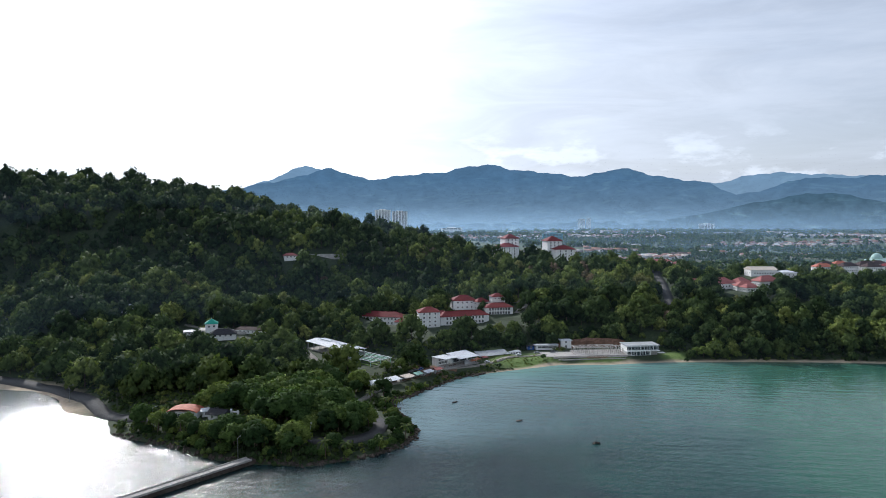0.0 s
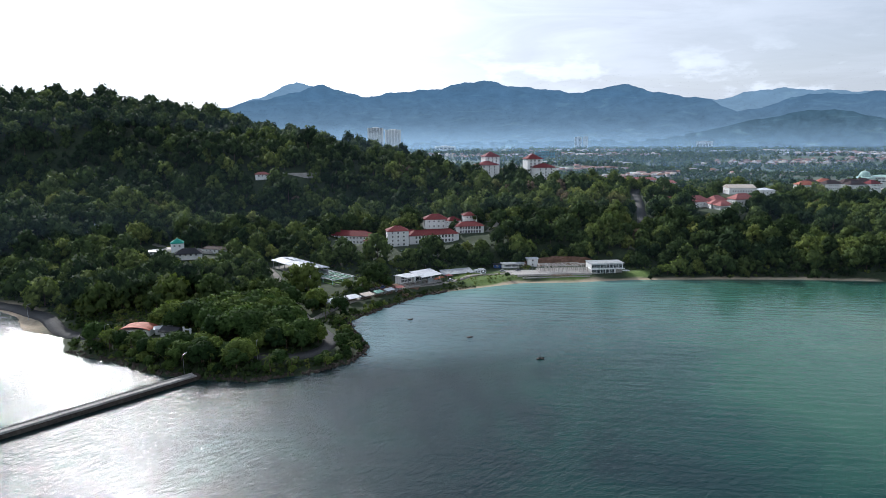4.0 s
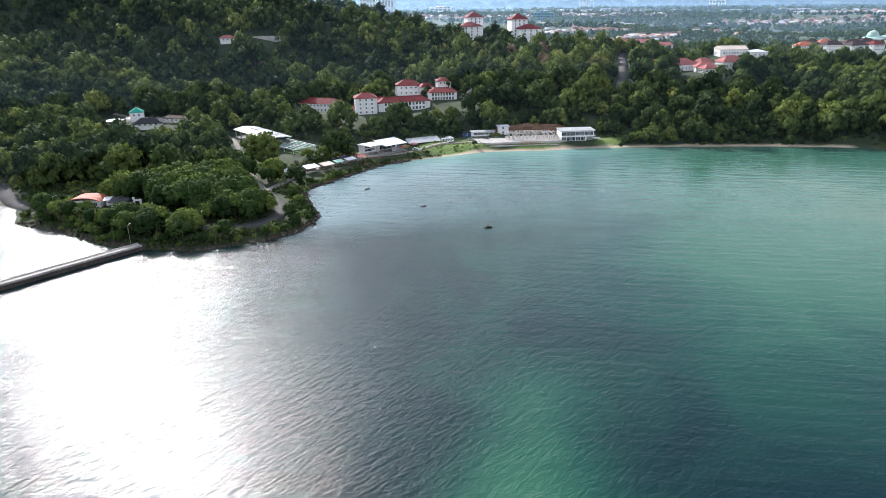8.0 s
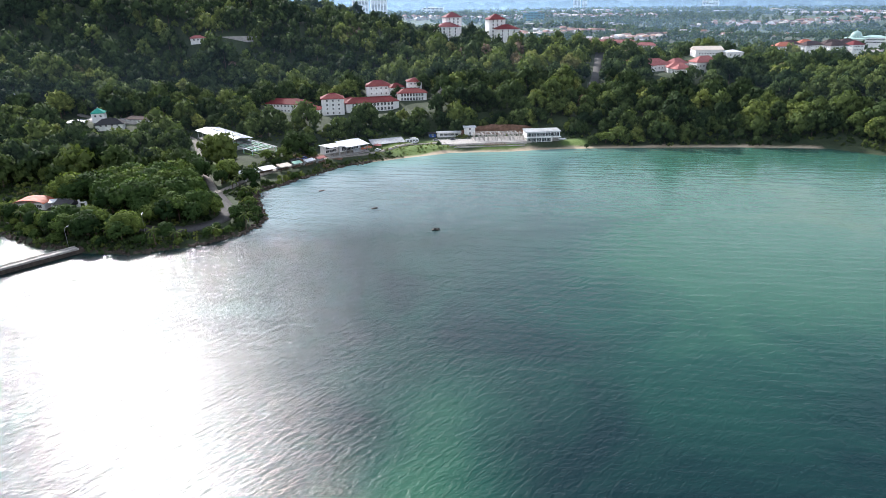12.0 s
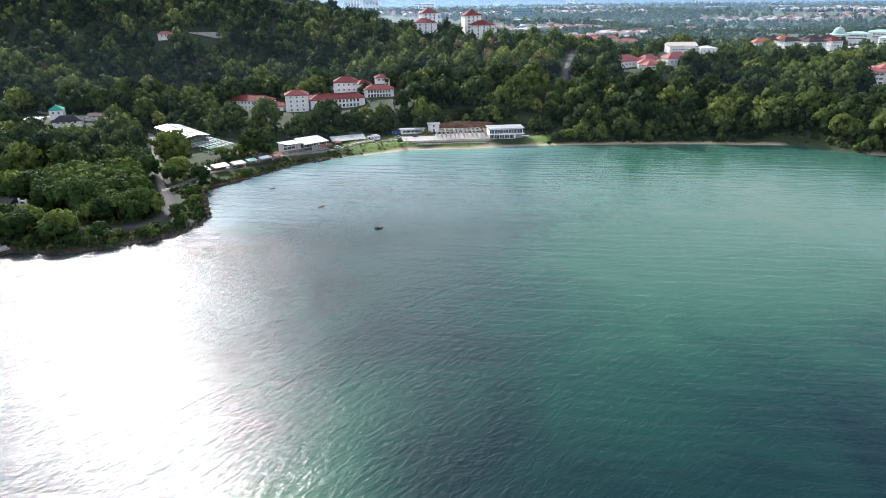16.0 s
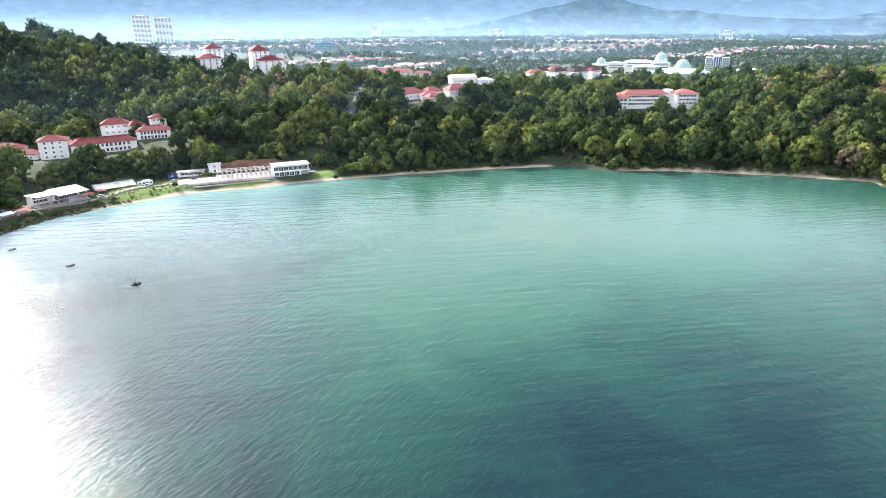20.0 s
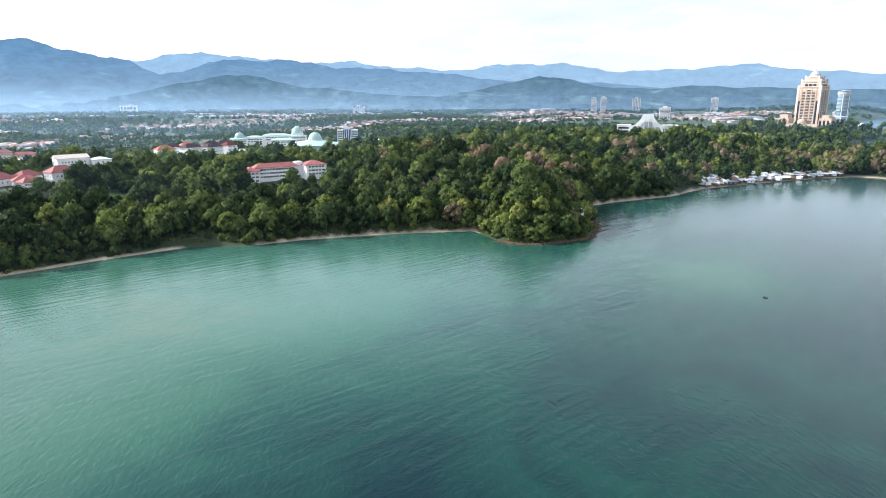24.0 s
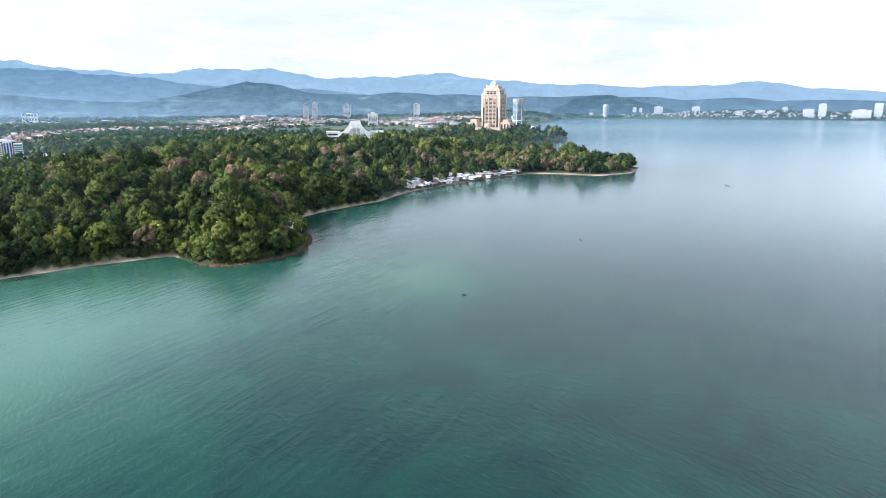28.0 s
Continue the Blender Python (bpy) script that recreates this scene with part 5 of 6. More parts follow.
# ---- the big shed and the mint-coloured frames beside it ----
t = thing("shed", -38, 444, -54, "large open shed with a white ribbed metal roof", "shed", z=8)
bm = bmesh.new()
ribbed(bm, -26, 26, -8.5, 0, 5.4, 6.6)
part("roof", bm, M_METAL, t, "white ribbed metal roof")
part("roof", ribbed(bmesh.new(), -26, 26, 8.5, 0, 5.4, 6.6), M_METAL, t, "white ribbed metal roof")
part("roof_vent", boxes((-18, -6, -0.9, 0.9, 6.6, 7.5)), M_METAL, t)
part("roof_vent", boxes((6, 18, -0.9, 0.9, 6.6, 7.5)), M_METAL, t)
for i in range(7):
    for sy in (-7.6, 7.6):
        part("post", boxes((-24.2 + 8 * i, -23.8 + 8 * i, sy - 0.2, sy + 0.2, -3, 5.5)), M_STEEL, t)
part("back_wall", boxes((-25, 25, 7.4, 7.6, -3, 3.0)), M_GREYMETAL, t)
part("floor_slab", boxes((-26, 26, -8, 8, -3, 0.3)), M_CONCRETE, t)
frames = thing("pergola", -17, 424, -50, "open mint-green frame of long pipes over planting beds", "pergola", z=6)
for i in range(7):
    part("beam", boxes((-17 + 0.0, 17, -8.6 + 2.8 * i, -8.15 + 2.8 * i, 3.2, 3.6)), M_MINT if i % 3 else M_METAL, frames)
for i in range(4):
    part("cross_beam", boxes((-16 + 10.4 * i, -15.2 + 10.4 * i, -9, 9.6, 2.8, 3.2)), M_METAL, frames)
    for sy in (-8.4, 0, 8.8):
        part("post", boxes((-15.8 + 10.4 * i, -15.4 + 10.4 * i, sy - 0.15, sy + 0.15, -3, 3.0)), M_MINT, frames)
for i in range(4):
    part("planting_bed", boxes((-16, 16, -8.4 + 4.6 * i, -6.9 + 4.6 * i, -2.5, 0.45)), M_GRASS, frames)

# ---- stalls at the water's edge ----
for x, y, turn, w, d, rf, lab in ((-10, 366, 32, 11, 8, M_METAL, "open waterfront stall with a white metal roof"), (0, 374, 35, 9, 7, M_METAL, "open waterfront stall with a pale flat roof"), (9, 380, 38, 8, 6, M_CREAM, "open waterfront stall with a sand-coloured roof"),
                               (16, 386, 40, 6, 4, M_MINT, "small stall with a pale green roof"), (23, 391, 42, 7, 4, M_METAL, "small stall with a white awning"), (30, 396, 42, 6, 3, M_SALMON, "small stall with a pinkish awning")):
    t = thing("stall", x, y, turn, lab, "stall", group="waterfront stalls")
    part("roof", ribbed(bmesh.new(), -w / 2, w / 2, -d / 2, d / 2, 2.7, 3.4), rf, t)
    for px in (-w / 2 + 0.3, w / 2 - 0.3):
        part("post", boxes((px - 0.08, px + 0.08, -d / 2 + 0.3, -d / 2 + 0.46, -1.5, 2.75)), M_WOOD, t)
        part("post", boxes((px - 0.08, px + 0.08, d / 2 - 0.46, d / 2 - 0.3, -1.5, 3.3)), M_WOOD, t)
    part("counter", boxes((-w / 2 + 0.6, w / 2 - 0.6, d / 2 - 2.0, d / 2 - 1.4, -1.5, 1.1)), M_WOOD, t)
    part("back_wall", boxes((-w / 2, w / 2, d / 2 - 0.2, d / 2, -1.5, 2.6)), M_GREYMETAL, t)

# rubble bank below the stalls
r = random.Random(9)
for line, n, mat, label in (([(-3, 345), (10, 357), (22, 372), (46, 396), (62, 403)], 260, M_ROCK, "dark brown boulders below the waterfront stalls"),
                            ([(-135, 309), (-104, 291), (-88, 277), (-66, 267), (-40, 260), (-17, 266), (2, 278), (8, 296), (2, 322), (-3, 342)], 420, M_ROCK, "dark boulders along the headland's waterline"),
                            ([(511, 226), (513, 206), (530, 189), (561, 175), (600, 185), (640, 208)], 480, M_REDROCK, "reddish brown boulders at the foot of the cape")):
    bm = bmesh.new()
    for i in range(n):
        k = r.uniform(0, len(line) - 1.001)
        j = int(k)
        f = k - j
        px = line[j][0] * (1 - f) + line[j + 1][0] * f + r.gauss(0, 1.0)
        py = line[j][1] * (1 - f) + line[j + 1][1] * f + r.gauss(0, 1.0)
        size = r.uniform(0.4, 1.3)
        m = pose(px, py, max(ground_at(px, py), -0.3) + 0.15, r.uniform(0, 90), r.uniform(0, 90), r.uniform(0, 90)) @ Matrix.Diagonal((size, size * r.uniform(0.6, 1), size * 0.6, 1))
        bmesh.ops.create_icosphere(bm, subdivisions=1, radius=1, matrix=m)
    tagged(part("boulders", bm, mat, None), label, "rocks", kind="stuff")

# ---- the restaurant under two pale roofs ----
t = thing("restaurant", 43, 420, 33, "waterfront restaurant under two sloping pale metal roofs", "restaurant", z=3)
part("roof", ribbed(bmesh.new(), -14, -2, -8, 8, 6.4, 5.4), M_METAL, t, "pale sloping metal roof")
part("roof", ribbed(bmesh.new(), -3, 15, -9.5, 5, 5.2, 6.8), M_METAL, t, "pale sloping metal roof")
part("wall", boxes((-13, -3, 2, 7.5, -2, 5.3)), M_WHITE, t)
part("wall", boxes((-2, 14, 1, 4.5, -2, 5.6)), M_WHITE, t)
part("wall", boxes((4, 13.5, -6.5, -6.2, -2, 3.0)), M_GREYMETAL, t)
part("terrace", boxes((-14, 15, -9.5, 7, -2.5, 0.35)), M_PALECON, t)
for i in range(6):
    part("post", boxes((-13.6 + 5.4 * i, -13.3 + 5.4 * i, -8.6, -8.3, -2, 5.3)), M_STEEL, t)
window_rows(t, "s", -13, -3, 2, 7.5, (2.0, 4.2), 3, W_WIDE)
window_rows(t, "s", -2, 14, 1, 4.5, (2.2,), 4, W_BIG)
for i in range(5):
    tb = thing("dining_table", 36 + 3.4 * i, 410 + 1.8 * i, 33, "wooden table on the restaurant terrace", "table", z=3.37, group="terrace tables")
    part("tabletop", boxes((-0.9, 0.9, -0.5, 0.5, 0.70, 0.76)), M_WOOD, tb)
    for lx in (-0.8, 0.8):
        for ly in (-0.42, 0.42):
            part("leg", boxes((lx - 0.04, lx + 0.04, ly - 0.04, ly + 0.04, -0.05, 0.70)), M_WOOD, tb)
t = thing("awning", 74, 437, 15, "long low sloping pale metal awning", "awning", z=3)
part("roof", ribbed(bmesh.new(), -13, 11, -4, 5, 2.2, 4.0), M_GREYMETAL, t)
for i in range(5):
    part("post", boxes((-12 + 5.4 * i, -11.8 + 5.4 * i, -3.6, -3.4, -1, 2.3)), M_STEEL, t)
    part("post", boxes((-12 + 5.4 * i, -11.8 + 5.4 * i, 4.4, 4.6, -1, 3.9)), M_STEEL, t)
for x, y, turn, rf in ((60, 424, 25, M_ORANGE), (66, 428, 20, M_SALMON), (56, 420, 28, M_ORANGE)):
    t = thing("tent", x, y, turn, "small orange tarpaulin shelter on posts", "tent", group="tarpaulin shelters")
    part("canopy", hip(bmesh.new(), -2.2, 2.2, -2, 2, 2.2, 0.9, over=0.2, thick=0.06), rf, t)
    for px in (-2, 2):
        for py in (-1.8, 1.8):
            part("pole", rod(bmesh.new(), (px, py, -0.5), (px, py, 2.2), 0.05), M_STEEL, t)
# food truck
t = thing("caravan", 91, 441, 8, "white food caravan with a raised roof on the grass", "caravan", z=3.1)
bm = boxes((-5, 4, -1.3, 1.3, 0.6, 3.0))
bmesh.ops.bevel(bm, geom=bm.edges[:], offset=0.25, segments=2, affect="EDGES")
part("body", bm, M_METAL, t)
part("roof_hatch", boxes((-2, 2.5, -0.9, 0.9, 3.5, 3.7)), M_METAL, t)
part("roof_stay", boxes((-1.8, -1.6, -0.7, 0.7, 2.9, 3.5)), M_STEEL, t)
part("roof_stay", boxes((2.1, 2.3, -0.7, 0.7, 2.9, 3.5)), M_STEEL, t)
for i in range(4):
    link_mesh("window", W_SMALL, t, m=pose(-3.6 + 2.1 * i, -1.32, 1.9))
for wx in (-3, 2.5):
    part("wheel", rod(bmesh.new(), (wx, -1.35, 0.4), (wx, -1.1, 0.4), 0.4, sides=12), M_TYRE, t)
    part("wheel", rod(bmesh.new(), (wx, 1.1, 0.4), (wx, 1.35, 0.4), 0.4, sides=12), M_TYRE, t)

# ---- the building site behind the beach ----
site = thing("building_site", 150, 440, -2, "building site with a pale slab, rows of bare columns and beams", "building site", z=3)
part("slab", boxes((-16, 24, -10, 9, -1.5, 0.9)), M_PALECON, site, "pale concrete floor slab")
part("slab", boxes((-40, -16, -9, 6, -1.5, 0.4)), M_PALECON, site, "pale concrete floor slab")
col_me = bpy.data.meshes.new("column")
bm = boxes((-0.22, 0.22, -0.22, 0.22, 0.4, 4.6), (-0.45, 0.45, -0.45, 0.45, 4.3, 4.6))
bm.to_mesh(col_me)
bm.free()
col_me.materials.append(M_PALECON)
for i in range(13):
    for j in range(4):
        if (i * 5 + j * 3) % 7:
            link_mesh("column", col_me, site, m=pose(-15 + 3.1 * i, -6 + 4.6 * j, 0))
for j in range(4):
    if j:
        part("beam", boxes((-15, 22 - 6 * (j % 2), -6.2 + 4.6 * j, -5.8 + 4.6 * j, 4.6, 5.0)), M_PALECON, site)
for i in range(0, 13, 2):
    part("beam", boxes((-15.2 + 3.1 * i, -14.8 + 3.1 * i, -1.4, 8, 4.6, 4.95)), M_PALECON, site)
for i in range(10):
    part("stanchion", boxes((-39 + 2.4 * i, -38.8 + 2.4 * i, 2.6, 2.8, 0.3, 2.2)), M_STEEL, site)
for i, (y0, z1) in enumerate(((-12, 0.6), (-15, -0.3))):
    part("retaining_wall", boxes((-34 + 3 * i, 20 - 2 * i, y0 - 0.6, y0, -3, z1)), M_CONCRETE, site, "low concrete retaining wall")
for i in range(14):
    part("timber", boxes((-10 + 1.1 * i, -9.7 + 1.1 * i, -16.5, -11.5, 0.2, 0.5 + 0.2 * (i % 3))), M_WOOD, site)
house("cabin", 119, 459, -3, 17, 4.5, 3.6, "long low white site cabin with a dark band", roof=M_GREYMETAL, rise=0.5, floors=1, across=5, deep=1, z=3, win=W_WIDE)
house("cabin", 135, 463, -3, 8, 6, 6.2, "white box-shaped site office", roof=M_METAL, rise=0.4, floors=2, across=1, deep=1, z=3)
house("cabin", 107, 460, 0, 5, 4, 3.0, "dark blue site container", roof=M_DARK, wall=M_PAINTBLUE, rise=0.3, floors=1, across=1, deep=1, z=3)
bm = bmesh.new()
rr = random.Random(4)
lines = [[bm.verts.new((122 + 5 * i, 460 + 0.9 * j + rr.uniform(-1, 1) - 0.05 * i, 2.0 + (8.5 - 0.12 * (i - 7) ** 2) * (j / 3) ** 0.8 + rr.uniform(-0.5, 0.5))) for i in range(15)] for j in range(4)]
for lo, hi in zip(lines, lines[1:]):
    for i in range(14):
        bm.faces.new((lo[i], lo[i + 1], hi[i + 1], hi[i]))
tagged(part("bank", bm, M_EARTH, None), "cut bank of bare red earth behind the building site", "bank", kind="structure")

# ---- white two-storey beach house ----
t = thing("beach_house", 183, 435, -1, "white two-storey beach house with wide windows and a flat roof", "house", z=2.6)
part("wall", boxes((-12, 6, -5, 6, -2, 3.6)), M_WHITE, t)
part("wall", boxes((-12.6, 11, -5.6, 6, 3.9, 7.4)), M_WHITE, t)
part("wall", boxes((6, 11, -4, 6, -2, 3.9)), M_CONCRETE, t, "grey ground floor wing")
part("floor_edge", boxes((-13.4, 12, -6.8, 6.4, 3.6, 3.95)), M_WHITE, t)
part("roof", boxes((-13.4, 12.0, -6.4, 6.6, 7.6, 7.9)), M_GREYMETAL, t, "pale flat roof with deep eaves")
for i in range(7):
    link_mesh("window", W_BIG, t, m=pose(-10.8 + 3.3 * i, -5.62, 5.7))
for i in range(5):
    link_mesh("window", W_BIG, t, m=pose(-10.4 + 3.4 * i, -5.02, 1.9))
for i in range(3):
    link_mesh("window", W_BIG, t, m=pose(11.02, -2.6 + 3.2 * i, 5.7, 0, 0, 90))
for i in range(9):
    part("baluster", boxes((-13.2 + 3.1 * i, -13.1 + 3.1 * i, -6.7, -6.6, 3.9, 5.0)), M_STEEL, t)
part("handrail", boxes((-13.3, 11.9, -6.72, -6.58, 5.0, 5.08)), M_STEEL, t)
part("awning", boxes((10, 15, -9, -5, 2.5, 2.65)), M_METAL, t, "white awning")

# ---- white buildings with red hipped roofs on the slope ----
G = "red-roofed white buildings on the slope"
house("apartment_block", 34, 508, 4, 17, 13, 12.5, "white three-storey block with a red hipped roof", floors=4, across=3, deep=3, z=14, group=G, category="building", rise=3.6)
house("wing", 64, 519, 12, 43, 12, 7.2, "long white wing with arcades and a dark red roof", floors=2, across=12, deep=3, z=14, win=W_TALL, group=G, category="building", rise=3.6)
house("wing", 46, 522, 60, 18, 11, 7.0, "white cross wing with a dark red roof", floors=2, across=4, deep=3, z=14, group=G, category="building", rise=3.4)
house("building", 71, 562, 3, 21, 14, 8.4, "white building with a dark red hipped roof", floors=2, across=4, deep=3, z=20, group=G, category="building", rise=4.2)
house("building", 98, 538, 2, 24, 13, 6.6, "white two-storey building with a red hipped roof and gallery", floors=2, across=8, deep=3, z=18.5, win=W_TALL, group=G, category="building", rise=3.2)
house("turret", 102, 560, 5, 12, 10, 11.5, "small square white turret with a red hipped roof", floors=3, across=3, deep=2, z=20, group=G, category="building", rise=2.6)
house("building", 86, 556, 20, 12, 9, 7.5, "white link building with a red gabled roof", floors=2, across=3, deep=2, z=20, group=G, category="building", rise=3.0)
house("wing", -2, 524, -20, 34, 12, 7.0, "long white wing with a salmon-red hipped roof", floors=2, across=9, deep=3, z=14, group=G, category="building", rise=3.6, roof=M_RED)
house("building", 16, 512, -12, 17, 11, 5.5, "low white building with a dark red roof", floors=1, across=4, deep=2, z=12.5, group=G, category="building", rise=3.0)
house("building", 32, 548, 0, 16, 6, 3.5, "low grey utility building with water tanks", roof=M_GREYMETAL, floors=1, across=3, deep=1, z=19, group=G, category="building", rise=0.6)
strip("road", [(112, 532), (122, 540), (130, 552), (118, 566)], 7, M_PATH, "pale drive beside the red-roofed buildings", "road", lift=0.5)


# ---- twin white campus buildings with red pyramid roofs ----
def campus(x, y, z, turn, side):
    t = thing("campus_building", x, y, turn, "tall white campus building with red pyramid roofs and wings", "building", z=z, group="campus on the hill")
    for x0, x1, y0, y1, h, rise in ((-9.5, 9.5, -9, 9, 28, 6.0), (9 * side - 13, 9 * side + 13, -23, -4, 18, 4.5), (-27 if side < 0 else 9.5, -9.5 if side < 0 else 29, -6, 12, 14, 3.2)):
        walls(t, [(x0, x1, y0, y1, -6, h)], M_WHITE)
        part("roof", hip(bmesh.new(), x0, x1, y0, y1, h, rise, over=1.2), M_RED, t)
        fl = [h - 2.2 - 3.6 * k for k in range(int(h / 3.8))]
        window_rows(t, "s", x0, x1, y0, y1, fl, 3, W_TALL)
        window_rows(t, "e", x0, x1, y0, y1, fl, 2, W_TALL)
    return t


campus(168, 800, 48, 8, -1)
campus(214, 764, 46, 5, 1)
house("building", 196, 778, 8, 20, 10, 8, "low pink-walled campus hall with a red roof", wall=M_SALMON, floors=2, across=6, deep=2, z=47, category="building", group="campus on the hill")
house("building", 140, 790, 8, 24, 10, 9, "cream campus wing half hidden by trees", wall=M_CREAM, roof=M_CREAM, floors=2, across=6, deep=2, z=47, category="building", group="campus on the hill")
house("hut", 250, 690, 0, 5, 5, 7, "small white water-tank house among the trees", roof=M_METAL, rise=0.5, floors=1, across=1, deep=1, sink=6)

# ---- red-roofed halls above the beach ----
G = "red-roofed halls above the beach"
for x, y, turn, w, d, h, rise in ((318, 560, 20, 26, 14, 6, 5), (333, 544, -15, 18, 12, 5, 4), (342, 566, 30, 20, 12, 6, 4.5), (330, 535, 10, 10, 9, 4.5, 3.5), (368, 565, 5, 22, 13, 7, 5), (300, 578, 0, 20, 10, 5, 3.5)):
    house("hall", x, y, turn, w, d, h, "low hall with a steep red hipped roof among trees", roof=M_SALMON, rise=rise, floors=1, across=5, deep=3, z=34.5, sink=5, group=G, category="building")
house("hall", 404, 628, -8, 27, 16, 8, "long white hall with a low pale gabled roof", roof=M_CREAM, rise=3.0, floors=1, across=8, deep=3, z=39, sink=5, gable=True, category="building")
house("hall", 425, 616, -8, 16, 14, 6, "white hall annex with a pale roof", roof=M_METAL, rise=2.0, floors=1, across=3, deep=2, z=39, sink=5, category="building")

# ---- long white hostel with the salmon roof ----
t = thing("hostel", 508, 452, -19, "long white three-storey hostel with a faded red hipped roof", "building", z=29.5)
for x0, x1, y0, y1, h in ((-37, -24, -9, 8, 9), (-26, 14, -2, 9, 11), (18, 38, -11, 6, 12)):
    walls(t, [(x0, x1, y0, y1, -9, h)], M_WHITE)
    part("roof", hip(bmesh.new(), x0, x1, y0, y1, h, 3.6, over=1.0), M_SALMON, t, "faded red tiled roof")
    fl = [h - 1.8 - 3.2 * k for k in range(3)]
    window_rows(t, "s", x0, x1, y0, y1, fl, max(3, int((x1 - x0) / 3.6)), W_WIDE)
    window_rows(t, "e", x0, x1, y0, y1, fl, 3, W_SMALL)
walls(t, [(12.5, 19, 0, 8, -5, 14.5)], M_WHITE, "square white stair tower")

# ---- school under faded red roofs on the plain ----
for x, y, turn, w, d, h in ((428, 985, -14, 44, 13, 12), (466, 990, -18, 36, 14, 15), (496, 978, -24, 30, 12, 11), (446, 1010, -14, 60, 13, 14)):
    house("school_building", x, y, turn, w, d, h, "cream school building with a faded red hipped roof", roof=M_SALMON, wall=M_CREAM, rise=4.0, floors=3, across=9, deep=3, z=15, sink=6, group="school on the plain", category="building")

# ---- dark-roofed houses behind ----
for i, (x, y, w, rf) in enumerate(((600, 742, 26, M_DARKROOF), (622, 728, 24, M_DARKROOF), (640, 758, 26, M_DARKROOF), (612, 770, 20, M_TERRA), (652, 735, 18, M_RED), (585, 762, 22, M_DARKROOF), (668, 770, 22, M_DARKROOF), (560, 735, 22, M_TERRA))):
    house("house", x, y, 10 - 7 * (i % 4), w, 13, 8, "white two-storey house with a dark hipped roof", roof=rf, rise=4.5, floors=2, across=6, deep=3, z=32, sink=14, group="houses behind the hill", category="house")


# ---- domed government building ----
def dome(parent, x, y, z, r, mat, drum=0.35):
    bm = bmesh.new()
    turned(bm, [(r * 1.08, z), (r * 1.08, z + r * drum), (r, z + r * drum)] + [(r * math.cos(a), z + r * drum + r * 0.95 * math.sin(a)) for a in np.linspace(0.06, 1.5, 8)], 24, cx=x, cy=y)
    d = part("dome", bm, mat, parent, "pale green dome", smooth=False)
    for i in range(12):
        a = i * math.tau / 12
        part("rib", rod(bmesh.new(), (x + r * 1.1 * math.cos(a), y + r * 1.1 * math.sin(a), z), (x + r * 1.1 * math.cos(a), y + r * 1.1 * math.sin(a), z + r * drum), 0.35, sides=5), M_WHITE, d)
    part("finial", rod(bmesh.new(), (x, y, z + r * (drum + 0.9)), (x, y, z + r * (drum + 1.35)), 0.3, 0.1), M_WHITE, d)


t = thing("government_building", 870, 925, -38, "large white government building with pale green domes and roofs", "building", z=18)
for x0, x1, y0, y1, h in ((-66, -36, -10, 20, 13), (-40, -8, 2, 22, 15), (-10, 40, 4, 26, 18), (36, 66, -12, 22, 17), (4, 50, -26, 4, 11)):
    walls(t, [(x0, x1, y0, y1, -4, h)], M_WHITE)
    part("roof", hip(bmesh.new(), x0, x1, y0, y1, h, 3.0, over=1.0), M_PALEGREEN, t, "pale green roof")
    window_rows(t, "s", x0, x1, y0, y1, [h - 3.2 - 4 * k for k in range(2)], max(4, int((x1 - x0) / 6)), W_BAND)
dome(t, -50, 6, 14, 8, M_PALEGREEN)
walls(t, [(41, 61, -4, 16, 14, 22)], M_WHITE)
dome(t, 51, 6, 22, 9, M_PALEGREEN)
t = thing("domed_hall", 768, 692, -42, "low white hall with a shallow pale green roof and dome", "building", z=31)
bm = turned(bmesh.new(), [(40, -14), (40, 5), (42, 5.2), (24, 9), (12, 11)], 12)
part("roof", bm, M_PALEGREEN, t, "shallow pale green roof")
dome(t, 0, 0, 10.5, 9, M_PALEGREEN)
for i in range(10):
    a = math.radians(190 + 16 * i)
    link_mesh("window", W_BAND, t, m=pose(39.4 * math.cos(a), 39.4 * math.sin(a), 2.2, 0, 0, math.degrees(a) + 90))

# ---- striped hotel block ----
t = thing("office_block", 943, 800, -44, "white office block with dark blue window stripes", "building", z=20)
walls(t, [(-18, -8, -8, 8, -4, 27), (-6, 5, -9, 8, -4, 30), (7, 18, -8, 8, -4, 27)], M_WHITE)
for k in range(8):
    part("window_band", boxes((-17.4, -8.6, -8.25, -7.9, 2 + 3.1 * k, 3.9 + 3.1 * k)), M_BLUEGLASS, t)
    part("window_band", boxes((7.6, 17.4, -8.25, -7.9, 2 + 3.1 * k, 3.9 + 3.1 * k)), M_BLUEGLASS, t)
    part("window_band", boxes((18.0, 18.25, -7.4, 7.4, 2 + 3.1 * k, 3.9 + 3.1 * k)), M_BLUEGLASS, t)
for x0 in (-5.2, -1.6, 2.0):
    part("glass_strip", boxes((x0, x0 + 2.2, -9.25, -8.9, 1, 28)), M_PAINTBLUE, t)
part("roof_sign", boxes((-10, 10, -6, 0, 29.9, 32)), M_METAL, t)
house("hall", 985, 770, -44, 40, 20, 8, "low white hall beside the office block", roof=M_METAL, rise=2, floors=1, across=6, deep=2, z=20, category="building")

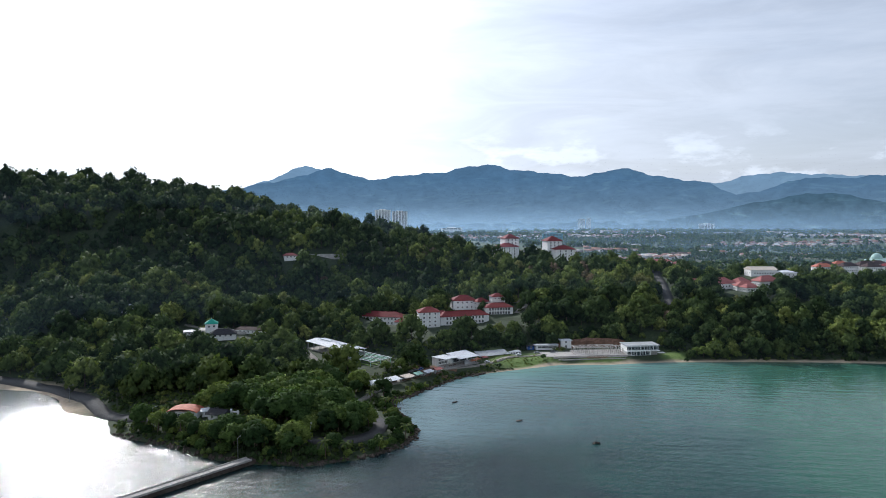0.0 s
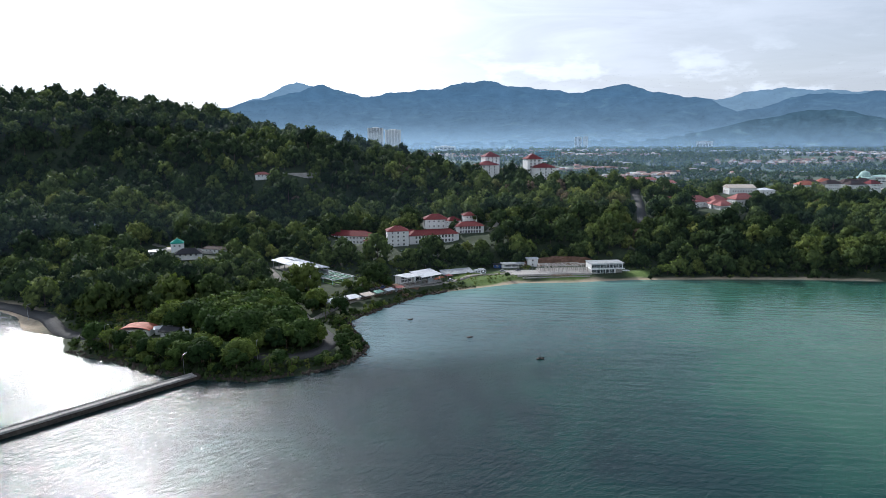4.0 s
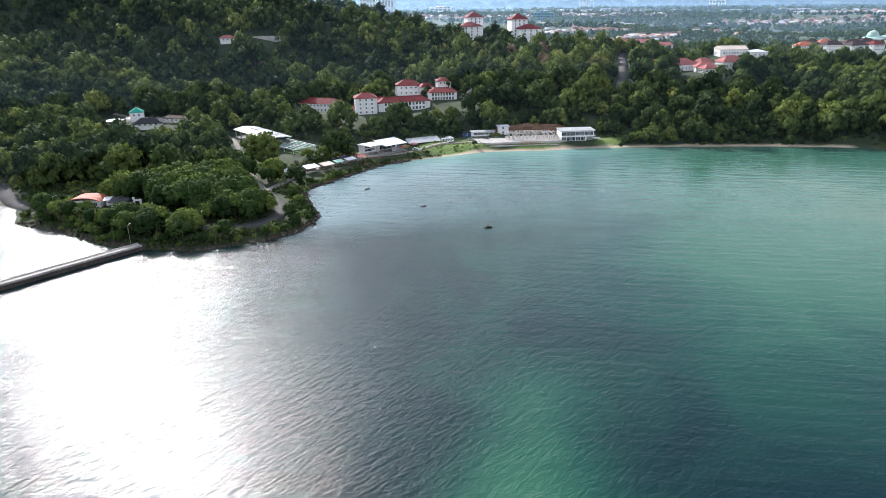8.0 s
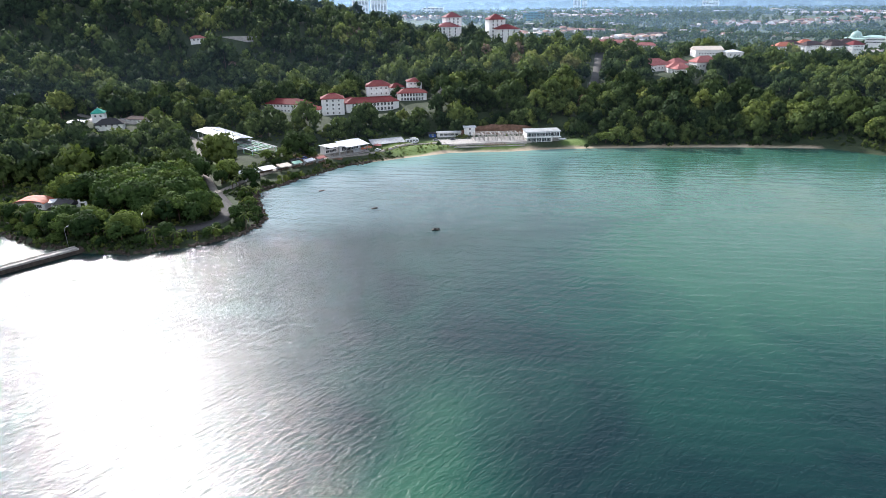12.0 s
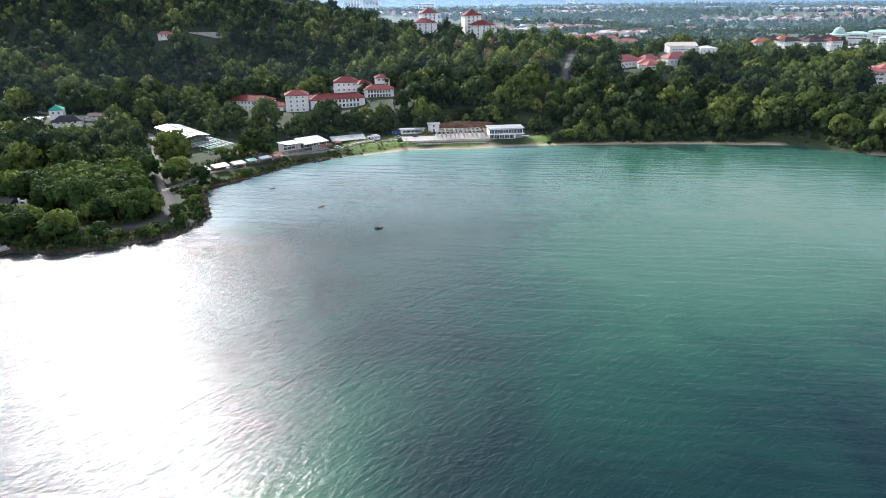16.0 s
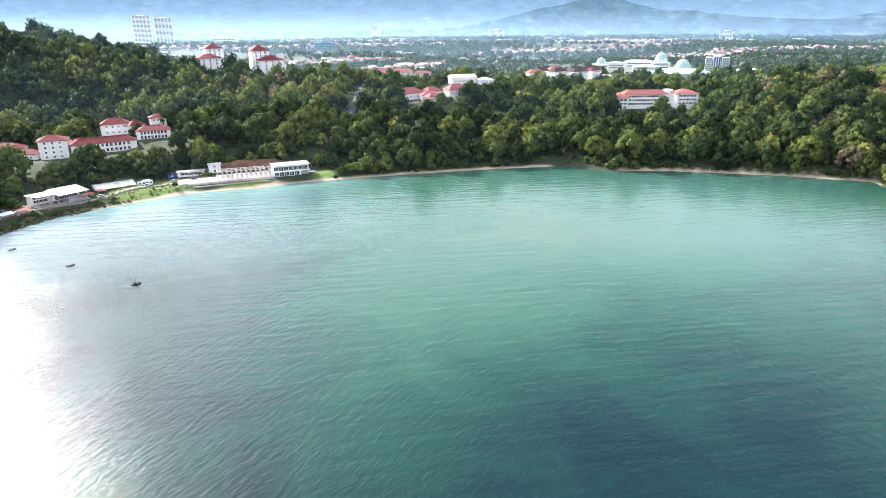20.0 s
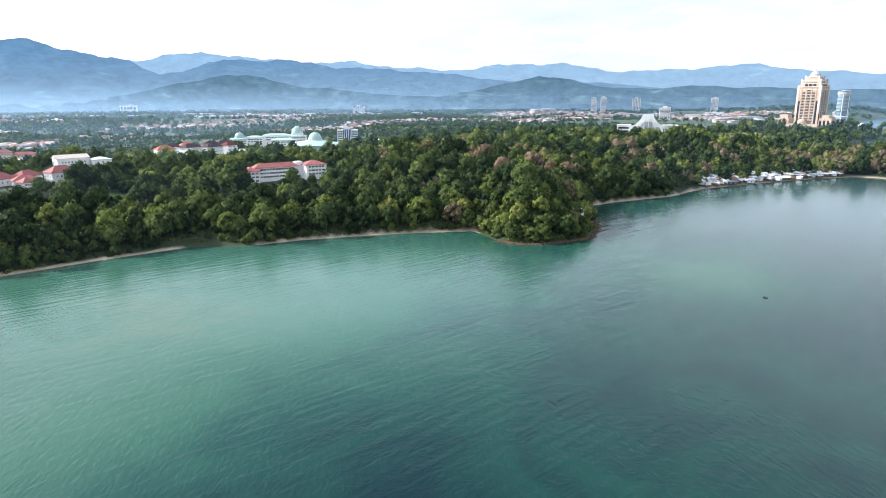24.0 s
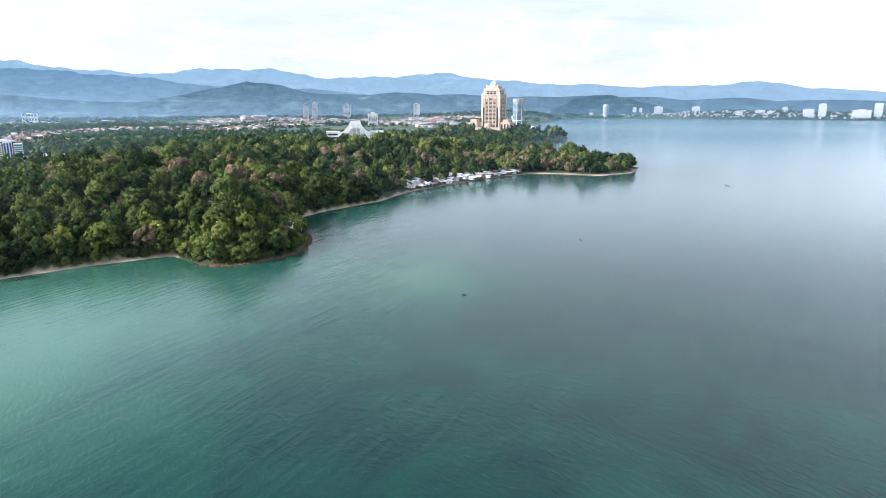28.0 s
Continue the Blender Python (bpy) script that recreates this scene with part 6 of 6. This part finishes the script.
# ---- white angular auditorium on the ridge ----
t = thing("auditorium", 1318, 395, -72, "white auditorium with a tall folded gable and flat wings", "building", z=36)
peak = [(-29, -8), (-29, 14), (-20, 17), (-11, 27), (-6, 36), (11, 37), (13, 29), (20, 20), (29, 15), (29, -8)]
bm = bmesh.new()
fr = [bm.verts.new((px, -17, pz)) for px, pz in peak]
bk = [bm.verts.new((px * 0.9, 20, pz * 0.86)) for px, pz in peak]
for i in range(len(peak) - 1):
    bm.faces.new((fr[i], fr[i + 1], bk[i + 1], bk[i]))
bm.faces.new(fr)
bm.faces.new(bk[::-1])
bmesh.ops.recalc_face_normals(bm, faces=bm.faces[:])
part("gable", bm, M_WHITE, t, "folded white shell")
walls(t, [(-52, -28, -12, 18, -8, 15), (28, 54, -12, 18, -8, 15)], M_WHITE, "flat-roofed white wing", name="wing")
part("roof_edge", boxes((-53, -28, -13.5, 19, 15.02, 16.2)), M_WHITE, t)
part("roof_edge", boxes((28, 55.5, -15.5, 19, 15.02, 16.4)), M_WHITE, t)
bm = bmesh.new()
extruded(bm, [(-15, -17.4, 6), (-6, -17.4, 22), (9, -17.4, 22), (16, -17.4, 6)], (0, 0.7, 0))
part("glazing", bm, M_GREYMETAL, t, "grey screen under the gable")
for i in range(4):
    part("roof_fin", boxes((-13 + 8 * i, -11.8 + 8 * i, -19, -16.8, 2, 20 + 8 * (i in (1, 2)))), M_WHITE, t)
for i in range(10):
    part("column", boxes((29 + 2.6 * i, 30 + 2.6 * i, -15, -13.8, -8, 15)), M_WHITE, t)
part("glazing", boxes((29, 53, -12.5, -11.9, 2, 10)), M_GLASS, t)
for k in range(2):
    part("glazing", boxes((-50, -31, -12.5, -11.9, 3 + 6 * k, 6 + 6 * k)), M_GLASS, t)

# ---- the domed skyscraper ----
t = thing("skyscraper", 2212, 232, -106, "tall cream and brown stepped tower with pale frames and a dome", "tower", z=18)
TIERS = ((31, 27, -8, 110), (26, 22, 110, 128), (19, 17, 128, 139))
for hx, hy, z0, z1 in TIERS:
    walls(t, [(-hx, hx, -hy, hy, z0, z1)], M_TAN)
for hx, hy, z0, z1, wide in ((31, 27, 40, 117, 5.5), (26, 22, 110, 133, 4.5), (19, 17, 128, 143, 3.5)):
    for sx in (-1, 1):
        for sy in (-1, 1):
            cx, cy = sx * (hx - wide * 0.35), sy * (hy - wide * 0.35)
            part("corner_frame", boxes((cx - wide / 2, cx + wide / 2, cy - wide / 2, cy + wide / 2, z0, z1)), M_CREAM, t, "pale corner frame")
    for zt in (z1 - 5, z1 - 13):
        part("frame_beam", boxes((-hx - 0.9, hx + 0.9, -hy - 0.9, hy + 0.9, zt, zt + 1.7)), M_CREAM, t, "pale frame beam")
for px in (-19, -7, 7, 19):
    part("pier", boxes((px - 1.3, px + 1.3, -28.4, -26.8, -6, 112)), M_TAN, t)
    part("pier", boxes((30.8, 32.4, px - 1.3, px + 1.3, -6, 112)), M_TAN, t)
for x0, x1, z0, z1 in ((-17, -9, 10, 98), (-5, 5, 8, 104), (9, 17, 10, 98), (-26, -21, 10, 74), (21, 26, 10, 74)):
    part("glass_strip", boxes((x0, x1, -27.6, -26.9, z0, z1)), M_GLASS, t, "tall dark glass strip")
    part("glass_strip", boxes((30.9, 31.6, x0 * 0.9, x1 * 0.9, z0, z1)), M_GLASS, t, "tall dark glass strip")
for k in range(22):
    part("spandrel", boxes((-17.6, 17.6, -28.0, -27.2, 11 + 4.2 * k, 12.8 + 4.2 * k)), M_TAN, t)
    part("spandrel", boxes((31.2, 32.0, -16, 16, 11 + 4.2 * k, 12.8 + 4.2 * k)), M_TAN, t)
for x0 in (-15, -4, 7):
    part("glass_strip", boxes((x0, x0 + 8, -22.6, -21.9, 112, 124)), M_GLASS, t)
    part("glass_strip", boxes((25.9, 26.6, x0, x0 + 7, 112, 124)), M_GLASS, t)
dome(t, 0, 0, 138, 13, M_HAZYWHITE)
part("spire", rod(bmesh.new(), (0, 0, 154), (0, 0, 173), 0.9, 0.2, 8), M_STEEL, t)
walls(t, [(-84, -46, -26, 10, -8, 26), (-74, -52, -20, 4, 26, 36), (40, 72, -40, -8, -8, 28), (46, 64, -36, -14, 28, 36), (-46, 40, -44, -26, -8, 12)], M_TAN, "cream podium block with dark bays", name="podium")
for x0, y0 in ((-82, -26.4), (-72, -26.4), (-62, -26.4), (42, -40.4), (52, -40.4), (62, -40.4)):
    part("glass_strip", boxes((x0, x0 + 5, y0, y0 + 0.6, 4, 22)), M_GLASS, t)
dome(t, -4, -36, 11, 12, M_TAN)
# ---- the round glass tower ----
t = thing("glass_tower", 2420, 172, 0, "slim round blue glass tower banded with white rings", "tower", z=4)
part("shaft", turned(bmesh.new(), [(17, -4), (17, 42), (15, 43), (15, 56), (17, 57), (17, 108), (18.5, 110), (18.5, 116), (12, 118)], 24), M_BLUEGLASS, t)
for k in range(26):
    if not 10 < k < 14:
        part("ring", turned(bmesh.new(), [(17.0, 3 + 4 * k), (17.35, 3 + 4 * k), (17.35, 4.0 + 4 * k), (17.0, 4.0 + 4 * k)], 24), M_GREYMETAL, t)
part("crown", turned(bmesh.new(), [(17.4, 105), (18.6, 106.5), (18.6, 114), (17.6, 115), (9, 116.5), (8, 119)], 24), M_GREYMETAL, t)
part("collar", turned(bmesh.new(), [(17.6, 40), (17.6, 42.6)], 24), M_WHITE, t)
for a in (175, 235, 300):
    c, s_ = math.cos(math.radians(a)), math.sin(math.radians(a))
    part("mullion", rod(bmesh.new(), (17 * c, 17 * s_, -4), (17 * c, 17 * s_, 109), 1.1, sides=6), M_WHITE, t)
t = thing("pavilion", 2340, 118, -80, "low white pavilion with a sweeping roof by the water", "building", z=3)
part("roof", turned(bmesh.new(), [(34, 6), (35, 7.5), (24, 15), (8, 26), (1, 27)], 20), M_METAL, t)
part("wall", turned(bmesh.new(), [(30, -4), (30, 6.2)], 20), M_WHITE, t)

# ---- roofs and bare rock on the cape ----
house("hut", 584, 199, -50, 11, 7, 3, "hut with a flat grey roof on the wooded cape", roof=M_METAL, rise=0.6, floors=1, across=3, deep=1, z=13, sink=9)
house("hut", 596, 205, -40, 8, 6, 3, "hut with a rusty roof on the wooded cape", roof=M_GREYMETAL, rise=0.6, floors=1, across=2, deep=1, z=12, sink=9)

# ---- moored boats ----
def boat(x, y, turn, size, mast, label):
    t = thing("boat", x, y, turn, label, "boat", z=0.02, group="moored boats")
    bm = bmesh.new()
    secs = []
    for k in (-1.0, -0.6, 0, 0.5, 0.85, 1.0):
        w = 0.40 * (1 - max(0, k) ** 2.2) * (0.85 if k < -0.8 else 1) + 0.03
        secs.append([bm.verts.new((k * size, s * w * size * f, z)) for s, f, z in ((-1, 1, 0.34 + 0.2 * max(0, k)), (-1, 0.75, 0.0), (-1, 0.3, -0.3), (1, 0.3, -0.3), (1, 0.75, 0.0), (1, 1, 0.34 + 0.2 * max(0, k)))])
    for s0, s1 in zip(secs, secs[1:]):
        for i in range(5):
            bm.faces.new((s0[i], s1[i], s1[i + 1], s0[i + 1]))
    bm.faces.new(secs[0])
    bm.faces.new(secs[-1][::-1])
    part("hull", bm, M_DARK, t, "dark hull")
    part("deck", boxes((-0.9 * size, 0.6 * size, -0.34 * size, 0.34 * size, 0.18, 0.26)), M_WOOD, t)
    for k in (-0.5, 0.0, 0.4):
        part("bench", boxes((k * size - 0.12, k * size + 0.12, -0.36 * size, 0.36 * size, 0.30, 0.36)), M_WOOD, t)
    if mast:
        part("cabin", boxes((-0.5 * size, 0.1 * size, -0.25 * size, 0.25 * size, 0.26, 0.95)), M_DARK, t)
        part("mast", rod(bmesh.new(), (0, 0, 0.4), (0, 0, 3.6), 0.07, 0.05), M_DARK, t)
        part("boom", rod(bmesh.new(), (-0.8, 0, 2.6), (0.9, 0, 2.7), 0.05), M_DARK, t)
    return t


boat(32.9, 341.2, 20, 1.5, False, "small dark moored boat on calm water")
boat(60.9, 305.6, 10, 1.6, False, "small dark open boat on calm water")
boat(88.2, 270.2, 5, 1.8, True, "small dark boat with a mast on calm water")
boat(640, -20, 30, 1.6, False, "small dark boat far out on the bay")
boat(480, 45, 80, 1.2, False, "small dark boat far out on the bay")
boat(1010, -210, 15, 5, False, "dark boat far out on the bay")

# ---- village of huts along the cove ----
r = random.Random(3)
hut_roofs = [M_WHITE, M_METAL, M_RUST, M_METAL, M_CREAM, M_GREYMETAL, M_METAL, M_METAL, M_BLUEROOF]
LINE = [(893, 182), (930, 164), (957, 150), (1010, 120), (1062, 92), (1108, 62)]
for i in range(165):
    k = (i / 165) * 4.999
    j = int(k)
    f = k - j
    bx, by = LINE[j][0] * (1 - f) + LINE[j + 1][0] * f, LINE[j][1] * (1 - f) + LINE[j + 1][1] * f
    off = r.uniform(-5, 20) * (0.45 if i < 12 else 1)
    hx, hy = bx + off * 0.45 + r.uniform(-3, 3), by + off * 0.9
    rf = hut_roofs[r.randrange(9)]
    t = thing("stilt_hut", hx, hy, -28 + r.uniform(-22, 22), "small wooden hut with a weathered sheet roof by the cove", "hut", z=max(ground_at(hx, hy), 0.4) + 1.0, group="village huts along the cove")
    w, d, h = r.uniform(5, 9), r.uniform(4.5, 7), r.uniform(2.4, 3.6)
    part("wall", boxes((-w / 2, w / 2, -d / 2, d / 2, 0, h)), M_WOOD if i % 3 else M_WHITE, t)
    part("roof", hip(bmesh.new(), -w / 2, w / 2, -d / 2, d / 2, h, r.uniform(0.8, 1.8), gable=True, over=0.7, thick=0.1), rf, t)
    for px in (-w / 2 + 0.3, w / 2 - 0.3):
        for py in (-d / 2 + 0.3, d / 2 - 0.3):
            part("stilt", boxes((px - 0.1, px + 0.1, py - 0.1, py + 0.1, -2.6, 0)), M_WOOD, t)
    link_mesh("window", W_SMALL, t, m=pose(-w * 0.2, -d / 2 - 0.02, h * 0.55))

# ---- distant tower blocks ----
def tower_block(x, y, turn, w, d, h, floors, across, label, wall=M_HAZYWHITE, glass=M_GLASS, z=8):
    t = thing("tower_block", x, y, turn, label, "building", z=z, group="distant tower blocks")
    walls(t, [(-w / 2, w / 2, -d / 2, d / 2, -6, h)], wall)
    part("roof_house", boxes((-w * 0.2, w * 0.2, -d * 0.3, d * 0.3, h, h + 4)), wall, t)
    for k in range(floors):
        zz = h * (k + 0.45) / floors
        part("window_band", boxes((-w * 0.46, w * 0.46, -d / 2 - 0.3, -d / 2 + 0.1, zz, zz + h / floors * 0.45)), glass, t)
    for i in range(across + 1):
        px = -w * 0.46 + w * 0.92 * i / across
        part("pier", boxes((px - w * 0.02, px + w * 0.02, -d / 2 - 0.6, -d / 2, 0, h)), wall, t)
    return t


for x, y, turn, w, h, fl, lab in ((60, 3300, 0, 80, 140, 26, "tall white apartment block with dark window bands"), (150, 3330, 0, 80, 132, 26, "tall white apartment block beside its twin"), (376, 2945, -5, 96, 50, 8, "broad white slab block with dark windows"),
                                 (1370, 3980, -19, 46, 88, 14, "grey tower block in the hazy plain"), (1412, 3960, -19, 30, 92, 14, "grey tower block in the hazy plain"), (2607, 762, -72, 40, 62, 14, "white tower block beyond the ridge"),
                                 (3990, 1365, -70, 48, 96, 18, "slim white tower block in the far town"), (3905, 1602, -67, 32, 98, 18, "white tower block in the far town"), (3950, 1560, -67, 34, 106, 19, "white tower block in the far town"),
                                 (4200, 965, -76, 40, 98, 16, "small white tower block in the far town"), (2080, 3700, -32, 90, 60, 8, "pale block in the hazy plain"), (2960, 2700, -48, 70, 52, 8, "pale block in the hazy plain")):
    tower_block(x, y, turn, w, w * 0.5, h, fl, 5, lab, z=4, wall=M_WHITE)
tower_block(582, 1994, -13, 64, 34, 42, 9, 6, "teal-clad office block on the plain", wall=M_TEAL)
# bearing, distance, base, width, height, storeys
for az, far, base, w, h, fl, lab in ((108.2, 4800, 4, 62, 62, 8, "broad white hotel wing on the far shore"), (109.1, 4810, 4, 44, 96, 12, "tall white hotel on the far shore"), (111.6, 4800, 4, 100, 58, 8, "broad white hotel on the far shore"),
                                     (112.6, 4815, 4, 44, 98, 12, "white hotel tower on the far shore"), (97.3, 4850, 46, 56, 36, 6, "white block on the wooded far shore"), (100.2, 4850, 46, 50, 36, 6, "white block on the wooded far shore"),
                                     (103.4, 4800, 22, 46, 30, 5, "small white block on the far shore"), (95.4, 4850, 50, 26, 26, 4, "small white block on the far hillside"), (95.9, 4850, 48, 22, 22, 4, "small white block on the far hillside"),
                                     (106.6, 4850, 42, 32, 36, 6, "pale block behind the far shore"), (104.9, 4840, 36, 60, 22, 3, "long low white building on the far shore"), (105.6, 4820, 28, 40, 26, 4, "white building on the far shore")):
    a = math.radians(az)
    tower_block(60 + far * math.sin(a), far * math.cos(a), -az, w, w * 0.4, h, fl, 5, lab, z=base, glass=M_GREYMETAL)
t = thing("observation_tower", 4815, -255, 0, "rounded grey-white tower on the far shore", "tower", z=24)
part("shaft", turned(bmesh.new(), [(18, -20), (19, 20), (21, 45), (20, 62), (15, 72), (10, 75)], 18), M_GREYMETAL, t)
for k in range(5):
    part("ring", turned(bmesh.new(), [(18.0, 8 + 11 * k), (21.3, 8 + 11 * k), (21.3, 9.6 + 11 * k), (18.0, 9.6 + 11 * k)], 18), M_GREYMETAL, t)
for az, w, h, rf in ((91.6, 34, 22, M_CREAM), (92.0, 26, 34, M_CREAM), (92.4, 30, 20, M_CREAM), (86.2, 90, 12, M_PINKROOF), (87.4, 60, 14, M_PINKROOF)):
    a = math.radians(az)
    far = 4770 if az > 90 else 4100
    house("waterfront_building", 60 + far * math.sin(a), far * math.cos(a) + 10, -az, w, 20, h, "sand-coloured waterfront building on the far shore", roof=rf, wall=M_CREAM, rise=4, floors=3, across=6, deep=2, z=3, sink=4, win=W_BAND, category="building", group="far waterfront buildings")

# ---- the town and the woods of the plain ----
def town(name, label, spots, mats, seed):
    """Small walled houses with gabled roofs, in streets, past counting."""
    r = np.random.default_rng(seed)
    V, F, S, n = [], [], [], 0
    base = np.array([(-.5, -.5, 0), (.5, -.5, 0), (.5, .5, 0), (-.5, .5, 0), (-.5, -.5, 1), (.5, -.5, 1), (.5, .5, 1), (-.5, .5, 1), (-.54, -.58, .97), (.54, -.58, .97), (.54, .58, .97), (-.54, .58, .97), (-.54, 0, 1.5), (.54, 0, 1.5)])
    quads = np.array([(0, 1, 5, 4), (1, 2, 6, 5), (2, 3, 7, 6), (3, 0, 4, 7), (8, 9, 13, 12), (10, 11, 12, 13), (8, 12, 11, 8), (9, 10, 13, 9)])
    tris = np.concatenate([quads[:6][:, [0, 1, 2]], quads[:6][:, [0, 2, 3]], quads[6:][:, :3]])
    wall_slot = np.array([1, 1, 1, 1, 0, 0, 1, 1, 1, 1, 0, 0, 0, 0], bool)
    for cx, cy, rx, ry, count, size, tall, flat in spots:
        a = r.uniform(0, math.tau, count)
        q = np.sqrt(r.uniform(0, 1, count))
        x, y = cx + rx * q * np.cos(a), cy + ry * q * np.sin(a)
        street = r.uniform(0, 3) + 0.25 * r.normal(size=count)
        x = np.round(x / (size * 1.6)) * size * 1.6 + r.normal(0, size * 0.2, count)
        z, s = land(x, y)
        ok = s > 20
        x, y, z = x[ok], y[ok], z[ok]
        m = len(x)
        sx, sy, sz = size * r.uniform(0.7, 1.5, m), size * r.uniform(0.6, 1.0, m), tall * r.uniform(0.7, 1.3, m)
        c, s_ = np.cos(street[ok]), np.sin(street[ok])
        b = base[None] * np.stack([sx, sy, sz], -1)[:, None]
        if flat:
            b[:, 12:, 2] = sz[:, None] * 1.12
        p = np.stack([b[..., 0] * c[:, None] - b[..., 1] * s_[:, None] + x[:, None], b[..., 0] * s_[:, None] + b[..., 1] * c[:, None] + y[:, None], b[..., 2] + z[:, None] - 0.5], -1)
        V.append(p.reshape(-1, 3))
        F.append((tris[None] + (np.arange(m) * 14)[:, None, None] + n).reshape(-1, 3))
        roof = r.integers(1, len(mats), m)
        S.append(np.where(wall_slot[None], 0, roof[:, None]).reshape(-1))
        n += m * 14
    return tagged(new(name, raw_mesh(name, np.concatenate(V), np.concatenate(F), mats, slots=np.concatenate(S))), label, "town", kind="stuff")


HOMES = [(560, 1230, 90, 40, 40, 18, 7, 0), (900, 1350, 160, 60, 60, 16, 6, 0), (1300, 1250, 260, 90, 260, 15, 6, 0), (1750, 1350, 300, 120, 560, 12, 5, 0), (2050, 1250, 260, 130, 560, 12, 5, 0), (1500, 1800, 500, 120, 260, 18, 7, 0),
         (450, 1500, 220, 70, 90, 18, 7, 0), (350, 2100, 280, 120, 110, 22, 8, 0), (850, 2300, 300, 130, 120, 24, 8, 0), (1900, 1000, 260, 70, 120, 15, 6, 0)]
HOMES += [(2500, 1150, 300, 200, 620, 15, 6, 0), (2900, 700, 260, 160, 460, 15, 7, 0), (3200, 1200, 400, 300, 760, 17, 7, 0), (3500, 600, 350, 250, 560, 17, 8, 0), (2100, 2300, 500, 200, 220, 26, 8, 0), (1000, 3200, 700, 200, 150, 34, 9, 0),
          (3600, 1700, 400, 400, 560, 20, 8, 0), (-100, 2600, 260, 300, 60, 30, 9, 0), (700, 760, 60, 40, 14, 16, 6, 0), (480, 900, 90, 50, 24, 16, 6, 0)]
HOMES = [(*h[:4], h[4], h[5] * 0.72, h[6] * 0.85, h[7]) for h in HOMES]
town("town", "small houses with red and pale roofs across the plain", HOMES, [M_PALECON, M_PINKROOF, M_PINKROOF, M_DARKROOF, M_GREYMETAL, M_CREAM, M_RUST, M_CONCRETE, M_PINKROOF], 12)
BIGS = [(900, 3300, 600, 120, 26, 90, 11, 1), (2500, 2300, 500, 200, 30, 70, 10, 1), (1750, 2700, 500, 150, 26, 80, 10, 1), (3300, 1000, 500, 400, 50, 60, 12, 1), (3550, 1750, 60, 60, 6, 90, 34, 1), (650, 1750, 160, 60, 8, 60, 9, 1), (2700, 500, 300, 120, 26, 45, 12, 1),
        (3500, 300, 500, 70, 50, 34, 10, 1)]
BIGS = [(*b[:4], int(b[4] * 0.9), b[5] * 0.6, b[6] * 0.9, b[7]) for b in BIGS]
BIGS += [(60 + 4805 * math.sin(a), 4805 * math.cos(a), 45, 110, 26, 12, 8, 1) for a in np.radians(np.arange(91, 118, 2.0))]
town("town", "pale flat-roofed sheds and blocks across the plain", BIGS, [M_PALECON, M_GREYMETAL, M_CREAM, M_PALECON, M_HAZYWHITE], 13)


WOOD_CROWNS = [crown_shape(rng, 3, 6, leaf=0.34, tall=0.75) for _ in range(6)]


def woods(name, label, x0, x1, y0, y1, step, size, seed, keep, gaps=-0.2):
    x, y, r = scatter(x0, x1, y0, y1, step, seed)
    z, s = land(x, y)
    wave = np.sin(x * 0.0041 + 2 * np.sin(y * 0.0023)) + np.sin(y * 0.006 + 1.3 * np.sin(x * 0.003)) + 0.8 * np.sin(x * 0.013 + y * 0.011) + r.normal(0, 0.55, x.size)
    ok = (s > min(25, size)) & keep(x, y) & (wave > gaps)
    x, y, z = x[ok], y[ok], z[ok]
    big = r.uniform(0.7, 1.4, x.size) * size
    return grove(name, label, x, y, z, big, big * 1.5, r.uniform(0, 1, x.size), WOOD_CROWNS, seed, mat=M_FAR_LEAF)


def in_view(x, y):
    az = np.degrees(np.arctan2(x - 60, y))
    built = np.zeros(x.shape, bool)
    for cx, cy, rx, ry, *_ in HOMES + BIGS:
        built |= ((x - cx) / (rx * 0.9)) ** 2 + ((y - cy) / (ry * 0.9)) ** 2 < 1
    return (az > -8) & (az < 100) & ~(built & ((x * 7 + y * 3).astype(int) % 10 < 8)) & ~open_ground(x, y)


woods("woods", "dark green woods on the near plain", -100, 1700, 850, 1500, 15, 6.0, 51, in_view, gaps=-0.5)
woods("woods", "hazy green woods on the plain", -200, 2600, 1500, 2600, 27, 10, 52, in_view, gaps=-0.8)
woods("woods", "hazy green woods near the foothills", 0, 3600, 2600, 4100, 48, 14, 53, in_view, gaps=-0.8)
woods("woods", "green woods on the plain behind the cove", 1320, 2700, 300, 1500, 22, 8, 54, in_view)
woods("woods", "hazy green woods towards the far shore", 2600, 4500, -300, 2600, 40, 12, 55, lambda x, y: in_view(x, y))
woods("woods", "dark woods along the far shore", 4000, 4860, -2600, 20, 17, 8, 56, lambda x, y: (np.hypot(x - 60, y) < 4870), gaps=-1.2)
